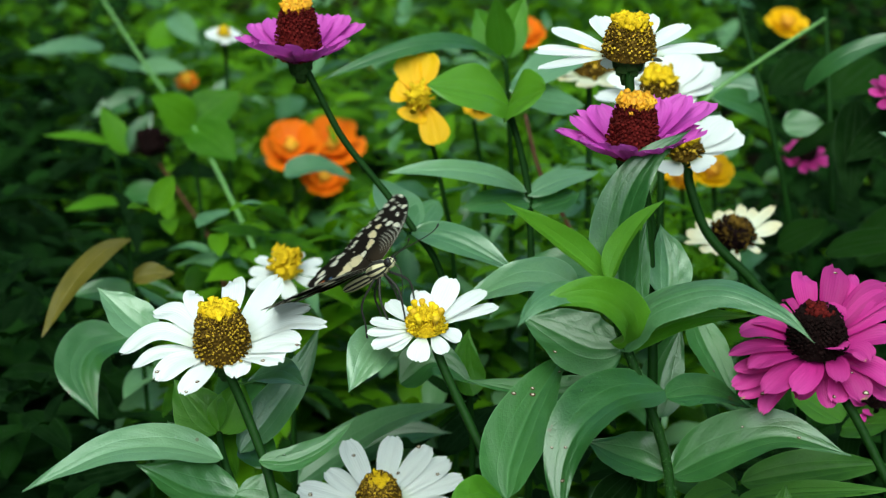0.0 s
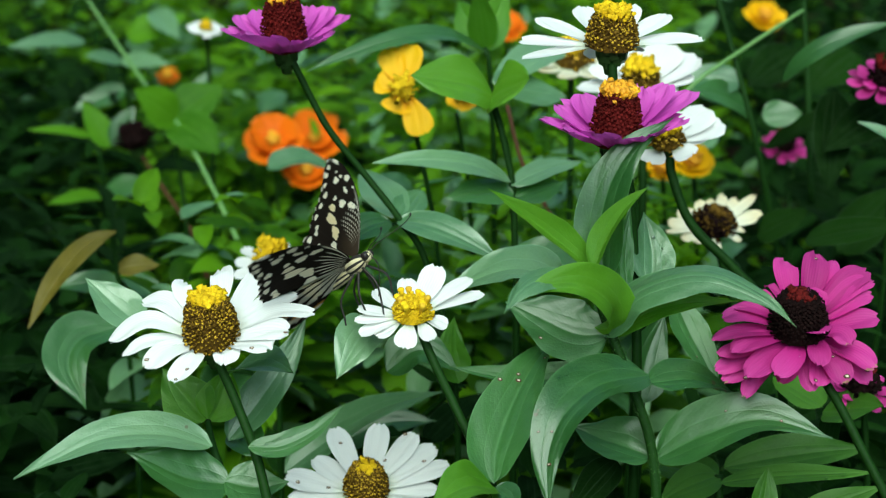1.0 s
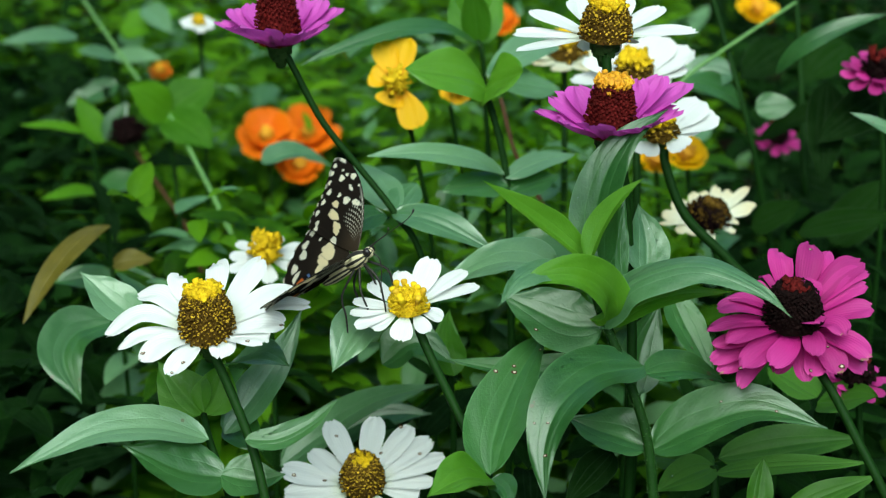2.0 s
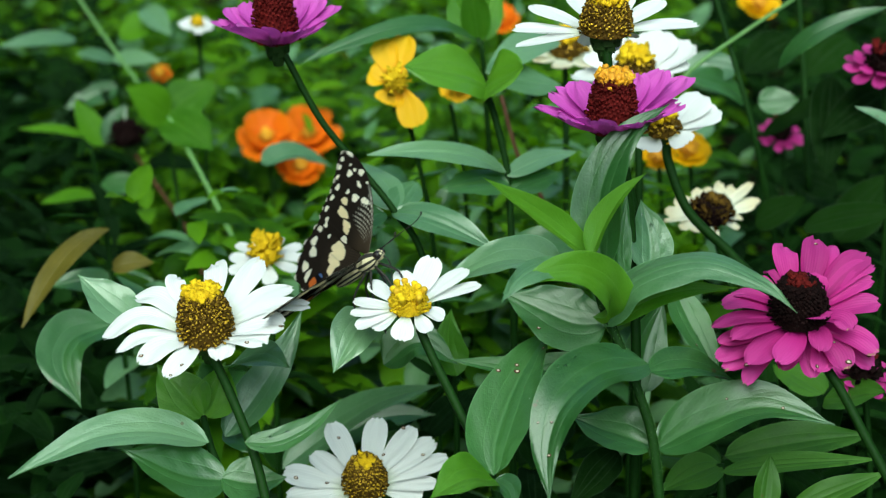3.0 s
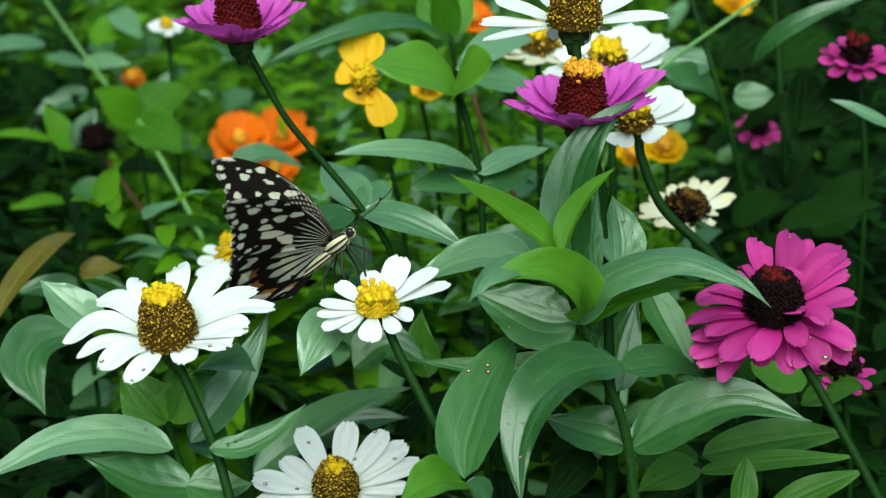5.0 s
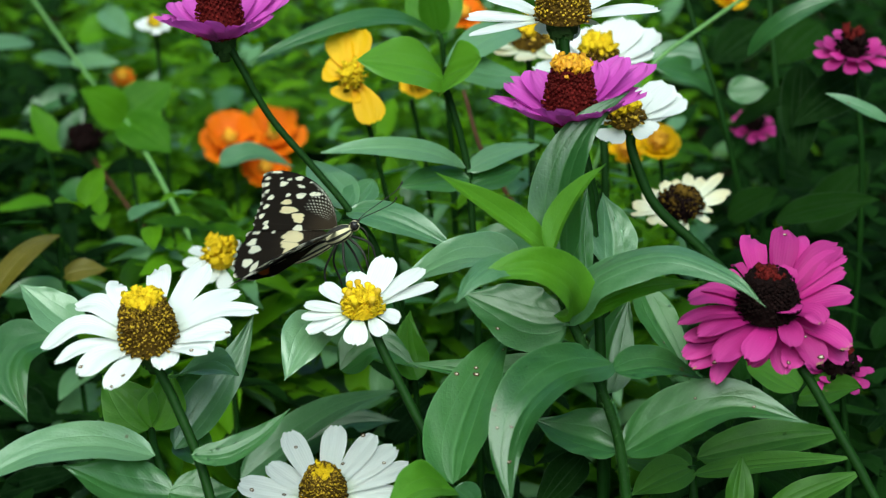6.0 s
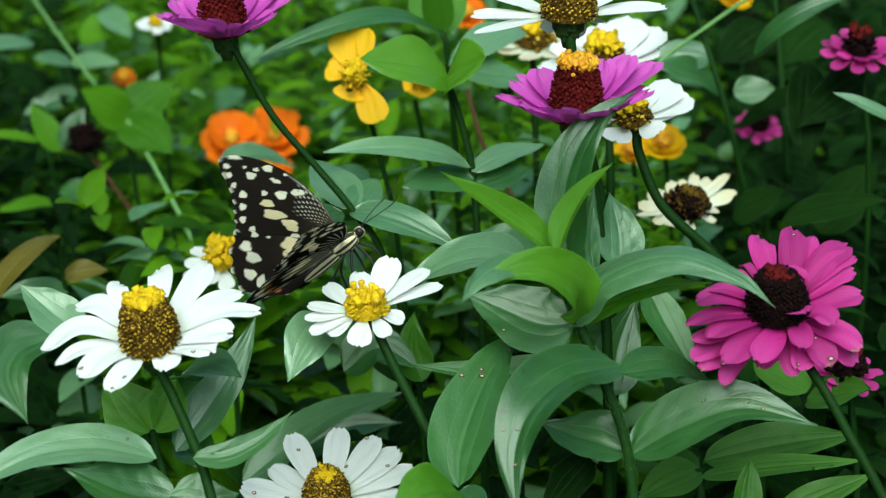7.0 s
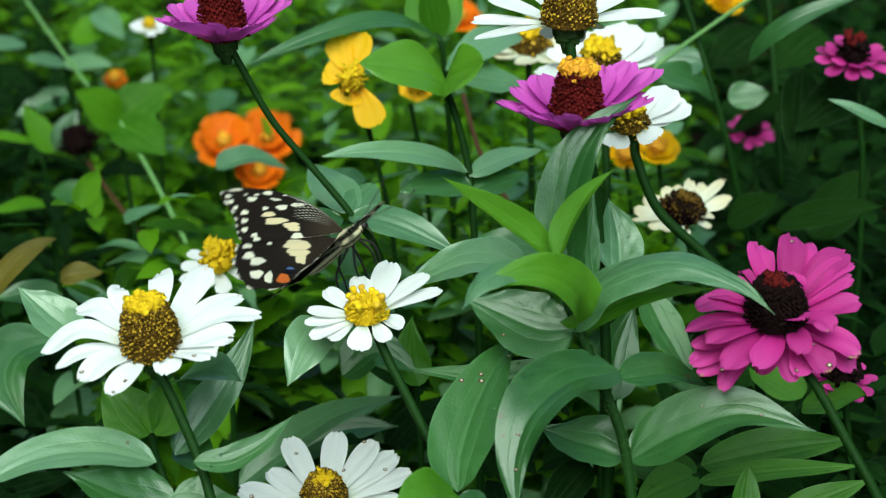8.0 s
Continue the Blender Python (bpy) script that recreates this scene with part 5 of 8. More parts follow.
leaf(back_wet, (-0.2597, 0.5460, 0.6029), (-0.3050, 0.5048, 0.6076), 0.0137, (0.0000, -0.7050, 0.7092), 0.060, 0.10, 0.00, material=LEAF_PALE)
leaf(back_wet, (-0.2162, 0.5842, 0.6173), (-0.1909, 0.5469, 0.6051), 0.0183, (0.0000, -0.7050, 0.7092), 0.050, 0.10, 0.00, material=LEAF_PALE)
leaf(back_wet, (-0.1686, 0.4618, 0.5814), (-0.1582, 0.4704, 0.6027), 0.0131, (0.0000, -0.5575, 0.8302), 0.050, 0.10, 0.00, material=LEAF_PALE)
leaf(back_wet, (-0.2270, 0.5234, 0.5737), (-0.2631, 0.5077, 0.5616), 0.0202, (0.0000, -0.5575, 0.8302), 0.050, 0.10, 0.00, material=LEAF)
leaf(back_wet, (-0.2351, 0.5763, 0.5978), (-0.1910, 0.5826, 0.6134), 0.0252, (0.0000, -0.6347, 0.7727), 0.050, 0.10, 0.00, material=LEAF_MID)

# yellow cosmos
yellow_cosmos = plant("cosmos", (-0.0063, 0.1265, 0.0000), "yellow-orange cosmos with rounded petals", "flower", "orange flowers")
stem(yellow_cosmos, [(-0.0063, 0.1265, 0.0000), (-0.0033, 0.1278, 0.2340), (0.0020, 0.1307, 0.4153), (0.0038, 0.1344, 0.5474), (0.0000, 0.1369, 0.6110), (-0.0037, 0.1379, 0.6340), (-0.0103, 0.1394, 0.6642), (-0.0147, 0.1405, 0.6803)], 0.0016, 0.0014)
flower_head(yellow_cosmos, (-0.0161, 0.1376, 0.6865), (-0.1000, -0.8000, 0.6000), [(112, 0.0186, 8, 0.00, 1.00), (81, 0.0187, 8, 0.00, 1.00), (158, 0.0107, 5, 0.00, 1.00), (247, 0.0081, 0, -0.10, 1.20), (294, 0.0196, 0, -0.10, 1.10)], YELLOW, (0.0045, 0.0040), YELLOW_DISK, split=0.2, florets=40, width=0.0125, floret=0.002, notch=0.02)
yellow_bit = plant("cosmos", (0.0160, 0.1925, 0.0000), "yellow cosmos mostly hidden behind a leaf", "flower", "orange flowers")
stem(yellow_bit, [(0.0160, 0.1925, 0.0000), (0.0178, 0.1959, 0.2322), (0.0207, 0.2032, 0.4120), (0.0205, 0.2099, 0.5432), (0.0167, 0.2119, 0.6065), (0.0135, 0.2116, 0.6294), (0.0090, 0.2107, 0.6540)], 0.0016, 0.0014)
flower_head(yellow_bit, (0.0121, 0.2091, 0.6634), (0.0000, -0.7000, 0.7000), [(359, 0.0049, 1, -0.01, 0.98), (58, 0.0051, 2, -0.02, 0.95), (122, 0.0054, -5, 0.00, 0.94), (184, 0.0058, -0, 0.04, 0.92), (240, 0.0049, -1, -0.05, 0.93), (301, 0.0051, -6, -0.03, 0.97)], YELLOW, (0.0040, 0.0040), YELLOW_DISK, split=0.2, florets=30, width=0.011, floret=0.002, fine=False)

# orange flowers farther back
orange_0 = plant("cosmos", (-0.1213, 0.5009, 0.0000), "orange cosmos in bloom amid the foliage", "flower", "orange flowers")
stem(orange_0, [(-0.1213, 0.5009, 0.0000), (-0.1200, 0.4981, 0.1834), (-0.1175, 0.4931, 0.3255), (-0.1157, 0.4913, 0.4291), (-0.1159, 0.4944, 0.4788), (-0.1166, 0.4977, 0.4967), (-0.1186, 0.5059, 0.5304), (-0.1191, 0.5002, 0.5429)], 0.0016, 0.0014)
flower_head(orange_0, (-0.1191, 0.5002, 0.5429), (0.0500, -0.5500, 0.8000), [(356, 0.0186, 7, 0.13, 0.98), (60, 0.0185, 8, 0.15, 1.07), (123, 0.0189, 14, 0.14, 0.93), (182, 0.0186, 3, 0.08, 0.93), (244, 0.0219, 6, 0.08, 0.92), (294, 0.0215, 9, 0.05, 1.00), (29, 0.0176, 38, 0.11, 1.01), (96, 0.0181, 33, 0.07, 1.06), (144, 0.0160, 29, 0.08, 0.91), (207, 0.0174, 41, 0.14, 1.01), (272, 0.0160, 30, 0.09, 1.05), (324, 0.0149, 39, 0.08, 1.04)], ORANGE, (0.0035, 0.0030), AMBER_DISK, split=0.3, florets=30, width=0.0199, floret=0.002, fine=False, notch=0.03)
orange_1 = plant("cosmos", (-0.0934, 0.5298, 0.0000), "orange cosmos in bloom amid the foliage", "flower", "orange flowers")
stem(orange_1, [(-0.0934, 0.5298, 0.0000), (-0.0921, 0.5270, 0.1803), (-0.0896, 0.5221, 0.3201), (-0.0878, 0.5202, 0.4219), (-0.0881, 0.5234, 0.4708), (-0.0888, 0.5267, 0.4883), (-0.0909, 0.5353, 0.5229), (-0.0918, 0.5296, 0.5356)], 0.0016, 0.0014)
flower_head(orange_1, (-0.0918, 0.5296, 0.5356), (0.0500, -0.5500, 0.8000), [(355, 0.0216, 5, 0.10, 0.90), (66, 0.0223, 1, 0.15, 0.93), (117, 0.0210, 14, 0.14, 0.90), (180, 0.0208, 8, 0.13, 0.93), (244, 0.0186, 3, 0.05, 0.96), (302, 0.0205, 12, 0.07, 1.05), (33, 0.0159, 33, 0.16, 1.02), (96, 0.0174, 40, 0.09, 0.99), (149, 0.0181, 30, 0.16, 0.98), (209, 0.0163, 33, 0.10, 0.91), (264, 0.0172, 37, 0.04, 0.96), (326, 0.0150, 35, 0.09, 0.91)], ORANGE, (0.0035, 0.0030), AMBER_DISK, split=0.3, florets=30, width=0.0199, floret=0.002, fine=False, notch=0.03)
orange_2 = plant("cosmos", (-0.0984, 0.5115, 0.0000), "orange cosmos in bloom amid the foliage", "flower", "orange flowers")
stem(orange_2, [(-0.0984, 0.5115, 0.0000), (-0.0972, 0.5088, 0.1735), (-0.0947, 0.5041, 0.3079), (-0.0929, 0.5023, 0.4059), (-0.0931, 0.5053, 0.4529), (-0.0938, 0.5084, 0.4698), (-0.0959, 0.5169, 0.5042), (-0.0967, 0.5113, 0.5170)], 0.0016, 0.0014)
flower_head(orange_2, (-0.0967, 0.5113, 0.5170), (0.0500, -0.5500, 0.8000), [(4, 0.0148, 13, 0.16, 1.09), (59, 0.0160, 12, 0.12, 1.04), (113, 0.0150, 2, 0.14, 0.97), (183, 0.0149, 6, 0.04, 0.97), (246, 0.0148, 5, 0.15, 0.91), (294, 0.0161, 13, 0.04, 1.05), (34, 0.0115, 37, 0.10, 1.00), (96, 0.0113, 31, 0.13, 0.96), (147, 0.0130, 41, 0.07, 0.99), (207, 0.0122, 36, 0.13, 0.91), (273, 0.0127, 30, 0.05, 0.95), (325, 0.0136, 38, 0.07, 1.01)], ORANGE, (0.0035, 0.0030), AMBER_DISK, split=0.3, florets=30, width=0.0152, floret=0.002, fine=False, notch=0.03)
orange_3 = plant("cosmos", (0.2456, 0.5855, 0.0000), "yellow-orange cosmos amid the foliage", "flower", "orange flowers")
stem(orange_3, [(0.2456, 0.5855, 0.0000), (0.2473, 0.5822, 0.2114), (0.2502, 0.5766, 0.3752), (0.2517, 0.5746, 0.4946), (0.2504, 0.5784, 0.5518), (0.2488, 0.5822, 0.5724), (0.2452, 0.5909, 0.6071), (0.2414, 0.5850, 0.6192)], 0.0016, 0.0014)
flower_head(orange_3, (0.2414, 0.5850, 0.6192), (0.0500, -0.5500, 0.8000), [(0, 0.0135, 13, 0.04, 0.96), (66, 0.0128, 5, 0.10, 0.94), (124, 0.0123, 9, 0.04, 1.03), (176, 0.0139, 6, 0.13, 1.05), (245, 0.0117, 5, 0.10, 1.03), (297, 0.0133, 10, 0.06, 0.96), (35, 0.0093, 38, 0.05, 1.05), (93, 0.0100, 42, 0.09, 0.94), (148, 0.0106, 33, 0.05, 0.96), (217, 0.0098, 34, 0.13, 1.09), (265, 0.0096, 30, 0.07, 1.10), (326, 0.0094, 35, 0.09, 1.05)], YELLOW, (0.0035, 0.0030), AMBER_DISK, split=0.3, florets=30, width=0.0123, floret=0.002, fine=False, notch=0.03)
orange_4 = plant("cosmos", (0.1435, 0.2637, 0.0000), "yellow-orange cosmos amid the foliage", "flower", "orange flowers")
stem(orange_4, [(0.1435, 0.2637, 0.0000), (0.1450, 0.2609, 0.2127), (0.1477, 0.2560, 0.3774), (0.1489, 0.2541, 0.4975), (0.1474, 0.2570, 0.5553), (0.1458, 0.2602, 0.5762), (0.1431, 0.2655, 0.6027), (0.1402, 0.2590, 0.6132)], 0.0016, 0.0014)
flower_head(orange_4, (0.1402, 0.2590, 0.6132), (0.0500, -0.5500, 0.8000), [(5, 0.0101, 2, 0.08, 0.96), (60, 0.0104, 5, 0.05, 0.95), (126, 0.0103, 11, 0.14, 1.06), (176, 0.0100, 2, 0.04, 0.94), (247, 0.0105, 12, 0.10, 1.00), (306, 0.0099, 8, 0.06, 1.01), (27, 0.0087, 37, 0.08, 1.02), (92, 0.0085, 34, 0.09, 0.98), (144, 0.0078, 29, 0.12, 0.91), (210, 0.0080, 28, 0.12, 0.99), (277, 0.0083, 31, 0.12, 0.97), (334, 0.0091, 34, 0.07, 0.90)], YELLOW, (0.0035, 0.0030), AMBER_DISK, split=0.3, florets=30, width=0.0104, floret=0.002, fine=False, notch=0.03)
orange_5 = plant("cosmos", (0.0459, 0.5331, 0.0000), "orange cosmos in bloom amid the foliage", "flower", "orange flowers")
stem(orange_5, [(0.0459, 0.5331, 0.0000), (0.0474, 0.5299, 0.2127), (0.0501, 0.5243, 0.3776), (0.0518, 0.5223, 0.4977), (0.0509, 0.5260, 0.5554), (0.0497, 0.5298, 0.5761), (0.0471, 0.5379, 0.6095), (0.0451, 0.5318, 0.6212)], 0.0016, 0.0014)
flower_head(orange_5, (0.0451, 0.5318, 0.6212), (0.0500, -0.5500, 0.8000), [(356, 0.0128, 9, 0.05, 0.97), (56, 0.0132, 3, 0.05, 1.09), (121, 0.0116, 11, 0.06, 0.95), (177, 0.0133, 7, 0.07, 0.99), (235, 0.0138, 9, 0.10, 0.96), (294, 0.0134, 9, 0.13, 1.06), (24, 0.0105, 29, 0.12, 0.99), (90, 0.0105, 38, 0.07, 0.90), (154, 0.0108, 30, 0.11, 0.97), (206, 0.0096, 32, 0.16, 0.94), (268, 0.0092, 37, 0.07, 1.05), (331, 0.0100, 38, 0.16, 1.06)], ORANGE, (0.0035, 0.0030), AMBER_DISK, split=0.3, florets=30, width=0.0123, floret=0.002, fine=False, notch=0.03)
orange_6 = plant("cosmos", (-0.2346, 0.7088, 0.0000), "orange cosmos in bloom amid the foliage", "flower", "orange flowers")
stem(orange_6, [(-0.2346, 0.7088, 0.0000), (-0.2333, 0.7059, 0.1765), (-0.2306, 0.7008, 0.3133), (-0.2284, 0.6990, 0.4130), (-0.2284, 0.7024, 0.4607), (-0.2289, 0.7058, 0.4779), (-0.2310, 0.7163, 0.5172), (-0.2311, 0.7111, 0.5310)], 0.0016, 0.0014)
flower_head(orange_6, (-0.2311, 0.7111, 0.5310), (0.0500, -0.5500, 0.8000), [(357, 0.0069, 4, 0.05, 1.06), (62, 0.0071, 9, 0.04, 0.97), (126, 0.0062, 13, 0.15, 0.91), (182, 0.0069, 9, 0.10, 0.96), (237, 0.0069, 7, 0.13, 0.98), (295, 0.0064, 2, 0.13, 0.96), (26, 0.0059, 36, 0.05, 1.01), (85, 0.0057, 30, 0.09, 1.08), (154, 0.0050, 41, 0.12, 1.04), (213, 0.0059, 30, 0.13, 1.07), (275, 0.0050, 33, 0.09, 1.00), (330, 0.0051, 42, 0.05, 1.02)], ORANGE, (0.0035, 0.0030), AMBER_DISK, split=0.3, florets=30, width=0.0066, floret=0.002, fine=False, notch=0.03)
orange_7 = plant("cosmos", (0.1303, 0.2901, 0.0000), "yellow-orange cosmos amid the foliage", "flower", "orange flowers")
stem(orange_7, [(0.1303, 0.2901, 0.0000), (0.1318, 0.2874, 0.2073), (0.1344, 0.2825, 0.3680), (0.1357, 0.2805, 0.4851), (0.1344, 0.2835, 0.5414), (0.1329, 0.2867, 0.5617), (0.1302, 0.2924, 0.5891), (0.1274, 0.2859, 0.5999)], 0.0016, 0.0014)
flower_head(orange_7, (0.1274, 0.2859, 0.5999), (0.0500, -0.5500, 0.8000), [(2, 0.0078, 13, 0.06, 1.07), (64, 0.0081, 15, 0.07, 0.91), (122, 0.0084, 11, 0.04, 0.92), (177, 0.0081, 13, 0.06, 1.03), (243, 0.0076, 12, 0.14, 0.94), (306, 0.0078, 10, 0.07, 1.06), (27, 0.0060, 32, 0.14, 1.01), (86, 0.0065, 37, 0.10, 1.01), (143, 0.0065, 35, 0.05, 0.90), (207, 0.0069, 31, 0.05, 0.90), (268, 0.0067, 31, 0.15, 1.10), (323, 0.0066, 38, 0.10, 0.95)], YELLOW, (0.0035, 0.0030), AMBER_DISK, split=0.3, florets=30, width=0.0076, floret=0.002, fine=False, notch=0.03)

# pink zinnias in the shade and others far back
far_0 = plant("zinnia", (0.2291, 0.4077, 0.0000), "small pink zinnia in the shade of the leaves", "flower", "pink zinnias")
stem(far_0, [(0.2291, 0.4077, 0.0000), (0.2306, 0.4049, 0.1967), (0.2333, 0.3999, 0.3492), (0.2346, 0.3980, 0.4603), (0.2332, 0.4011, 0.5136), (0.2316, 0.4044, 0.5328), (0.2283, 0.4115, 0.5636), (0.2246, 0.4046, 0.5732)], 0.0018, 0.0016)
flower_head(far_0, (0.2246, 0.4054, 0.5752), (0.0000, -0.4000, 1.0000), [(354, 0.0103, 3, -0.06, 0.94), (30, 0.0103, 2, -0.02, 1.02), (66, 0.0116, -5, -0.04, 1.00), (113, 0.0113, 7, 0.03, 0.98), (143, 0.0112, -3, 0.04, 1.08), (184, 0.0108, -5, -0.02, 0.96), (214, 0.0107, 1, -0.03, 1.06), (255, 0.0115, -3, 0.01, 1.03), (286, 0.0106, 4, 0.01, 1.08), (324, 0.0115, 5, 0.03, 1.08), (23, 0.0080, 19, 0.04, 0.93), (59, 0.0076, 23, 0.05, 0.97), (104, 0.0086, 24, -0.03, 1.06), (140, 0.0085, 21, 0.04, 1.04), (175, 0.0076, 27, -0.02, 0.98), (214, 0.0083, 26, 0.05, 0.94), (265, 0.0076, 20, -0.01, 1.01), (300, 0.0081, 22, 0.05, 0.95), (336, 0.0086, 19, 0.02, 1.08)], PINK, (0.0060, 0.0080), DARK_DISK, split=0.8, florets=50, width=0.0055, floret=0.0026, fine=False)
far_1 = plant("zinnia", (0.2236, 0.1860, 0.0000), "small pink zinnia in the shade of the leaves", "flower", "pink zinnias")
stem(far_1, [(0.2236, 0.1860, 0.0000), (0.2255, 0.1832, 0.2400), (0.2287, 0.1783, 0.4259), (0.2298, 0.1763, 0.5614), (0.2273, 0.1792, 0.6267), (0.2249, 0.1822, 0.6502), (0.2218, 0.1863, 0.6736), (0.2178, 0.1786, 0.6812)], 0.0018, 0.0016)
flower_head(far_1, (0.2178, 0.1792, 0.6827), (0.0000, -0.3000, 1.0000), [(356, 0.0132, -1, 0.04, 0.93), (34, 0.0126, 3, -0.03, 1.06), (65, 0.0134, 4, 0.03, 0.94), (101, 0.0140, 6, 0.02, 0.96), (148, 0.0137, -2, 0.01, 0.99), (181, 0.0138, -5, 0.05, 1.10), (218, 0.0140, -7, -0.04, 1.07), (255, 0.0133, -5, -0.00, 1.00), (285, 0.0120, -1, -0.05, 0.91), (327, 0.0142, -5, -0.04, 0.99), (16, 0.0105, 24, -0.01, 1.10), (63, 0.0094, 17, 0.00, 0.96), (106, 0.0091, 19, -0.03, 1.05), (145, 0.0104, 17, 0.04, 0.90), (178, 0.0108, 28, -0.06, 1.03), (215, 0.0101, 18, -0.04, 1.00), (261, 0.0099, 22, -0.02, 1.08), (297, 0.0107, 24, 0.02, 0.91), (342, 0.0109, 22, 0.05, 0.99)], PINK, (0.0060, 0.0080), DARK_DISK, split=0.8, florets=50, width=0.0067, floret=0.0026, fine=False)
far_2 = plant("zinnia", (0.1788, 0.0137, 0.0000), "small pink zinnia in the shade of the leaves", "flower", "pink zinnias")
stem(far_2, [(0.1788, 0.0137, 0.0000), (0.1805, 0.0115, 0.2108), (0.1833, 0.0077, 0.3740), (0.1841, 0.0060, 0.4931), (0.1819, 0.0079, 0.5505), (0.1798, 0.0101, 0.5713), (0.1770, 0.0131, 0.5919), (0.1732, 0.0057, 0.6004)], 0.0018, 0.0016)
flower_head(far_2, (0.1732, 0.0062, 0.6017), (0.0000, -0.3000, 1.0000), [(0, 0.0096, 4, -0.03, 0.94), (39, 0.0082, -2, 0.01, 0.98), (65, 0.0095, 5, -0.02, 1.02), (115, 0.0094, -6, -0.02, 0.96), (149, 0.0090, -5, -0.06, 1.09), (175, 0.0087, -2, 0.04, 0.99), (221, 0.0092, -5, 0.01, 0.93), (246, 0.0094, -0, -0.04, 1.01), (289, 0.0093, 2, 0.01, 0.94), (320, 0.0088, -1, -0.00, 1.09), (26, 0.0066, 26, 0.04, 0.95), (54, 0.0066, 27, -0.04, 0.95), (106, 0.0061, 28, -0.03, 1.02), (146, 0.0063, 21, 0.06, 0.95), (176, 0.0069, 27, -0.01, 0.92), (222, 0.0061, 16, -0.02, 1.08), (264, 0.0065, 16, -0.04, 1.01), (300, 0.0066, 17, 0.03, 1.02), (344, 0.0066, 16, 0.01, 0.99)], PINK, (0.0060, 0.0080), DARK_DISK, split=0.8, florets=50, width=0.0045, floret=0.0026, fine=False)
far_3 = plant("zinnia", (-0.1567, 0.4350, 0.0000), "white zinnia with a yellow disk behind other flowers", "flower", "white zinnias")
stem(far_3, [(-0.1567, 0.4350, 0.0000), (-0.1554, 0.4318, 0.2214), (-0.1530, 0.4263, 0.3930), (-0.1513, 0.4243, 0.5181), (-0.1515, 0.4278, 0.5782), (-0.1522, 0.4316, 0.5999), (-0.1537, 0.4385, 0.6304), (-0.1536, 0.4313, 0.6393)], 0.0018, 0.0016)
flower_head(far_3, (-0.1536, 0.4321, 0.6414), (0.1000, -0.2000, 1.0000), [(6, 0.0092, 7, -0.03, 0.97), (39, 0.0097, -3, -0.04, 0.98), (69, 0.0086, 3, 0.05, 1.01), (104, 0.0091, 1, 0.01, 1.08), (149, 0.0085, 2, 0.02, 1.09), (186, 0.0096, 2, 0.01, 0.95), (216, 0.0094, 5, 0.00, 1.05), (252, 0.0095, 2, 0.04, 0.95), (287, 0.0090, -5, -0.05, 0.98), (325, 0.0096, -1, 0.03, 1.10)], WHITE, (0.0030, 0.0030), YELLOW_DISK, split=0.2, florets=50, width=0.0075, floret=0.0012, fine=False)
far_4 = plant("zinnia", (-0.0774, 0.1046, 0.0000), "white zinnia with a yellow disk behind other flowers", "flower", "white zinnias")
stem(far_4, [(-0.0774, 0.1046, 0.0000), (-0.0764, 0.1022, 0.2150), (-0.0745, 0.0979, 0.3815), (-0.0732, 0.0960, 0.5029), (-0.0736, 0.0985, 0.5615), (-0.0743, 0.1011, 0.5828), (-0.0753, 0.1048, 0.6054), (-0.0753, 0.0974, 0.6137)], 0.0018, 0.0016)
flower_head(far_4, (-0.0753, 0.0980, 0.6152), (0.0000, -0.3000, 1.0000), [(5, 0.0135, -3, -0.04, 0.98), (31, 0.0137, -1, 0.01, 0.97), (71, 0.0122, -1, 0.01, 0.93), (108, 0.0128, 3, -0.02, 1.07), (144, 0.0133, -2, 0.06, 1.00), (181, 0.0120, 3, -0.01, 0.99), (213, 0.0143, 2, -0.01, 0.96), (252, 0.0134, 3, 0.04, 1.06), (282, 0.0136, -3, 0.00, 1.09), (329, 0.0127, 0, -0.05, 1.03)], WHITE, (0.0060, 0.0080), YELLOW_DISK, split=0.2, florets=50, width=0.0067, floret=0.0026, fine=False)
dark_head = plant("zinnia", (-0.1971, 0.3828, 0.0000), "withered black seed head on a reddish stem", "flower", "fading zinnias")
stem(dark_head, [(-0.1971, 0.3828, 0.0000), (-0.1867, 0.3852, 0.1902), (-0.1666, 0.3908, 0.3387), (-0.1534, 0.3971, 0.4458), (-0.1569, 0.4004, 0.4953), (-0.1638, 0.4015, 0.5121), (-0.1825, 0.4032, 0.5431), (-0.1953, 0.4017, 0.5661)], 0.0016, 0.0014, STEM_RED)
flower_head(dark_head, (-0.1971, 0.4033, 0.5702), (-0.2000, 0.0000, 1.0000), [(357, 0.0096, 44, 0.16, 0.94), (25, 0.0096, 34, 0.05, 1.01), (54, 0.0086, 42, 0.09, 0.91), (86, 0.0087, 34, 0.08, 1.09), (117, 0.0084, 39, 0.14, 1.00), (147, 0.0085, 47, 0.06, 0.95), (183, 0.0086, 39, 0.12, 0.92), (206, 0.0089, 34, 0.05, 0.92), (238, 0.0096, 45, 0.13, 0.99), (275, 0.0084, 34, 0.06, 1.00), (297, 0.0085, 33, 0.11, 1.04), (329, 0.0082, 36, 0.13, 0.97)], FLORET_DARK, (0.0095, 0.0130), [FLORET_DARK] * 3, split=0.9, florets=70, width=0.005, floret=0.003, fine=False)

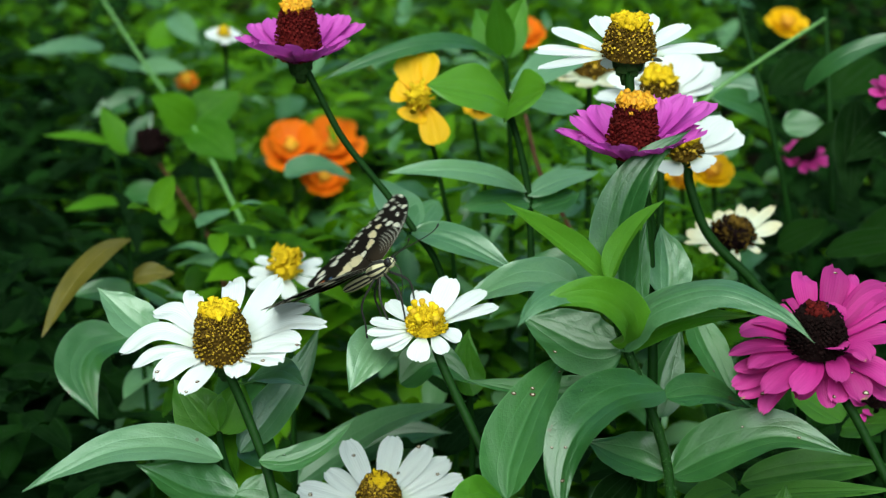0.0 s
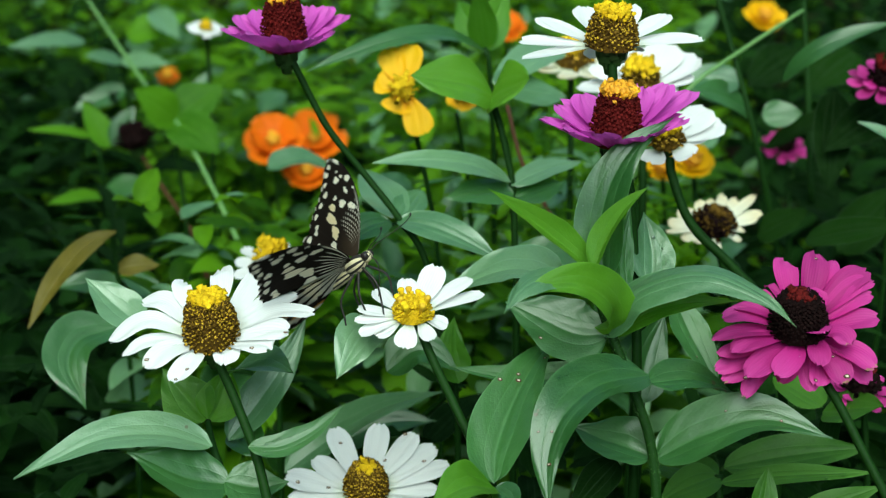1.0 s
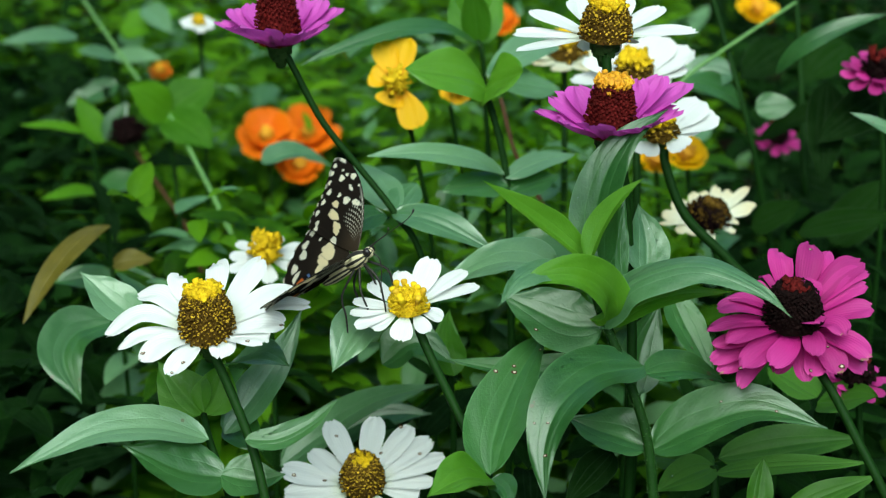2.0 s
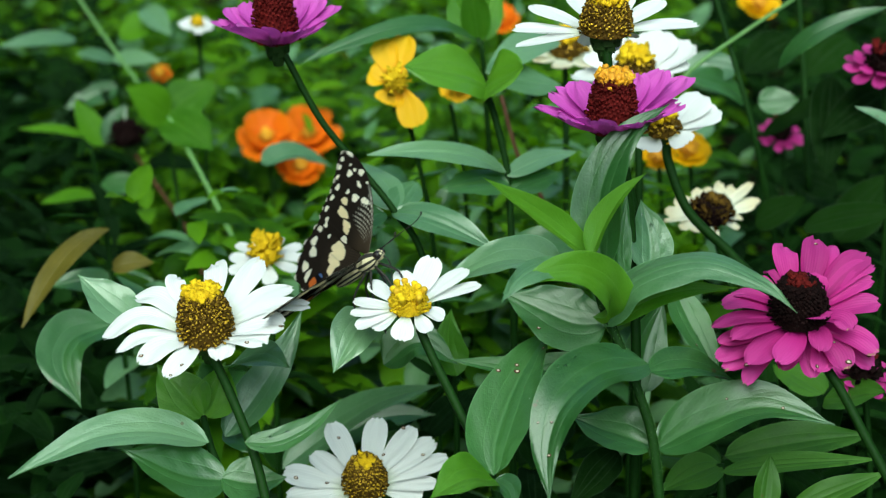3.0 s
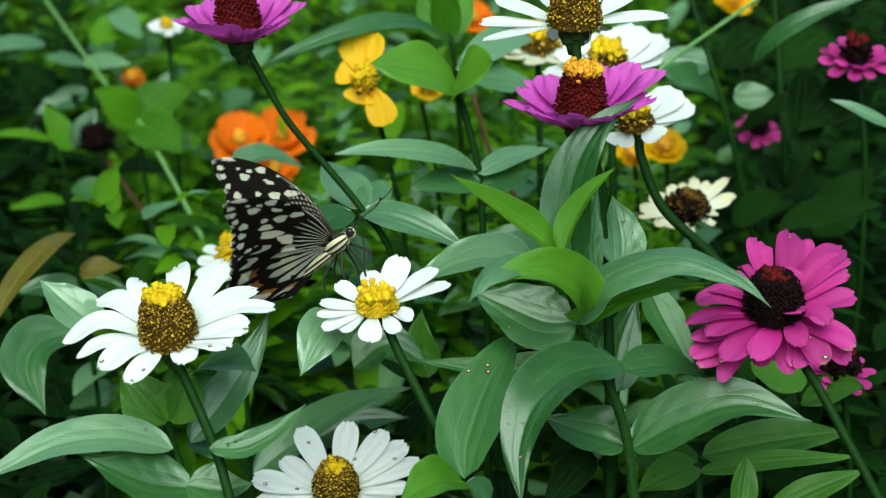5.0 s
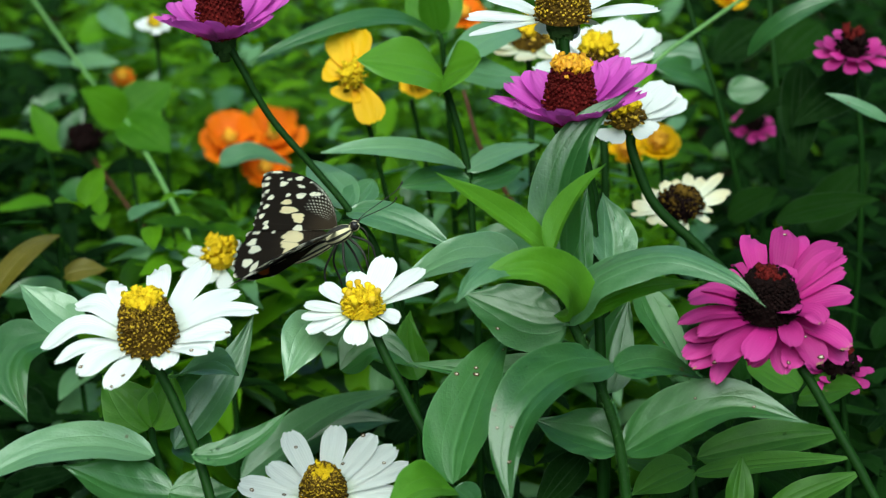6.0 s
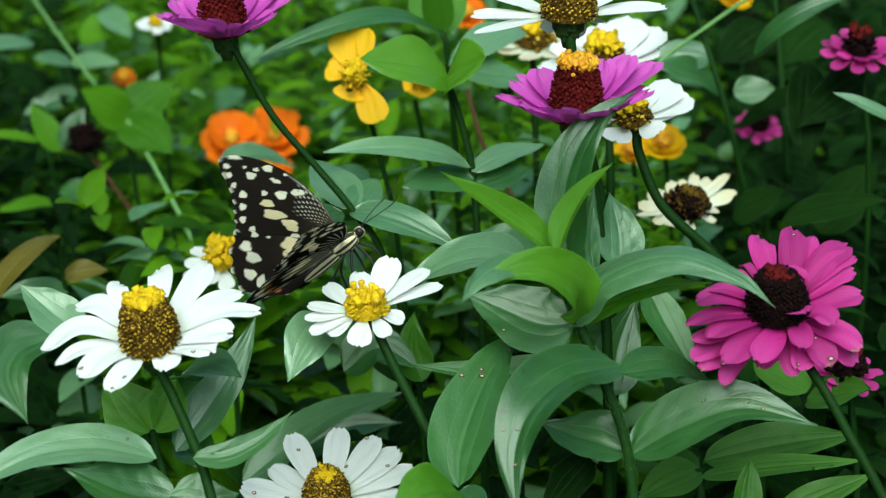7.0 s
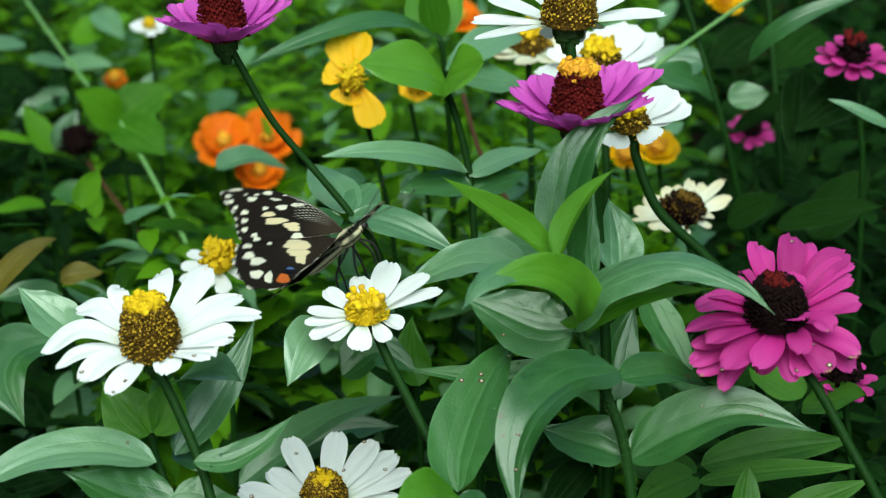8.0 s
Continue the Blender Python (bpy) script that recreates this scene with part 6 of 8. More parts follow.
# long pale flower stalks
pale_stalk = plant("grass_stalk", (-0.1107, 0.2636, 0.0000), "long pale green bare stalk leaning through the foliage", "plant", "pale stalks")
stem(pale_stalk, [(-0.1107, 0.2636, 0.0000), (-0.1068, 0.2552, 0.2121), (-0.1005, 0.2415, 0.3825), (-0.1001, 0.2401, 0.5007), (-0.1075, 0.2551, 0.5461), (-0.1139, 0.2684, 0.5566), (-0.1393, 0.3208, 0.5793), (-0.1630, 0.3615, 0.6001), (-0.1909, 0.4177, 0.6058), (-0.2243, 0.4784, 0.6223), (-0.2571, 0.5394, 0.6399)], 0.0018, 0.0014, STEM_PALE)
pale_stalk_b = plant("grass_stalk", (0.1159, 0.2116, 0.0000), "thin pale stalk leaning over the foliage", "plant", "pale stalks")
stem(pale_stalk_b, [(0.1159, 0.2116, 0.0000), (0.1076, 0.2062, 0.2458), (0.0938, 0.1964, 0.4393), (0.0910, 0.1916, 0.5774), (0.1039, 0.1959, 0.6380), (0.1158, 0.2011, 0.6568), (0.1301, 0.2075, 0.6727), (0.1598, 0.2341, 0.6850), (0.1937, 0.2612, 0.6988)], 0.0014, 0.0011, STEM_PALE)
red_stalk = plant("grass_stalk", (0.0474, 0.1754, 0.0000), "thin reddish bare stalk in the foliage", "plant", "pale stalks")
stem(red_stalk, [(0.0474, 0.1754, 0.0000), (0.0549, 0.1792, 0.2235), (0.0683, 0.1877, 0.3977), (0.0742, 0.1963, 0.5236), (0.0669, 0.2000, 0.5822), (0.0588, 0.2006, 0.6023), (0.0436, 0.2010, 0.6299), (0.0350, 0.2123, 0.6580)], 0.0016, 0.0013, STEM_RED)


# ---- undergrowth ----
def leaf_prototypes(count):
    """A few leaves of unit length along y, facing up, to be turned and sized."""
    rng = random.Random(3)
    made = []
    for k in range(count):
        v, f, uv = leaf_geometry((0, 0, 0), (0, 1, 0), rng.uniform(0.3, 0.46), (0, 0, 1), rng.uniform(0.02, 0.16), rng.uniform(0.05, 0.3), rng.uniform(-0.3, 0.3), 9, 5, 0.72, rng.random())
        made.append((np.array(v), f, uv))
    return made


# blooms that stand clear of the leaves before them: place and radius
CLEARINGS = [(-0.013, 0.138, 0.686, 0.019), (-0.108, 0.498, 0.537, 0.034), (0.009, 0.208, 0.661, 0.006), (0.241, 0.584, 0.618, 0.011), (0.140, 0.259, 0.612, 0.008), (0.045, 0.532, 0.621, 0.012), (-0.231, 0.711, 0.531, 0.006), (0.127, 0.286, 0.600, 0.006), (0.213, 0.357, 0.589, 0.014), (0.217, 0.179, 0.682, 0.016), (-0.152, 0.432, 0.641, 0.011), (-0.075, 0.097, 0.613, 0.014), (-0.197, 0.403, 0.570, 0.013), (0.128, 0.115, 0.631, 0.022), (0.094, 0.131, 0.696, 0.026), (0.068, 0.230, 0.676, 0.013), (-0.137, 0.329, 0.573, 0.005), (-0.151, 0.354, 0.582, 0.005), (-0.172, 0.383, 0.599, 0.005), (-0.203, 0.442, 0.612, 0.005), (-0.236, 0.502, 0.628, 0.005), (0.151, 0.232, 0.680, 0.004), (0.174, 0.238, 0.695, 0.004), (-0.185, 0.090, 0.594, 0.008)]


def shaded_out(p):
    for x, y, z, r in CLEARINGS:
        d = np.array((p[0] - x, p[1] - y, p[2] - z))
        along = d @ (-x * 0.9, -0.92, 0.37)
        if along > -0.01 and np.linalg.norm(d - along * np.array((-x * 0.9, -0.92, 0.37))) < r + 0.012:
            return True
    return False


def undergrowth(name, seed, shoots, material, label, near, far, low, high, hollows=False, grow=1.0, slim=1.0):
    """Leafy shoots with leaf pairs at their joints, close together, as one mass."""
    rng = random.Random(seed)
    protos = [(v * (slim, 1.0, 1.0), f, uv) for v, f, uv in leaf_prototypes(14)]
    verts, faces, uvs = [], [], []
    for k in range(shoots):
        y = near + (far - near) * rng.random() ** 1.5
        x = rng.uniform(-0.32, 0.32) * (1.0 + 1.1 * (y + 0.1))
        flank = (x < -0.12 - 0.2 * max(y, 0) and y < 0.95) or x > 0.12 + 0.14 * max(y, 0)
        pit = max(0.0, noise.noise((x * 5.5, y * 4.0, 2)) + 0.08 + (0.6 if flank else 0.0))
        if flank != hollows and rng.random() < 0.85:
            continue
        top = rng.uniform(low, high) + 0.04 * noise.noise((x * 9, y * 9, 5)) - (0.02 if hollows else min(0.34 * pit, 0.15))
        lean = np.array((rng.uniform(-0.25, 0.25), rng.uniform(-0.3, 0.2), 1.0))
        joints = rng.randint(3, 5)
        spin = rng.uniform(0, math.pi)
        for j in range(joints):
            root = np.array((x, y, top)) - lean * (0.045 * j + 0.01 * rng.random())
            spin += math.pi / 2 + rng.uniform(-0.3, 0.3)
            size = grow * (0.024 + 0.012 * j) * rng.uniform(0.75, 1.25)
            for side in (0, math.pi):
                if rng.random() < 0.08:
                    continue
                ang = spin + side + rng.uniform(-0.2, 0.2)
                rise = rng.uniform(-0.25, 0.75) - 0.12 * j
                d = np.array((math.cos(ang), math.sin(ang), rise))
                d /= np.linalg.norm(d)
                up = np.array((-d[0] * 0.5 + rng.uniform(-0.3, 0.3), -d[1] * 0.5 + rng.uniform(-0.3, 0.3), 1.0))
                up -= (up @ d) * d
                up /= np.linalg.norm(up)
                if shaded_out(root + d * size * 0.5) or shaded_out(root) or shaded_out(root + d * size):
                    continue
                pv, pf, pu = protos[rng.randrange(len(protos))]
                s = len(verts)
                b = np.stack([np.cross(d, up), d, up])
                verts.extend((root + (pv * size) @ b).tolist())
                uvs.extend(pu)
                faces.extend([tuple(i + s for i in q) for q in pf])
    ob = part(name, verts, faces, material, None, "", uvs)
    return tagged(ob, label, "foliage", kind="stuff")


undergrowth("undergrowth", 7, 2400, FILLER, "dense green leaves of the flower bed behind the blooms", 0.16, 2.6, 0.53, 0.62)
# Leaves with the sky's sheen painted into their pale colour.
undergrowth("undergrowth", 8, 480, FILLER_PALE, "green leaves of the flower bed with a bluish sky sheen in their colour", 0.16, 2.2, 0.54, 0.62)
undergrowth("undergrowth", 11, 1500, FILLER, "narrow light green leaves among the flower bed", 0.16, 2.4, 0.55, 0.64, False, 0.62, 0.6)
# Both masses below stand for shaded leaves; the dark is in their colour.
undergrowth("undergrowth", 9, 420, FILLER_DARK, "low leaves near the ground between the stems, shade put into their colour", -0.12, 0.2, 0.36, 0.46)
undergrowth("undergrowth", 10, 2300, FILLER_DARK, "leaves at the sides of the flower bed, shade put into their colour", 0.0, 2.6, 0.50, 0.62, True)


# ---- butterfly ----
MM = 0.001
# cream marks, in millimetres outward and forward of the hinge, with half sizes
FORE_MARKS = [
    (40.6, 24.0, 2.9, 1.0), (43.0, 20.5, 1.35, 1.05), (41.8, 17.4, 1.25, 1.2), (39.9, 14.1, 1.15, 1.2), (36.4, 11.2, 1.7, 1.5), (36.1, 6.8, 1.5, 1.45), (35.7, 2.2, 1.35, 1.5),
    (32.0, -0.9, 1.4, 1.3), (31.0, -2.8, 1.5, 1.2), (34.2, 18.3, 2.2, 1.5), (28.5, 21.5, 2.1, 1.4), (24.9, 17.3, 1.7, 0.75), (26.6, 18.0, 1.0, 0.6), (36.7, 21.0, 0.9, 0.55), (32.6, 20.6, 1.2, 0.75), (22.2, 20.0, 1.0, 0.55), (28.9, 12.7, 1.3, 1.1), (22.9, 12.8, 2.4, 1.8), (18.2, 14.2, 1.5, 1.4), (16.1, 14.4, 1.5, 1.2),
]
FORE_DISCAL = [(27.5, 9.2, 2.5, 1.35), (24.6, 5.5, 4.2, 1.75), (19.0, 3.0, 2.9, 1.5), (17.8, 1.5, 2.3, 1.4)]
HIND_MARKS = [(30.4, -8.7, 2.1, 2.0), (26.9, -11.9, 2.8, 2.0), (26.6, -18.2, 2.4, 2.0), (22.2, -19.8, 1.5, 2.7), (31.5, -3.6, 1.8, 1.4)]
HIND_BAND = [(14.6, -3.6, 3.6, 2.6), (12.2, -4.4, 3.2, 3.0), (12.6, -8.2, 3.9, 1.9), (11.6, -11.2, 1.9, 2.3), (14.2, -7.0, 3.0, 1.4)]
DARK, CREAM_PALE, CREAM_DEEP = np.array((0.016, 0.0115, 0.009)), np.array((0.88, 0.83, 0.7)), np.array((0.8, 0.6, 0.24))


def marks(p, q, spots, grow=1.0, soft=0.13, square=2.3):
    cover = np.zeros_like(p)
    for k, (a, b, ra, rb) in enumerate(spots):
        da, db = (p - a) / (ra * grow), (q - b) / (rb * grow)
        ang = np.arctan2(db, da)
        d = (np.abs(da) ** square + np.abs(db) ** square) ** (1 / square) * (1 + 0.1 * np.sin(3 * ang + k * 1.7) + 0.06 * np.sin(5 * ang + k))
        cover = np.maximum(cover, np.clip((1 - d) / soft, 0, 1))
    return cover


def laid(colour, tint, cover):
    return colour * (1 - cover[..., None]) + np.array(tint) * cover[..., None]


def fore_colour(p, q, rho, k, under):
    c = np.zeros((*p.shape, 3)) + DARK
    if under:
        ray = np.clip((np.sin(k * 52.0) - 0.5) * 5, 0, 1) * np.clip((0.5 - 0.14 * np.abs(np.sin(k * 9.0)) - rho) * 14, 0, 1) * np.clip((rho - 0.05) * 20, 0, 1)
        c = laid(c, CREAM_PALE, ray)
        c = laid(c, CREAM_PALE, marks(p, q, FORE_MARKS, 1.05))
        c = laid(c, CREAM_PALE, marks(p, q, FORE_DISCAL, 1.08))
        c = laid(c, CREAM_PALE, marks(p, q, [(16.6, -2.2, 2.6, 1.4)], 1.1))
    else:
        dots = np.clip((np.sin(rho * 96.0) * np.sin(k * 84.0 + rho * 5) - 0.32) * 3.5, 0, 1) * np.clip((0.5 - rho) * 14, 0, 1) * np.clip((rho - 0.12) * 14, 0, 1) * np.clip((0.5 - k) * 12, 0, 1)
        c = laid(c, CREAM_PALE, dots * 0.8)
        edge = np.clip(1 - np.abs(k - 0.035) * 45, 0, 1) * np.clip((0.6 - rho) * 9, 0, 1)
        c = laid(c, CREAM_PALE, edge * 0.5)
        c = laid(c, (0.075, 0.052, 0.032), np.clip((0.42 - rho) * 4, 0, 1) * 0.6)
        c = laid(c, CREAM_PALE, marks(p, q, FORE_MARKS, 0.88))
        c = laid(c, CREAM_PALE * 0.5 + CREAM_DEEP * 0.5, marks(p, q, FORE_DISCAL))
        c = laid(c, CREAM_PALE, marks(p, q, [(16.6, -1.9, 2.1, 1.4)]))
    # veins show as faint lines on the dark ground
    vein = np.clip(1 - np.abs(np.sin(k * 25.0)) * 18, 0, 1) * np.clip((rho - 0.45) * 6, 0, 1)
    c = laid(c, (0.04, 0.03, 0.022), vein * 0.6)
    rim = np.clip((rho - 0.975) * 50, 0, 1) * np.clip((np.sin(k * 44.0) - 0.35) * 4, 0, 1)
    return laid(c, CREAM_PALE, rim * 0.8)


def hind_colour(p, q, rho, k, under):
    c = np.zeros((*p.shape, 3)) + DARK
    if under:
        vein = np.abs(np.sin(k * 18.0 + 0.4))
        c = laid(c, CREAM_PALE, np.clip((0.5 + 0.1 * vein - rho) * 26, 0, 1) * np.clip((vein - 0.42) * 9, 0, 1))
        c = laid(c, DARK, marks(p, q, [(19.0, -3.6, 2.7, 1.7), (9.6, -13.6, 1.3, 1.0), (11.0, -2.0, 3.0, 0.7)]))
        c = laid(c, (0.52, 0.24, 0.05), np.clip((0.05 - np.abs(rho - 0.735)) * 60, 0, 1) * np.clip((vein - 0.55) * 6, 0, 1) * np.clip((k - 0.3) * 5, 0, 1))
        c = laid(c, CREAM_PALE, np.clip((0.065 - np.abs(rho - 0.87 + 0.05 * vein)) * 50, 0, 1) * np.clip((vein - 0.4) * 7, 0, 1))
    else:
        speckle = np.clip((0.62 - rho) * 4, 0, 1) * (0.55 + 0.45 * np.sin(p * 3.1 + q * 2.3) * np.sin(q * 4.0 - p))
        c = laid(c, (0.06, 0.042, 0.027), speckle * 0.6)
        c = laid(c, CREAM_PALE * 0.5 + CREAM_DEEP * 0.5, marks(p, q, HIND_BAND, 1.0, square=3.0))
        c = laid(c, DARK, np.clip(1 - np.abs(q + 6.1 + 0.05 * p) * 5, 0, 1) * marks(p, q, HIND_BAND) * 0.5)
        c = laid(c, CREAM_PALE, marks(p, q, HIND_MARKS))
        c = laid(c, CREAM_PALE, marks(p, q, [(23.5, -2.9, 0.9, 0.8)]))
        c = laid(c, (0.6, 0.15, 0.03), marks(p, q, [(17.0, -20.4, 2.3, 2.3)]))
        c = laid(c, (0.006, 0.006, 0.01), marks(p, q, [(15.2, -16.8, 2.0, 2.1)]))
        c = laid(c, (0.1, 0.16, 0.36), marks(p, q, [(15.0, -15.7, 1.4, 0.6)]))
    rim = np.clip((rho - 0.965) * 50, 0, 1) * np.clip((np.cos(k * 44.0) - 0.4) * 4, 0, 1)
    return laid(c, CREAM_PALE, rim * 0.85)


def wing_material():
    m, nt, bsdf = base_material("scaled_wing")
    vc = nt.nodes.new("ShaderNodeVertexColor")
    vc.layer_name = "pigment"
    tc = nt.nodes.new("ShaderNodeTexCoord")
    grain = noise_of(nt, tc.outputs["Object"], 1800.0, 3.0)
    col = mixed(nt, maths(nt, "MULTIPLY", grain, 0.12), vc.outputs["Color"], (0.02, 0.014, 0.01))
    bump = bump_of(nt, grain, 0.3, 0.0002)
    bsdf.inputs["Roughness"].default_value = 0.75
    bsdf.inputs["Specular IOR Level"].default_value = 0.1
    thin_surface(nt, bsdf, col, col, 0.55, bump)
    return m


WING = wing_material()
BODY_PALE = rough_material("cream_hair", (0.32, 0.26, 0.14), (0.66, 0.58, 0.38), 2500.0, 0.8)
BODY_DARK = rough_material("black_hair", (0.006, 0.005, 0.005), (0.03, 0.025, 0.02), 2500.0, 0.6)
EYE = rough_material("dark_compound_eye", (0.008, 0.006, 0.006), (0.025, 0.02, 0.02), 3000.0, 0.2)


def wing(name, owner, side, fore, label):
    """side +1: left; the hinge lies at the origin, outward is y, forward is x. Two skins a hair apart."""
    n, m = 96, 100
    s, k = np.meshgrid(np.linspace(0.0, 1.0, n), np.linspace(0, 1, m), indexing="ij")
    if fore:
        lead, trail = 27.0 + 34.0 * (1 - s) ** 0.75, -7.0 - 9.0 * (1 - s) + 2.0 * np.sin(np.pi * s)
        phi = lead + (trail - lead) * k
        reach = np.interp(k, [0, 0.02, 0.05, 0.13, 0.22, 0.3, 0.48, 0.69, 0.9, 1.0], [49.5, 51.4, 51.4, 48.6, 45.8, 43.2, 40.2, 38.8, 37.4, 36.0])
        reach = reach + 0.3 * np.cos(k * 44)
    else:
        lead, trail = 14.0 + 8.0 * (1 - s), -62.0 - 14.0 * (1 - s)
        phi = lead + (trail - lead) * k
        reach = np.interp(k, [0, 0.1, 0.25, 0.45, 0.65, 0.75, 0.85, 0.93, 1.0], [28.0, 32.0, 35.0, 37.4, 38.2, 37.0, 32.5, 28.5, 24.0])
        reach = reach + 0.8 * np.cos(k * 44)
    r = s * reach
    p, q = r * np.cos(np.radians(phi)), r * np.sin(np.radians(phi))
    camber = 1.1 * np.sin(np.pi * np.clip(s, 0, 1)) * np.sin(np.pi * k) + 0.02 * np.cos(k * 44) * s * s
    verts, cols, faces = [], [], []
    paint = fore_colour if fore else hind_colour
    for skin, (dz, under) in enumerate(((0.06, False), (-0.06, True))):
        v = np.stack([q * MM, side * p * MM, (camber + dz) * MM], -1).reshape(-1, 3)
        verts.append(v)
        cols.append(paint(p, q, s, k, under).reshape(-1, 3))
        f = grid_faces(n, m, skin * n * m)
        faces += f if skin == 0 else [t[::-1] for t in f]
    ob = part(name, np.concatenate(verts), faces, WING, owner, label)
    lay = ob.data.color_attributes.new("pigment", "FLOAT_COLOR", "POINT")
    c = np.concatenate(cols)
    lay.data.foreach_set("color", np.concatenate([c, np.ones((len(c), 1))], 1).astype(np.float32).ravel())
    return ob


def striped(name, owner, line, radii, stripes, label):
    """A body piece of pale hair with dark stripes along it."""
    sides = 36
    v, f = tube_geometry(smooth_line(line, 4), np.interp(np.linspace(0, len(radii) - 1, 4 * (len(radii) - 1) + 1), range(len(radii)), radii), sides)
    fm = [1 if (i % sides) in stripes else 0 for i in range(len(f) - 2)] + [1, 1]
    return part(name, v, f, None, owner, label, None, [BODY_PALE, BODY_DARK], fm)


limbs = []


def build_butterfly():
    b = new("butterfly")
    b.empty_display_size = 0.01
    tagged(b, "black and cream swallowtail butterfly feeding on a white zinnia", "butterfly")
    stripes = {0, 1, 2, 6, 7, 10, 11, 15, 16, 20, 21, 25, 26, 29, 30, 34, 35}
    ax = [-17.8, -17, -15, -12, -8, -4, -1.5]
    striped("abdomen", b, [np.array((x * MM, 0, (-1.0 - 0.02 * x * x / 10) * MM)) for x in ax], [r * MM for r in (0.3, 1.0, 1.7, 2.2, 2.3, 2.1, 1.7)], stripes, "cream abdomen with black stripes")
    tx = [-2.5, -1.5, 0.5, 3, 5.5, 7.2, 8.0]
    striped("thorax", b, [np.array((x * MM, 0, 0.2 * MM)) for x in tx], [r * MM for r in (1.0, 2.2, 3.0, 3.2, 2.8, 2.1, 1.2)], stripes, "hairy thorax striped cream and black")
    hx = [7.4, 8.2, 9.2, 10.2, 11.0, 11.5]
    striped("head", b, [np.array((x * MM, 0, 0.6 * MM)) for x in hx], [r * MM for r in (1.0, 1.7, 2.0, 1.9, 1.3, 0.4)], {0, 1, 8, 9, 10, 17, 18, 26, 27, 28, 35}, "black and cream head")
    for side in (1, -1):
        v, f = tube_geometry([np.array((9.9 * MM, side * y * MM, 1.0 * MM)) for y in (0.7, 1.2, 1.8, 2.3, 2.5)], [r * MM for r in (1.1, 1.5, 1.5, 1.1, 0.3)], 14)
        part("eye", v, f, EYE, b, "glossy black eye")
        pts = [(10.8, 0.6, 1.6), (15.0, 2.2, 2.6), (20.0, 4.4, 3.0), (26.5, 6.8, 3.6), (29.6, 8.0, 4.6), (30.8, 8.3, 5.6)]
        line = smooth_line([np.array((x, side * y, z)) * MM for x, y, z in pts], 5)
        rad = [0.17 * MM] * (len(line) - 6) + [0.2 * MM, 0.28 * MM, 0.38 * MM, 0.42 * MM, 0.36 * MM, 0.15 * MM]
        v, f = tube_geometry(line, rad, 6)
        part("antenna", v, f, BODY_DARK, b, "thin black clubbed antenna")
    # legs and feeding tube are set upright at their joints: x ahead, z up
    for side in (1, -1):
        for hip, knee, foot in (((5.8, 1.2, -2.0), (6.5, 3.0, -3.5), (10.0, 3.6, -17.0)), ((3.2, 1.4, -2.4), (2.0, 4.0, -7.0), (7.5, 4.6, -22.0)), ((0.6, 1.4, -2.2), (-3.5, 3.5, -9.5), (-0.5, 5.5, -24.0))):
            line = smooth_line([np.array(q) * MM for q in ((0, 0, 0), (knee[0], side * knee[1], knee[2]), (0.5 * (knee[0] + foot[0]) + 0.4, side * 0.5 * (knee[1] + foot[1]), 0.5 * (knee[2] + foot[2])), (foot[0], side * foot[1], foot[2]))], 4)
            v, f = tube_geometry(line, (0.5 * MM, 0.28 * MM), 6)
            limbs.append((part("leg", v, f, BODY_DARK, b, "thin black jointed leg"), (hip[0] * MM, side * hip[1] * MM, hip[2] * MM)))
    line = smooth_line([np.array(p) * MM for p in ((0, 0, 0), (2.5, 0, -2.0), (3.4, 0, -7.0), (3.0, 0, -15.0))], 5)
    v, f = tube_geometry(line, (0.25 * MM, 0.14 * MM), 6)
    limbs.append((part("proboscis", v, f, BODY_DARK, b, "thin dark feeding tube"), (11.0 * MM, 0, -0.2 * MM)))
    up = "black upper wing with cream spots"
    low = "black lower wing with cream spots and an orange eyespot"
    return b, wing("forewing", b, 1, True, up), wing("forewing", b, -1, True, up), wing("hindwing", b, 1, False, low), wing("hindwing", b, -1, False, low)


butterfly, fore_left, fore_right, hind_left, hind_right = build_butterfly()


# ---- rain drops and blemishes ----
drop_verts, drop_faces, mark_verts, mark_faces, mark_mats = [], [], [], [], []


def rain_drop(place, normal, radius):
    """A flattened bead of water that sits on a leaf or petal."""
    ex, ey, ez = head_axes(normal)
    p, s = np.array(place), len(drop_verts)
    rings = ((0.75, -0.15), (1.0, 0.2), (0.85, 0.6), (0.45, 0.9))
    for r, h in rings:
        drop_verts.extend([tuple(p + radius * (r * math.cos(k * math.tau / 10) * ex + r * math.sin(k * math.tau / 10) * ey + h * ez)) for k in range(10)])
    drop_verts.append(tuple(p + radius * ez))
    for i in range(3):
        drop_faces.extend([(s + i * 10 + k, s + i * 10 + (k + 1) % 10, s + i * 10 + 10 + (k + 1) % 10, s + i * 10 + 10 + k) for k in range(10)])
    drop_faces.extend([(s + 30 + k, s + 30 + (k + 1) % 10, s + 40) for k in range(10)])
    drop_faces.append(tuple(s + k for k in range(9, -1, -1)))


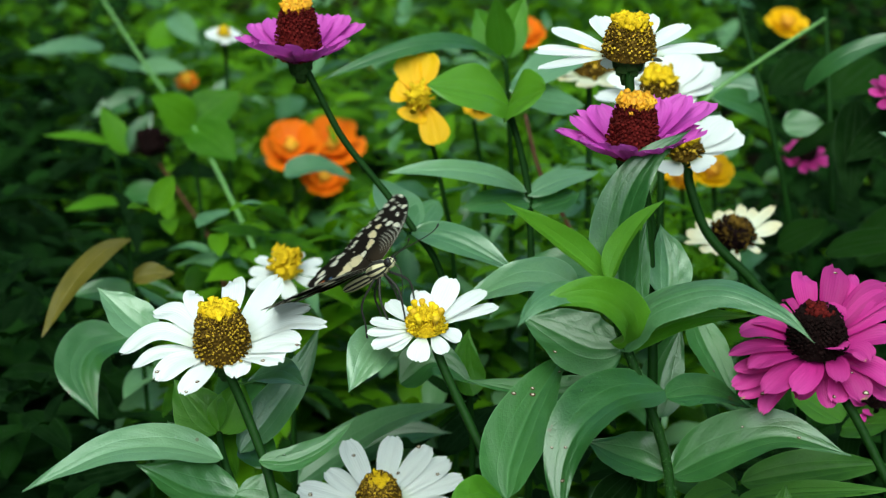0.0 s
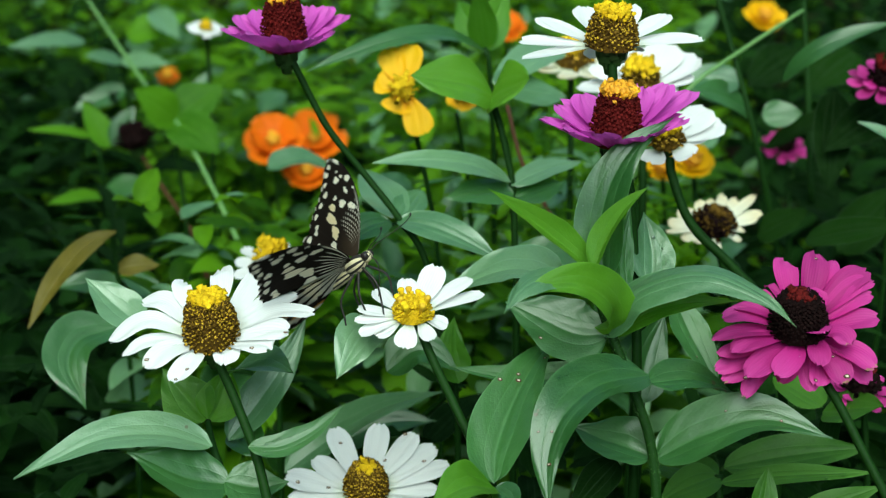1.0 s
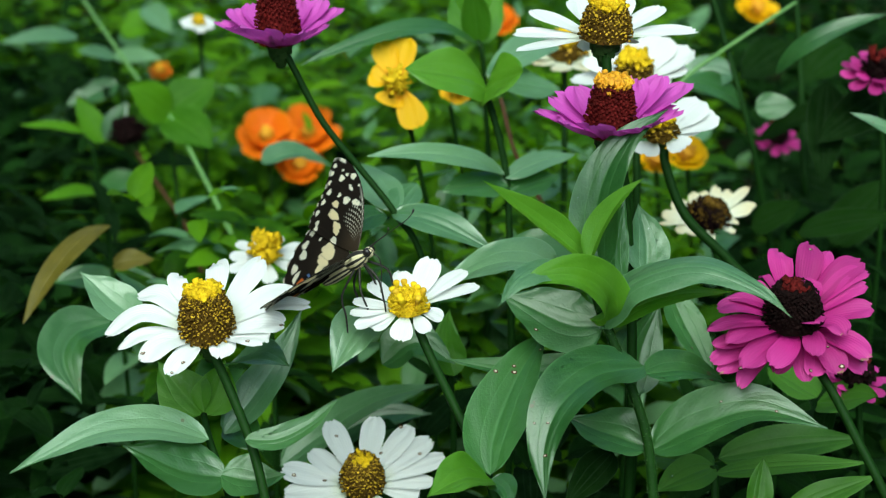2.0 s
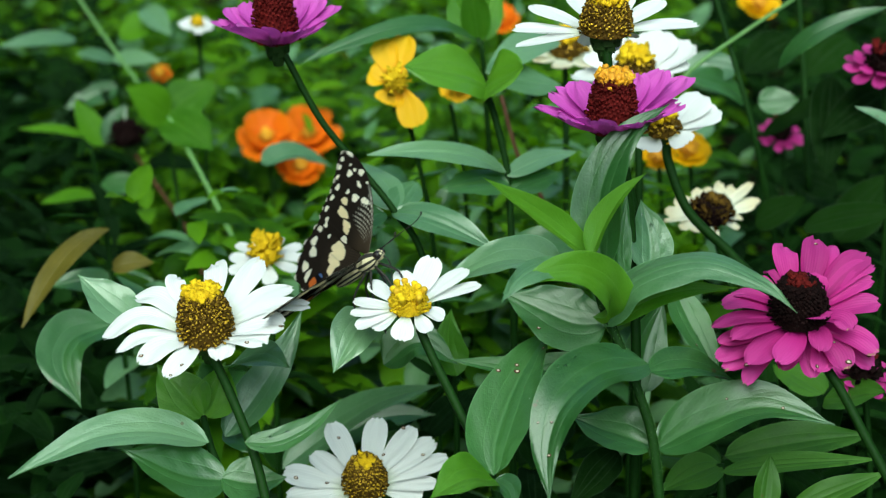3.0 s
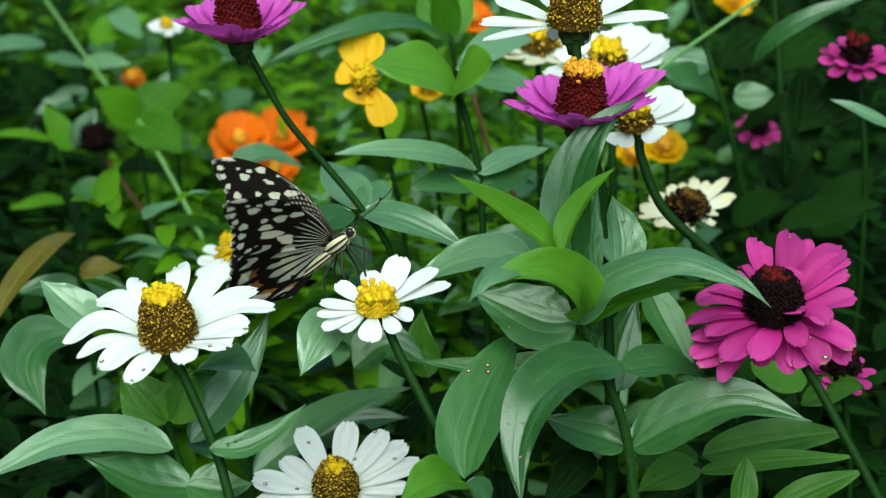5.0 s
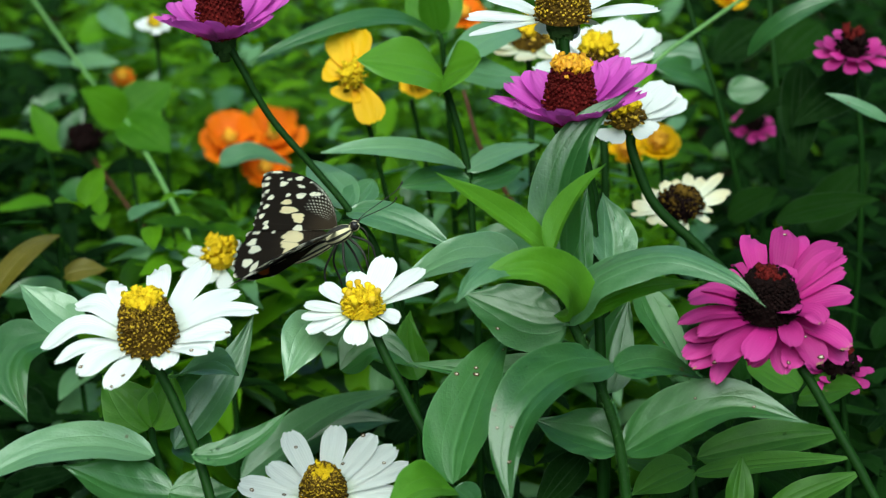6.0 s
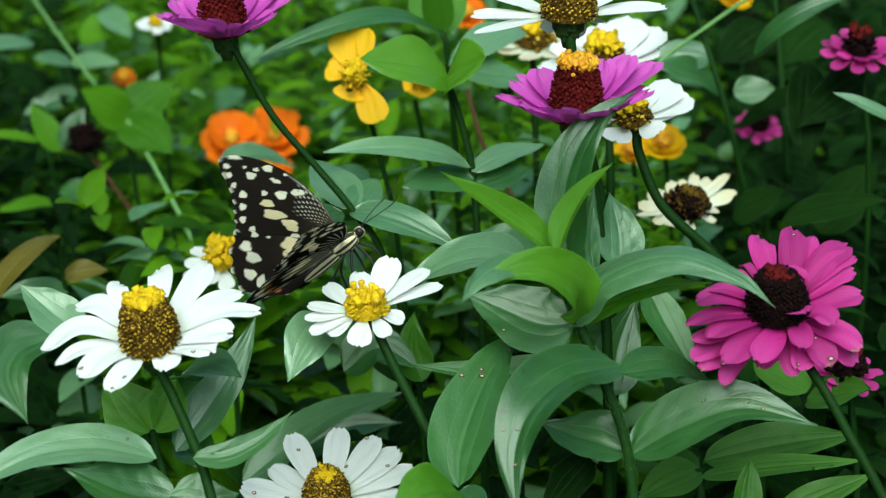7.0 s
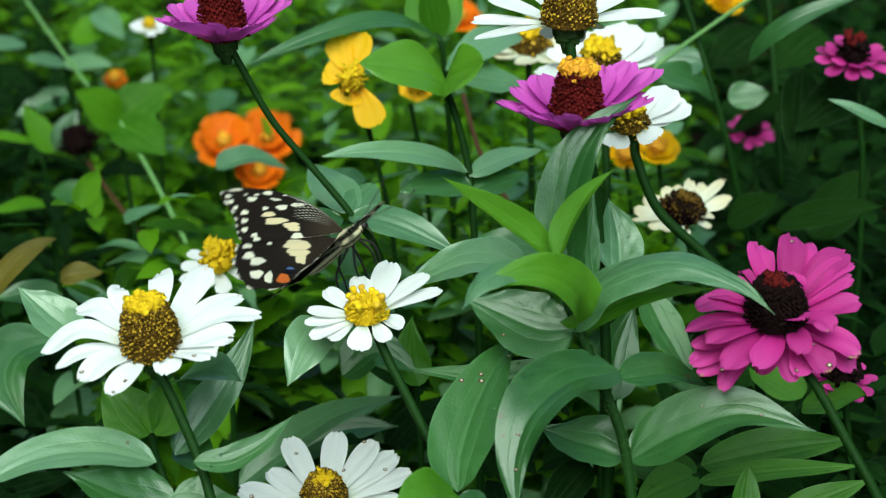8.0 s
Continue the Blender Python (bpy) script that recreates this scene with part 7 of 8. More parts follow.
def blemish(place, normal, radius):
    """A dry pale spot with a dark ragged rim."""
    ex, ey, ez = head_axes(normal)
    p, s = np.array(place) + 0.0002 * ez, len(mark_verts)
    rng = random.Random(int(place[0] * 1e5))
    wob = [rng.uniform(0.75, 1.2) for _ in range(12)]
    for r, h in ((0.0, 0.1), (0.55, 0.12), (0.95, 0.16), (1.1, -0.15)):
        mark_verts.extend([tuple(p + radius * (r * w * math.cos(k * math.tau / 12) * ex + 0.75 * r * w * math.sin(k * math.tau / 12) * ey + h * ez)) for k, w in enumerate(wob)])
    for i in range(3):
        mark_faces.extend([(s + i * 12 + k, s + i * 12 + (k + 1) % 12, s + i * 12 + 12 + (k + 1) % 12, s + i * 12 + 12 + k) for k in range(12)])
        mark_mats.extend([1 if i else 0] * 12)


rain_drop((0.0761, -0.0292, 0.6841), (0.33, -0.53, 0.78), 0.00059)
rain_drop((0.0793, -0.0320, 0.6812), (-0.07, -0.66, 0.75), 0.00078)
rain_drop((0.0820, -0.0357, 0.6783), (-0.25, -0.62, 0.75), 0.00058)
rain_drop((0.0740, -0.0331, 0.6827), (0.60, -0.44, 0.68), 0.00039)
rain_drop((0.0776, -0.0351, 0.6787), (0.41, -0.59, 0.69), 0.00039)
rain_drop((0.0456, -0.0289, 0.6275), (-0.07, -0.54, 0.84), 0.00071)
rain_drop((0.0423, -0.0894, 0.6527), (0.36, -0.51, 0.78), 0.00054)
rain_drop((0.0453, -0.0874, 0.6525), (0.28, -0.39, 0.88), 0.00063)
rain_drop((0.0485, -0.0832, 0.6536), (0.36, -0.53, 0.77), 0.00054)
rain_drop((0.0510, -0.0805, 0.6542), (0.26, -0.40, 0.88), 0.00036)
rain_drop((0.0396, -0.0651, 0.6439), (-0.81, -0.07, 0.58), 0.00047)
rain_drop((0.0814, -0.0769, 0.6433), (0.13, -0.02, 0.99), 0.00056)
rain_drop((0.0872, -0.0765, 0.6433), (-0.16, 0.11, 0.98), 0.00056)
rain_drop((0.0911, -0.0693, 0.6425), (0.14, 0.23, 0.96), 0.00038)
rain_drop((0.0983, -0.0685, 0.6402), (0.38, -0.01, 0.93), 0.00048)
rain_drop((-0.0599, -0.0978, 0.6295), (0.00, -0.94, 0.33), 0.00045)
rain_drop((-0.0571, -0.0964, 0.6317), (0.01, -0.91, 0.42), 0.00054)
rain_drop((-0.0552, -0.0975, 0.6302), (-0.01, -0.84, 0.54), 0.00063)
rain_drop((-0.0529, -0.0970, 0.6310), (0.06, -0.88, 0.46), 0.00063)
rain_drop((-0.0557, -0.1000, 0.6286), (-0.01, -0.35, 0.93), 0.00045)
rain_drop((-0.0513, -0.0965, 0.6318), (0.12, -0.91, 0.39), 0.00045)
rain_drop((-0.0474, -0.0958, 0.6324), (0.13, -0.92, 0.37), 0.00045)
rain_drop((-0.0622, -0.0488, 0.5976), (0.27, -0.02, 0.96), 0.00040)
rain_drop((-0.0484, -0.0983, 0.6298), (-0.10, -0.45, 0.89), 0.00036)
rain_drop((0.0478, -0.0295, 0.7216), (0.57, 0.03, 0.82), 0.00038)
rain_drop((0.0775, -0.0416, 0.7275), (-0.05, -0.62, 0.78), 0.00047)
rain_drop((0.1039, 0.0701, 0.6994), (-0.29, -0.49, 0.82), 0.00045)
rain_drop((0.0755, -0.0260, 0.7222), (-0.59, -0.49, 0.64), 0.00038)
rain_drop((0.0497, -0.0170, 0.7300), (-0.04, -0.37, 0.93), 0.00029)
rain_drop((0.0591, -0.0519, 0.7251), (-0.14, -0.58, -0.80), 0.00036)
rain_drop((0.0945, -0.0348, 0.6430), (0.40, -0.53, 0.75), 0.00060)
rain_drop((0.0976, -0.0375, 0.6397), (0.61, -0.28, 0.74), 0.00060)
rain_drop((0.1001, -0.0306, 0.6473), (0.03, -0.73, 0.69), 0.00050)
rain_drop((0.0923, -0.0315, 0.6465), (0.27, -0.65, 0.72), 0.00040)
rain_drop((0.1471, -0.0208, 0.5896), (-0.07, -0.38, 0.92), 0.00065)
rain_drop((0.1466, -0.0530, 0.5943), (0.01, -0.31, 0.95), 0.00062)
rain_drop((0.1533, -0.0517, 0.5948), (-0.00, -0.33, 0.94), 0.00062)
rain_drop((0.0980, -0.0477, 0.5888), (0.29, -0.68, 0.67), 0.00051)
rain_drop((0.0919, -0.0491, 0.5884), (-0.11, -0.41, 0.90), 0.00061)
rain_drop((0.0062, 0.0133, 0.6633), (0.30, 0.01, 0.96), 0.00042)
rain_drop((0.0145, 0.0105, 0.6604), (0.35, -0.02, 0.94), 0.00042)
rain_drop((-0.0197, 0.0585, 0.6773), (-0.01, -0.22, 0.98), 0.00045)
rain_drop((0.1147, -0.0850, 0.6376), (-0.18, -0.61, 0.77), 0.00037)
rain_drop((0.0238, -0.0662, 0.6423), (0.02, -0.51, 0.86), 0.00028)
rain_drop((0.0339, -0.0800, 0.6363), (-0.28, -0.28, 0.92), 0.00028)
rain_drop((0.0411, -0.1105, 0.6398), (-0.50, -0.54, 0.68), 0.00026)
rain_drop((0.1239, -0.0825, 0.6587), (-0.11, -0.25, 0.96), 0.00037)
rain_drop((0.1356, -0.0784, 0.6651), (-0.08, 0.25, 0.97), 0.00037)
blemish((0.1345, -0.0489, 0.6807), (-0.03, -0.09, 1.00), 0.00081)
blemish((0.1398, -0.0861, 0.6532), (-0.05, -0.62, 0.78), 0.00108)
blemish((0.1297, -0.0849, 0.6509), (0.63, -0.52, 0.58), 0.00088)
blemish((0.1486, -0.0783, 0.6519), (0.21, -0.66, 0.72), 0.00090)
blemish((0.1066, -0.0823, 0.6502), (-0.24, -0.37, 0.90), 0.00088)
blemish((0.1362, -0.0792, 0.6572), (0.02, -0.49, 0.87), 0.00049)
blemish((-0.0966, -0.0840, 0.6542), (-0.24, -0.35, 0.90), 0.00087)
blemish((-0.0825, -0.0875, 0.6526), (-0.41, -0.23, 0.88), 0.00076)
blemish((-0.0612, -0.0825, 0.6585), (0.07, -0.28, 0.96), 0.00076)
blemish((-0.0859, -0.0910, 0.6506), (0.39, -0.51, 0.77), 0.00057)
blemish((-0.0505, -0.0747, 0.6609), (0.03, -0.11, 0.99), 0.00067)
blemish((0.0237, -0.0682, 0.6411), (0.01, -0.49, 0.87), 0.00089)
blemish((0.0302, -0.0649, 0.6415), (0.12, -0.50, 0.86), 0.00079)
blemish((0.0303, -0.0672, 0.6402), (0.22, -0.54, 0.82), 0.00099)
blemish((0.0375, -0.0650, 0.6558), (0.30, -0.38, 0.87), 0.00069)
blemish((0.0399, -0.0592, 0.6453), (-0.50, -0.18, 0.85), 0.00060)
blemish((0.0395, -0.1068, 0.6417), (-0.07, -0.70, 0.71), 0.00055)
blemish((0.0351, -0.1067, 0.6415), (-0.05, -0.74, 0.68), 0.00046)
blemish((0.0385, -0.1145, 0.6338), (-0.65, -0.55, 0.53), 0.00073)
blemish((0.1191, -0.0873, 0.6366), (-0.21, -0.78, 0.59), 0.00059)
blemish((-0.0111, -0.0043, 0.5838), (-0.10, -0.85, 0.52), 0.00091)
blemish((-0.0187, -0.0142, 0.5771), (-0.27, -0.38, 0.89), 0.00079)
blemish((-0.0031, -0.0142, 0.5771), (-0.10, -0.51, 0.86), 0.00079)
blemish((-0.0368, -0.0086, 0.5816), (0.11, -0.58, 0.81), 0.00068)
blemish((-0.0528, -0.0234, 0.5722), (-0.04, -0.66, 0.75), 0.00090)
blemish((-0.0405, -0.0258, 0.5711), (0.01, -0.03, 1.00), 0.00078)
blemish((0.0968, -0.0415, 0.6382), (0.56, -0.25, 0.79), 0.00042)
blemish((0.1014, -0.0798, 0.6362), (-0.36, -0.75, 0.56), 0.00049)


WATER, water_nodes, water_bsdf = base_material("rain_water")
water_bsdf.inputs["Transmission Weight"].default_value = 1.0
water_bsdf.inputs["IOR"].default_value = 1.33
water_bsdf.inputs["Roughness"].default_value = 0.02
water_bsdf.inputs["Base Color"].default_value = (0.95, 0.98, 0.97, 1)
SPOT_PALE = rough_material("dry_spot", (0.35, 0.28, 0.2), (0.6, 0.55, 0.45), 2000.0, 0.8)
SPOT_RIM = rough_material("dark_spot_rim", (0.03, 0.012, 0.008), (0.12, 0.05, 0.025), 2000.0, 0.8)
tagged(part("rain_drops", drop_verts, drop_faces, WATER), "clear rain drops on leaves and petals", "water drops", kind="stuff")
tagged(part("petal_spots", mark_verts, mark_faces, None, None, "", None, [SPOT_PALE, SPOT_RIM], mark_mats), "pale dry spots with brown rims on petals and leaves", "spots", kind="stuff")


# ---- what moves ----
def beat(side, fore, lift, twist, sweep):
    """A wing at its hinge, raised by lift, pitched by twist and swept forward by sweep, in degrees."""
    hinge = (0.003, side * 0.0018, 0.0022) if fore else (-0.001, side * 0.0018, 0.0018)
    return pose(*hinge, side * lift, 0, 0) @ pose(0, 0, 0, 0, twist, 0) @ pose(0, 0, 0, 0, 0, side * sweep)


def motions():
    course = [
        (0.0, pose(-0.0269, -0.0376, 0.6728, 1.6, -33.1, -36.3)),
        (0.1, pose(-0.0281, -0.0375, 0.6711, 0.1, -34.0, -35.8)),
        (0.2, pose(-0.0283, -0.0373, 0.6717, -1.3, -34.9, -34.9)),
        (0.3, pose(-0.0283, -0.0372, 0.6705, -2.7, -42.7, -35.0)),
        (0.4, pose(-0.0266, -0.0367, 0.6707, -4.3, -43.0, -38.2)),
        (0.5, pose(-0.0280, -0.0370, 0.6752, -5.4, -53.0, -33.2)),
        (0.6, pose(-0.0278, -0.0372, 0.6737, -4.2, -47.9, -36.8)),
        (0.7, pose(-0.0257, -0.0378, 0.6734, -2.7, -41.4, -40.9)),
        (0.8, pose(-0.0271, -0.0383, 0.6741, -1.2, -40.5, -39.8)),
        (0.9, pose(-0.0290, -0.0391, 0.6708, 0.3, -45.7, -37.6)),
        (1.0, pose(-0.0296, -0.0398, 0.6707, 1.9, -38.9, -37.7)),
        (1.1, pose(-0.0284, -0.0407, 0.6720, 2.3, -36.1, -39.3)),
        (1.2, pose(-0.0270, -0.0420, 0.6730, 2.9, -37.3, -36.1)),
        (1.3, pose(-0.0282, -0.0431, 0.6712, 3.4, -40.0, -37.5)),
        (1.4, pose(-0.0251, -0.0441, 0.6730, 4.0, -38.7, -35.5)),
        (1.5, pose(-0.0248, -0.0453, 0.6737, 4.6, -33.0, -33.2)),
        (1.6, pose(-0.0223, -0.0447, 0.6724, 5.0, -34.7, -32.0)),
        (1.7, pose(-0.0244, -0.0442, 0.6719, 5.4, -34.2, -33.0)),
        (2.8, pose(-0.0299, -0.0372, 0.6673, 9.5, -41.2, -36.6)),
        (2.9, pose(-0.0281, -0.0366, 0.6672, 9.9, -40.1, -36.7)),
        (3.0, pose(-0.0240, -0.0360, 0.6672, 10.3, -35.7, -38.7)),
        (3.1, pose(-0.0220, -0.0359, 0.6683, 8.6, -36.4, -33.2)),
        (3.2, pose(-0.0227, -0.0358, 0.6673, 6.9, -36.4, -32.5)),
        (3.3, pose(-0.0235, -0.0358, 0.6669, 5.3, -35.5, -36.3)),
        (3.4, pose(-0.0237, -0.0356, 0.6669, 3.5, -35.2, -32.1)),
        (3.5, pose(-0.0240, -0.0354, 0.6676, 1.8, -34.4, -32.7)),
        (3.6, pose(-0.0230, -0.0342, 0.6671, 3.1, -35.9, -29.1)),
        (3.7, pose(-0.0252, -0.0327, 0.6678, 4.2, -48.6, -31.8)),
        (3.8, pose(-0.0245, -0.0316, 0.6684, 5.5, -46.4, -30.2)),
        (3.9, pose(-0.0241, -0.0304, 0.6669, 6.8, -47.9, -28.6)),
        (4.0, pose(-0.0220, -0.0290, 0.6683, 8.1, -48.3, -27.1)),
        (4.1, pose(-0.0167, -0.0300, 0.6692, 6.4, -35.0, -29.3)),
        (4.2, pose(-0.0166, -0.0313, 0.6674, 4.9, -36.6, -26.6)),
        (4.3, pose(-0.0214, -0.0329, 0.6675, 3.5, -38.0, -22.9)),
        (4.4, pose(-0.0221, -0.0339, 0.6681, 1.9, -35.6, -29.3)),
        (4.5, pose(-0.0223, -0.0353, 0.6684, 0.4, -33.0, -24.3)),
        (4.6, pose(-0.0184, -0.0332, 0.6699, 0.2, -26.7, -29.0)),
        (4.7, pose(-0.0237, -0.0319, 0.6709, 0.3, -38.3, -22.7)),
        (5.8, pose(-0.0228, -0.0150, 0.6707, -0.2, -32.9, -9.0)),
        (5.9, pose(-0.0198, -0.0135, 0.6679, -0.3, -29.6, -8.3)),
        (6.0, pose(-0.0191, -0.0119, 0.6683, -0.4, -27.8, -6.5)),
        (6.1, pose(-0.0238, -0.0118, 0.6640, -0.6, -27.9, -6.8)),
        (6.2, pose(-0.0248, -0.0116, 0.6622, -0.8, -27.2, -6.5)),
        (6.3, pose(-0.0238, -0.0113, 0.6611, -1.0, -26.3, -6.5)),
        (6.4, pose(-0.0211, -0.0110, 0.6618, -1.2, -26.1, -7.2)),
        (6.5, pose(-0.0207, -0.0107, 0.6623, -1.5, -27.2, -5.2)),
        (6.6, pose(-0.0203, -0.0119, 0.6624, -0.5, -26.9, -7.4)),
        (6.7, pose(-0.0197, -0.0130, 0.6620, 0.4, -30.7, -5.4)),
        (6.8, pose(-0.0213, -0.0141, 0.6626, 1.4, -29.6, -4.5)),
        (6.9, pose(-0.0192, -0.0151, 0.6649, 2.1, -29.4, 0.2)),
        (7.0, pose(-0.0176, -0.0162, 0.6660, 3.0, -38.2, -1.5)),
        (7.1, pose(-0.0200, -0.0156, 0.6683, 3.1, -38.5, 5.0)),
        (7.2, pose(-0.0223, -0.0149, 0.6716, 3.3, -36.1, 11.0)),
        (7.3, pose(-0.0216, -0.0143, 0.6731, 3.5, -36.7, 16.7)),
        (7.4, pose(-0.0210, -0.0139, 0.6712, 3.7, -40.3, 19.2)),
        (7.5, pose(-0.0202, -0.0133, 0.6701, 4.0, -40.2, 24.5)),
        (7.6, pose(-0.0221, -0.0127, 0.6704, 3.6, -37.9, 26.0)),
        (7.7, pose(-0.0197, -0.0120, 0.6697, 3.5, -29.2, 31.4)),
        (7.8, pose(-0.0195, -0.0113, 0.6693, 3.3, -26.5, 33.8)),
        (7.9, pose(-0.0193, -0.0107, 0.6713, 3.0, -26.5, 39.2)),
        (8.0, pose(-0.0165, -0.0101, 0.6677, 2.9, -21.3, 40.6)),
    ]
    walk(butterfly, course)
    for limb, joint in limbs:
        walk(limb, [(t, Matrix.Translation(joint) @ m.to_3x3().inverted().to_4x4() @ pose(0, 0, 0, 0, 0, -20)) for t, m in course])
    walk(fore_left, [
        (0.0, beat(1, True, 23, 5, 48)),
        (0.1, beat(1, True, 30, 8, 48)),
        (0.2, beat(1, True, 23, 8, 48)),
        (0.3, beat(1, True, 70, 11, 35)),
        (0.4, beat(1, True, 80, 12, 36)),
        (0.5, beat(1, True, 89, 15, 35)),
        (0.6, beat(1, True, 50, 12, 37)),
        (0.7, beat(1, True, 52, 7, 32)),
        (0.8, beat(1, True, 60, 6, 40)),
        (0.9, beat(1, True, 93, 6, 46)),
        (1.0, beat(1, True, 54, 3, 44)),
        (1.1, beat(1, True, 53, 3, 52)),
        (1.2, beat(1, True, 44, 1, 52)),
        (1.3, beat(1, True, 44, -0, 51)),
        (1.4, beat(1, True, 36, -0, 49)),
        (1.5, beat(1, True, 34, 1, 44)),
        (1.6, beat(1, True, 35, 2, 47)),
        (1.7, beat(1, True, 36, 3, 46)),
        (2.8, beat(1, True, 51, 4, 46)),
        (2.9, beat(1, True, 41, 5, 46)),
        (3.0, beat(1, True, 45, 6, 43)),
        (3.1, beat(1, True, 36, 9, 49)),
        (3.2, beat(1, True, 51, 8, 47)),
        (3.3, beat(1, True, 57, 7, 45)),
        (3.4, beat(1, True, 27, 7, 46)),
        (3.5, beat(1, True, 62, 7, 45)),
        (3.6, beat(1, True, 53, 8, 44)),
        (3.7, beat(1, True, 70, 8, 45)),
        (3.8, beat(1, True, 45, 7, 48)),
        (3.9, beat(1, True, 42, 7, 46)),
        (4.0, beat(1, True, 44, 8, 46)),
        (4.1, beat(1, True, 45, 8, 41)),
        (4.2, beat(1, True, 57, 8, 35)),
        (4.3, beat(1, True, 38, 7, 42)),
        (4.4, beat(1, True, 103, 7, 42)),
        (4.5, beat(1, True, 79, 7, 41)),
        (4.6, beat(1, True, 58, 7, 43)),
        (4.7, beat(1, True, 99, 7, 43)),
        (5.8, beat(1, True, 36, 7, 60)),
        (5.9, beat(1, True, 28, 7, 58)),
        (6.0, beat(1, True, 26, 7, 58)),
        (6.1, beat(1, True, 25, 8, 56)),
        (6.2, beat(1, True, 29, 9, 55)),
        (6.3, beat(1, True, 36, 10, 54)),
        (6.4, beat(1, True, 50, 11, 51)),
        (6.5, beat(1, True, 45, 11, 52)),
        (6.6, beat(1, True, 48, 11, 46)),
        (6.7, beat(1, True, 39, 9, 48)),
        (6.8, beat(1, True, 77, 7, 42)),
        (6.9, beat(1, True, 70, 6, 43)),
        (7.0, beat(1, True, 79, 4, 45)),
        (7.1, beat(1, True, 48, -1, 48)),
        (7.2, beat(1, True, 89, -6, 43)),
        (7.3, beat(1, True, 92, -12, 48)),
        (7.4, beat(1, True, 61, -16, 43)),
        (7.5, beat(1, True, 60, -22, 43)),
        (7.6, beat(1, True, 54, -17, 39)),
        (7.7, beat(1, True, 29, -10, 43)),
        (7.8, beat(1, True, 11, -5, 44)),
        (7.9, beat(1, True, 4, -1, 49)),
        (8.0, beat(1, True, 13, 5, 45)),
    ])
    walk(fore_right, [
        (0.0, beat(-1, True, 4, -0, 33)),
        (0.1, beat(-1, True, 8, -1, 32)),
        (0.2, beat(-1, True, 12, -0, 31)),
        (0.3, beat(-1, True, 84, -8, 39)),
        (0.4, beat(-1, True, 40, -6, 27)),
        (0.5, beat(-1, True, 83, -12, 38)),
        (0.6, beat(-1, True, 30, -12, 27)),
        (0.7, beat(-1, True, 27, -12, 16)),
        (0.8, beat(-1, True, 24, -14, 18)),
        (0.9, beat(-1, True, 37, -19, 16)),
        (1.0, beat(-1, True, 12, -20, 18)),
        (1.1, beat(-1, True, 25, -12, 23)),
        (1.2, beat(-1, True, 15, -11, 26)),
        (1.3, beat(-1, True, 20, -9, 30)),
        (1.4, beat(-1, True, 23, -7, 25)),
        (1.5, beat(-1, True, 12, -5, 24)),
        (1.6, beat(-1, True, 11, -5, 25)),
        (1.7, beat(-1, True, 10, -5, 28)),
        (2.8, beat(-1, True, -5, -6, 15)),
        (2.9, beat(-1, True, -3, -6, 19)),
        (3.0, beat(-1, True, 6, -6, 29)),
        (3.1, beat(-1, True, 3, -5, 29)),
        (3.2, beat(-1, True, 6, -4, 24)),
        (3.3, beat(-1, True, 5, -3, 42)),
        (3.4, beat(-1, True, -1, -1, 30)),
        (3.5, beat(-1, True, 4, -0, 34)),
        (3.6, beat(-1, True, 8, -1, 24)),
        (3.7, beat(-1, True, 19, -7, 32)),
        (3.8, beat(-1, True, 6, -4, 36)),
        (3.9, beat(-1, True, 1, -5, 32)),
        (4.0, beat(-1, True, 18, -7, 34)),
        (4.1, beat(-1, True, 43, -4, 20)),
        (4.2, beat(-1, True, 61, -12, 21)),
        (4.3, beat(-1, True, 16, -12, 20)),
        (4.4, beat(-1, True, 49, -10, 33)),
        (4.5, beat(-1, True, 34, -15, 28)),
        (4.6, beat(-1, True, 30, -10, 22)),
        (4.7, beat(-1, True, 52, -15, 29)),
        (5.8, beat(-1, True, -0, -2, 45)),
        (5.9, beat(-1, True, 10, -1, 46)),
        (6.0, beat(-1, True, 15, -0, 40)),
        (6.1, beat(-1, True, 10, -0, 40)),
        (6.2, beat(-1, True, 10, -0, 41)),
        (6.3, beat(-1, True, 11, -0, 40)),
        (6.4, beat(-1, True, 13, -0, 43)),
        (6.5, beat(-1, True, 15, -0, 35)),
        (6.6, beat(-1, True, 12, -0, 43)),
        (6.7, beat(-1, True, 17, -0, 38)),
        (6.8, beat(-1, True, 30, -0, 32)),
        (6.9, beat(-1, True, 36, -0, 11)),
        (7.0, beat(-1, True, 28, -0, 20)),
        (7.1, beat(-1, True, 64, -1, 16)),
        (7.2, beat(-1, True, 50, -2, 13)),
        (7.3, beat(-1, True, 48, -3, 6)),
        (7.4, beat(-1, True, 73, -4, 26)),
        (7.5, beat(-1, True, 73, -5, 25)),
        (7.6, beat(-1, True, 88, -4, 34)),
        (7.7, beat(-1, True, 57, -3, 26)),
        (7.8, beat(-1, True, 41, -2, 33)),
        (7.9, beat(-1, True, 40, -1, 34)),
        (8.0, beat(-1, True, 42, 0, 37)),
    ])
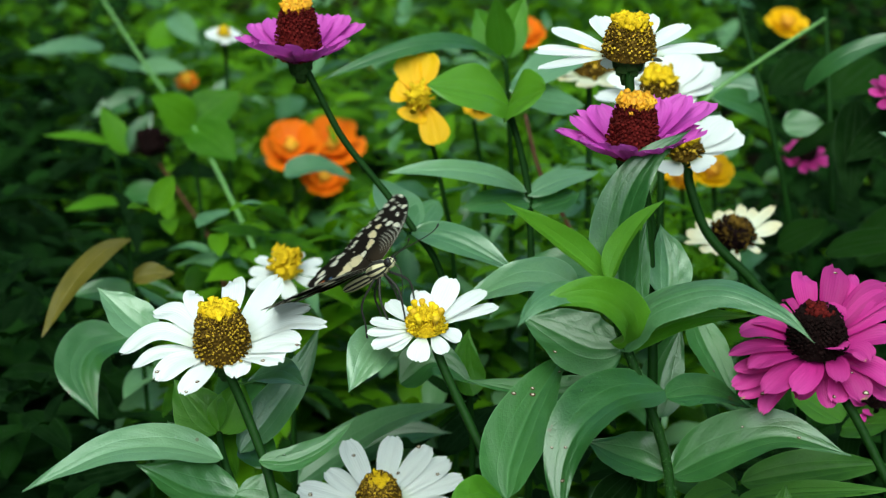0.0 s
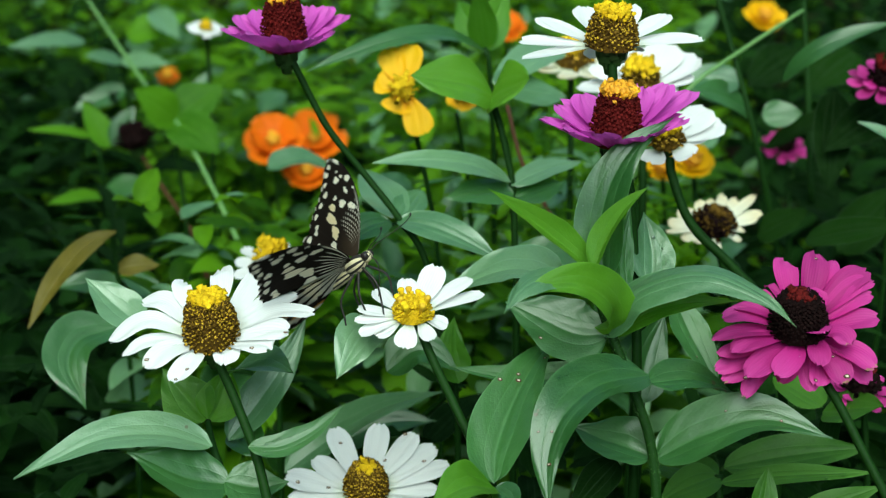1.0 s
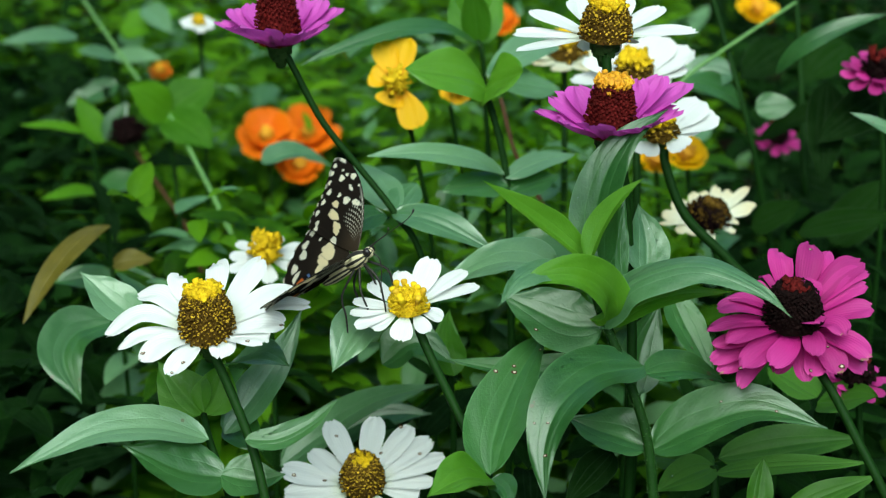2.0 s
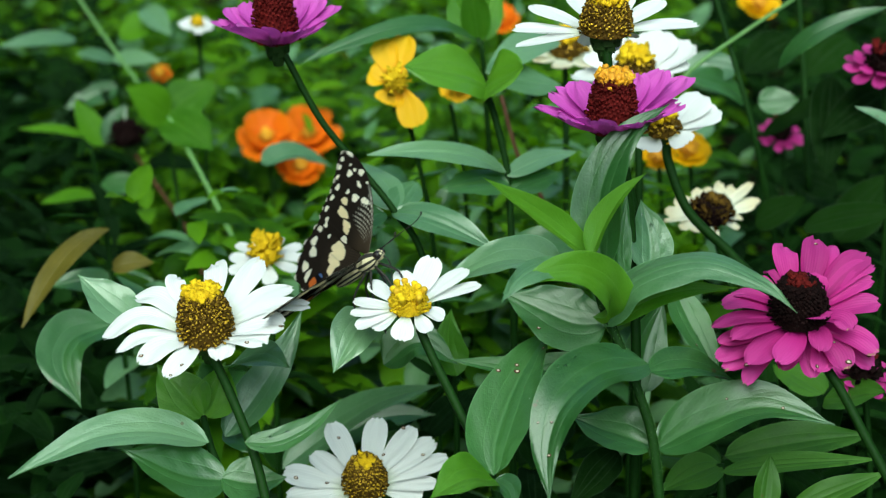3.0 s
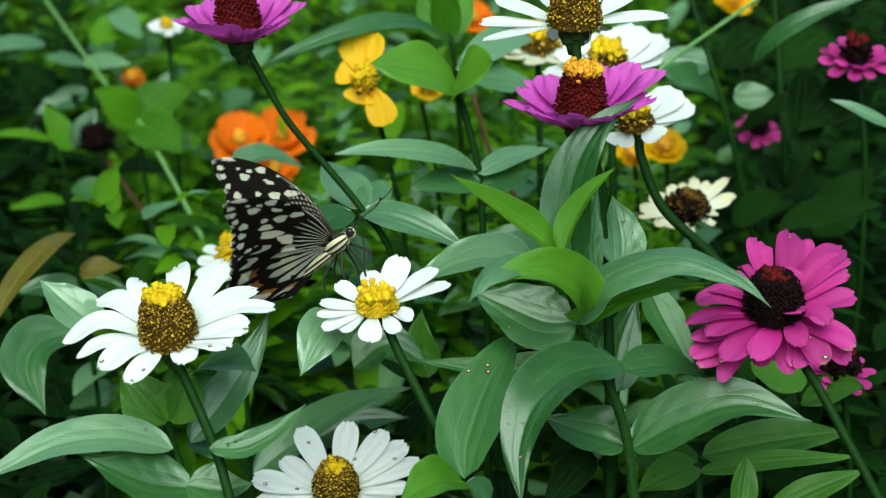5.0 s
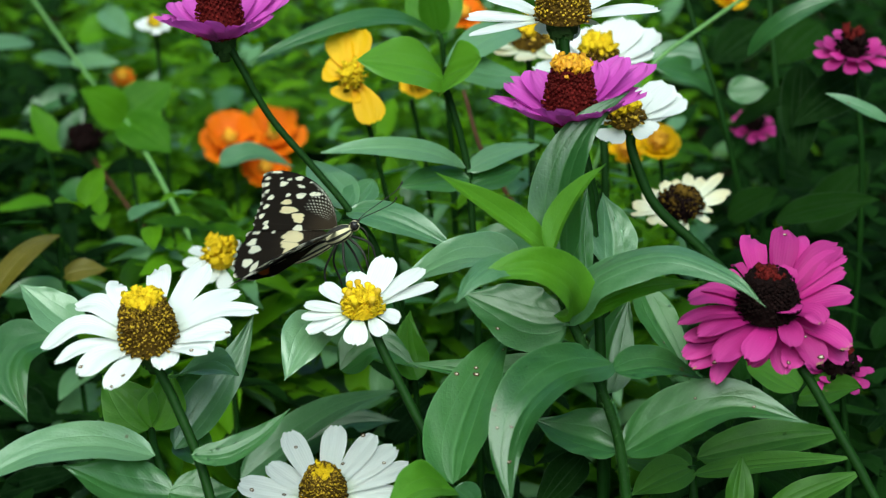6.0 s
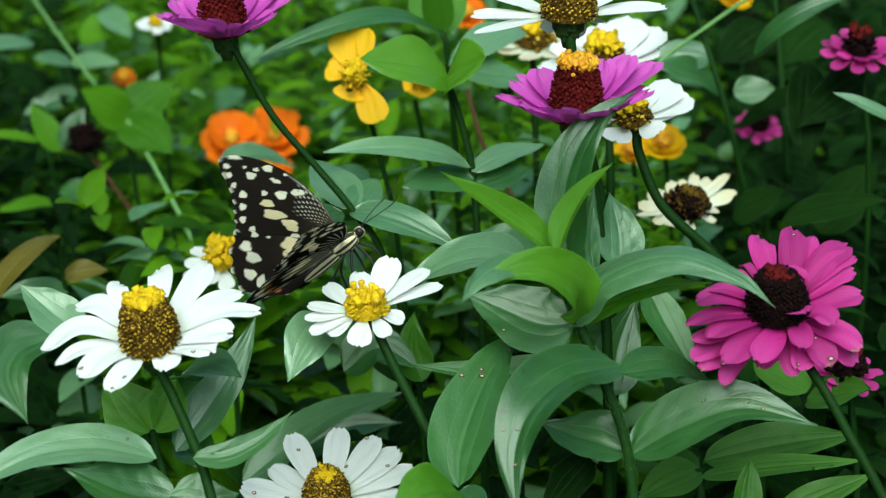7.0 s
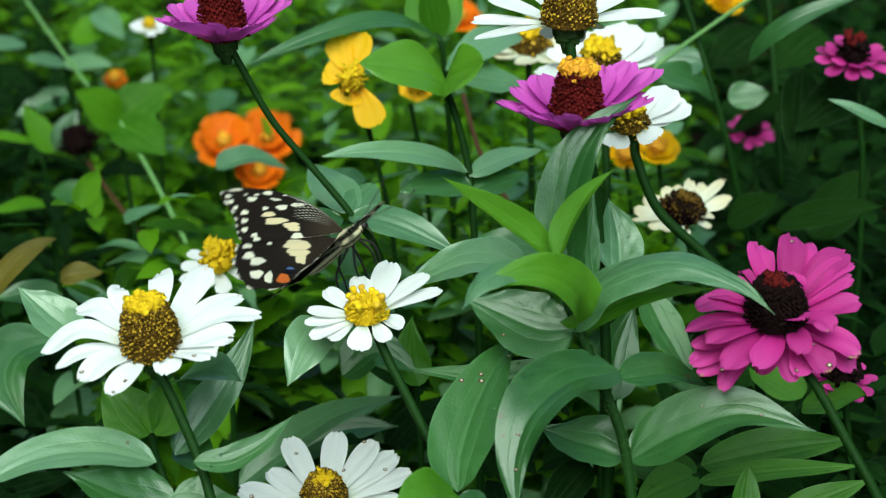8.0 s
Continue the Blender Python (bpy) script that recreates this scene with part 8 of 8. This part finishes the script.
    walk(hind_left, [
        (0.0, beat(1, False, 21, 5, 43)),
        (0.1, beat(1, False, 29, 8, 45)),
        (0.2, beat(1, False, 21, 8, 46)),
        (0.3, beat(1, False, 68, 11, 34)),
        (0.4, beat(1, False, 78, 12, 35)),
        (0.5, beat(1, False, 88, 15, 35)),
        (0.6, beat(1, False, 49, 12, 37)),
        (0.7, beat(1, False, 51, 7, 32)),
        (0.8, beat(1, False, 59, 6, 40)),
        (0.9, beat(1, False, 92, 6, 46)),
        (1.0, beat(1, False, 53, 3, 44)),
        (1.1, beat(1, False, 52, 3, 51)),
        (1.2, beat(1, False, 42, 1, 51)),
        (1.3, beat(1, False, 43, -0, 50)),
        (1.4, beat(1, False, 35, -0, 46)),
        (1.5, beat(1, False, 32, 1, 41)),
        (1.6, beat(1, False, 34, 2, 44)),
        (1.7, beat(1, False, 34, 3, 43)),
        (2.8, beat(1, False, 49, 4, 44)),
        (2.9, beat(1, False, 40, 5, 43)),
        (3.0, beat(1, False, 44, 6, 41)),
        (3.1, beat(1, False, 34, 9, 46)),
        (3.2, beat(1, False, 50, 8, 44)),
        (3.3, beat(1, False, 55, 7, 42)),
        (3.4, beat(1, False, 26, 7, 42)),
        (3.5, beat(1, False, 61, 7, 41)),
        (3.6, beat(1, False, 52, 8, 39)),
        (3.7, beat(1, False, 68, 8, 39)),
        (3.8, beat(1, False, 43, 7, 42)),
        (3.9, beat(1, False, 40, 7, 40)),
        (4.0, beat(1, False, 42, 8, 39)),
        (4.1, beat(1, False, 44, 8, 36)),
        (4.2, beat(1, False, 56, 8, 32)),
        (4.3, beat(1, False, 37, 7, 39)),
        (4.4, beat(1, False, 102, 7, 41)),
        (4.5, beat(1, False, 78, 7, 41)),
        (4.6, beat(1, False, 56, 7, 43)),
        (4.7, beat(1, False, 98, 7, 43)),
        (5.8, beat(1, False, 35, 7, 58)),
        (5.9, beat(1, False, 27, 7, 56)),
        (6.0, beat(1, False, 24, 7, 56)),
        (6.1, beat(1, False, 23, 8, 54)),
        (6.2, beat(1, False, 28, 9, 53)),
        (6.3, beat(1, False, 35, 10, 51)),
        (6.4, beat(1, False, 49, 11, 49)),
        (6.5, beat(1, False, 44, 11, 49)),
        (6.6, beat(1, False, 46, 11, 43)),
        (6.7, beat(1, False, 38, 9, 44)),
        (6.8, beat(1, False, 75, 7, 36)),
        (6.9, beat(1, False, 68, 6, 36)),
        (7.0, beat(1, False, 78, 4, 37)),
        (7.1, beat(1, False, 46, -1, 41)),
        (7.2, beat(1, False, 88, -6, 39)),
        (7.3, beat(1, False, 91, -12, 45)),
        (7.4, beat(1, False, 59, -16, 42)),
        (7.5, beat(1, False, 59, -22, 44)),
        (7.6, beat(1, False, 53, -17, 40)),
        (7.7, beat(1, False, 27, -10, 43)),
        (7.8, beat(1, False, 10, -5, 43)),
        (7.9, beat(1, False, 3, -1, 48)),
        (8.0, beat(1, False, 12, 5, 43)),
    ])
    walk(hind_right, [
        (0.0, beat(-1, False, 2, -0, 33)),
        (0.1, beat(-1, False, 6, -1, 35)),
        (0.2, beat(-1, False, 10, -0, 34)),
        (0.3, beat(-1, False, 82, -8, 36)),
        (0.4, beat(-1, False, 38, -6, 26)),
        (0.5, beat(-1, False, 81, -12, 42)),
        (0.6, beat(-1, False, 28, -12, 32)),
        (0.7, beat(-1, False, 26, -12, 24)),
        (0.8, beat(-1, False, 23, -14, 26)),
        (0.9, beat(-1, False, 35, -19, 26)),
        (1.0, beat(-1, False, 11, -20, 26)),
        (1.1, beat(-1, False, 23, -12, 31)),
        (1.2, beat(-1, False, 14, -11, 33)),
        (1.3, beat(-1, False, 19, -9, 37)),
        (1.4, beat(-1, False, 21, -7, 32)),
        (1.5, beat(-1, False, 10, -5, 29)),
        (1.6, beat(-1, False, 9, -5, 30)),
        (1.7, beat(-1, False, 9, -5, 32)),
        (2.8, beat(-1, False, -7, -6, 15)),
        (2.9, beat(-1, False, -4, -6, 19)),
        (3.0, beat(-1, False, 5, -6, 28)),
        (3.1, beat(-1, False, 1, -5, 29)),
        (3.2, beat(-1, False, 5, -4, 24)),
        (3.3, beat(-1, False, 4, -3, 42)),
        (3.4, beat(-1, False, -3, -1, 30)),
        (3.5, beat(-1, False, 2, -0, 34)),
        (3.6, beat(-1, False, 7, -1, 23)),
        (3.7, beat(-1, False, 17, -7, 35)),
        (3.8, beat(-1, False, 4, -4, 35)),
        (3.9, beat(-1, False, -0, -5, 29)),
        (4.0, beat(-1, False, 17, -7, 31)),
        (4.1, beat(-1, False, 42, -4, 18)),
        (4.2, beat(-1, False, 60, -12, 20)),
        (4.3, beat(-1, False, 14, -12, 19)),
        (4.4, beat(-1, False, 47, -10, 32)),
        (4.5, beat(-1, False, 32, -15, 28)),
        (4.6, beat(-1, False, 29, -10, 24)),
        (4.7, beat(-1, False, 50, -15, 31)),
        (5.8, beat(-1, False, -2, -2, 45)),
        (5.9, beat(-1, False, 9, -1, 46)),
        (6.0, beat(-1, False, 13, -0, 40)),
        (6.1, beat(-1, False, 9, -0, 40)),
        (6.2, beat(-1, False, 8, -0, 41)),
        (6.3, beat(-1, False, 9, -0, 40)),
        (6.4, beat(-1, False, 11, -0, 43)),
        (6.5, beat(-1, False, 13, -0, 35)),
        (6.6, beat(-1, False, 11, -0, 43)),
        (6.7, beat(-1, False, 16, -0, 38)),
        (6.8, beat(-1, False, 29, -0, 32)),
        (6.9, beat(-1, False, 35, -0, 11)),
        (7.0, beat(-1, False, 27, -0, 20)),
        (7.1, beat(-1, False, 62, -1, 16)),
        (7.2, beat(-1, False, 48, -2, 13)),
        (7.3, beat(-1, False, 47, -3, 6)),
        (7.4, beat(-1, False, 72, -4, 26)),
        (7.5, beat(-1, False, 72, -5, 25)),
        (7.6, beat(-1, False, 87, -4, 34)),
        (7.7, beat(-1, False, 55, -3, 26)),
        (7.8, beat(-1, False, 39, -2, 33)),
        (7.9, beat(-1, False, 39, -1, 34)),
        (8.0, beat(-1, False, 41, 0, 37)),
    ])


motions()
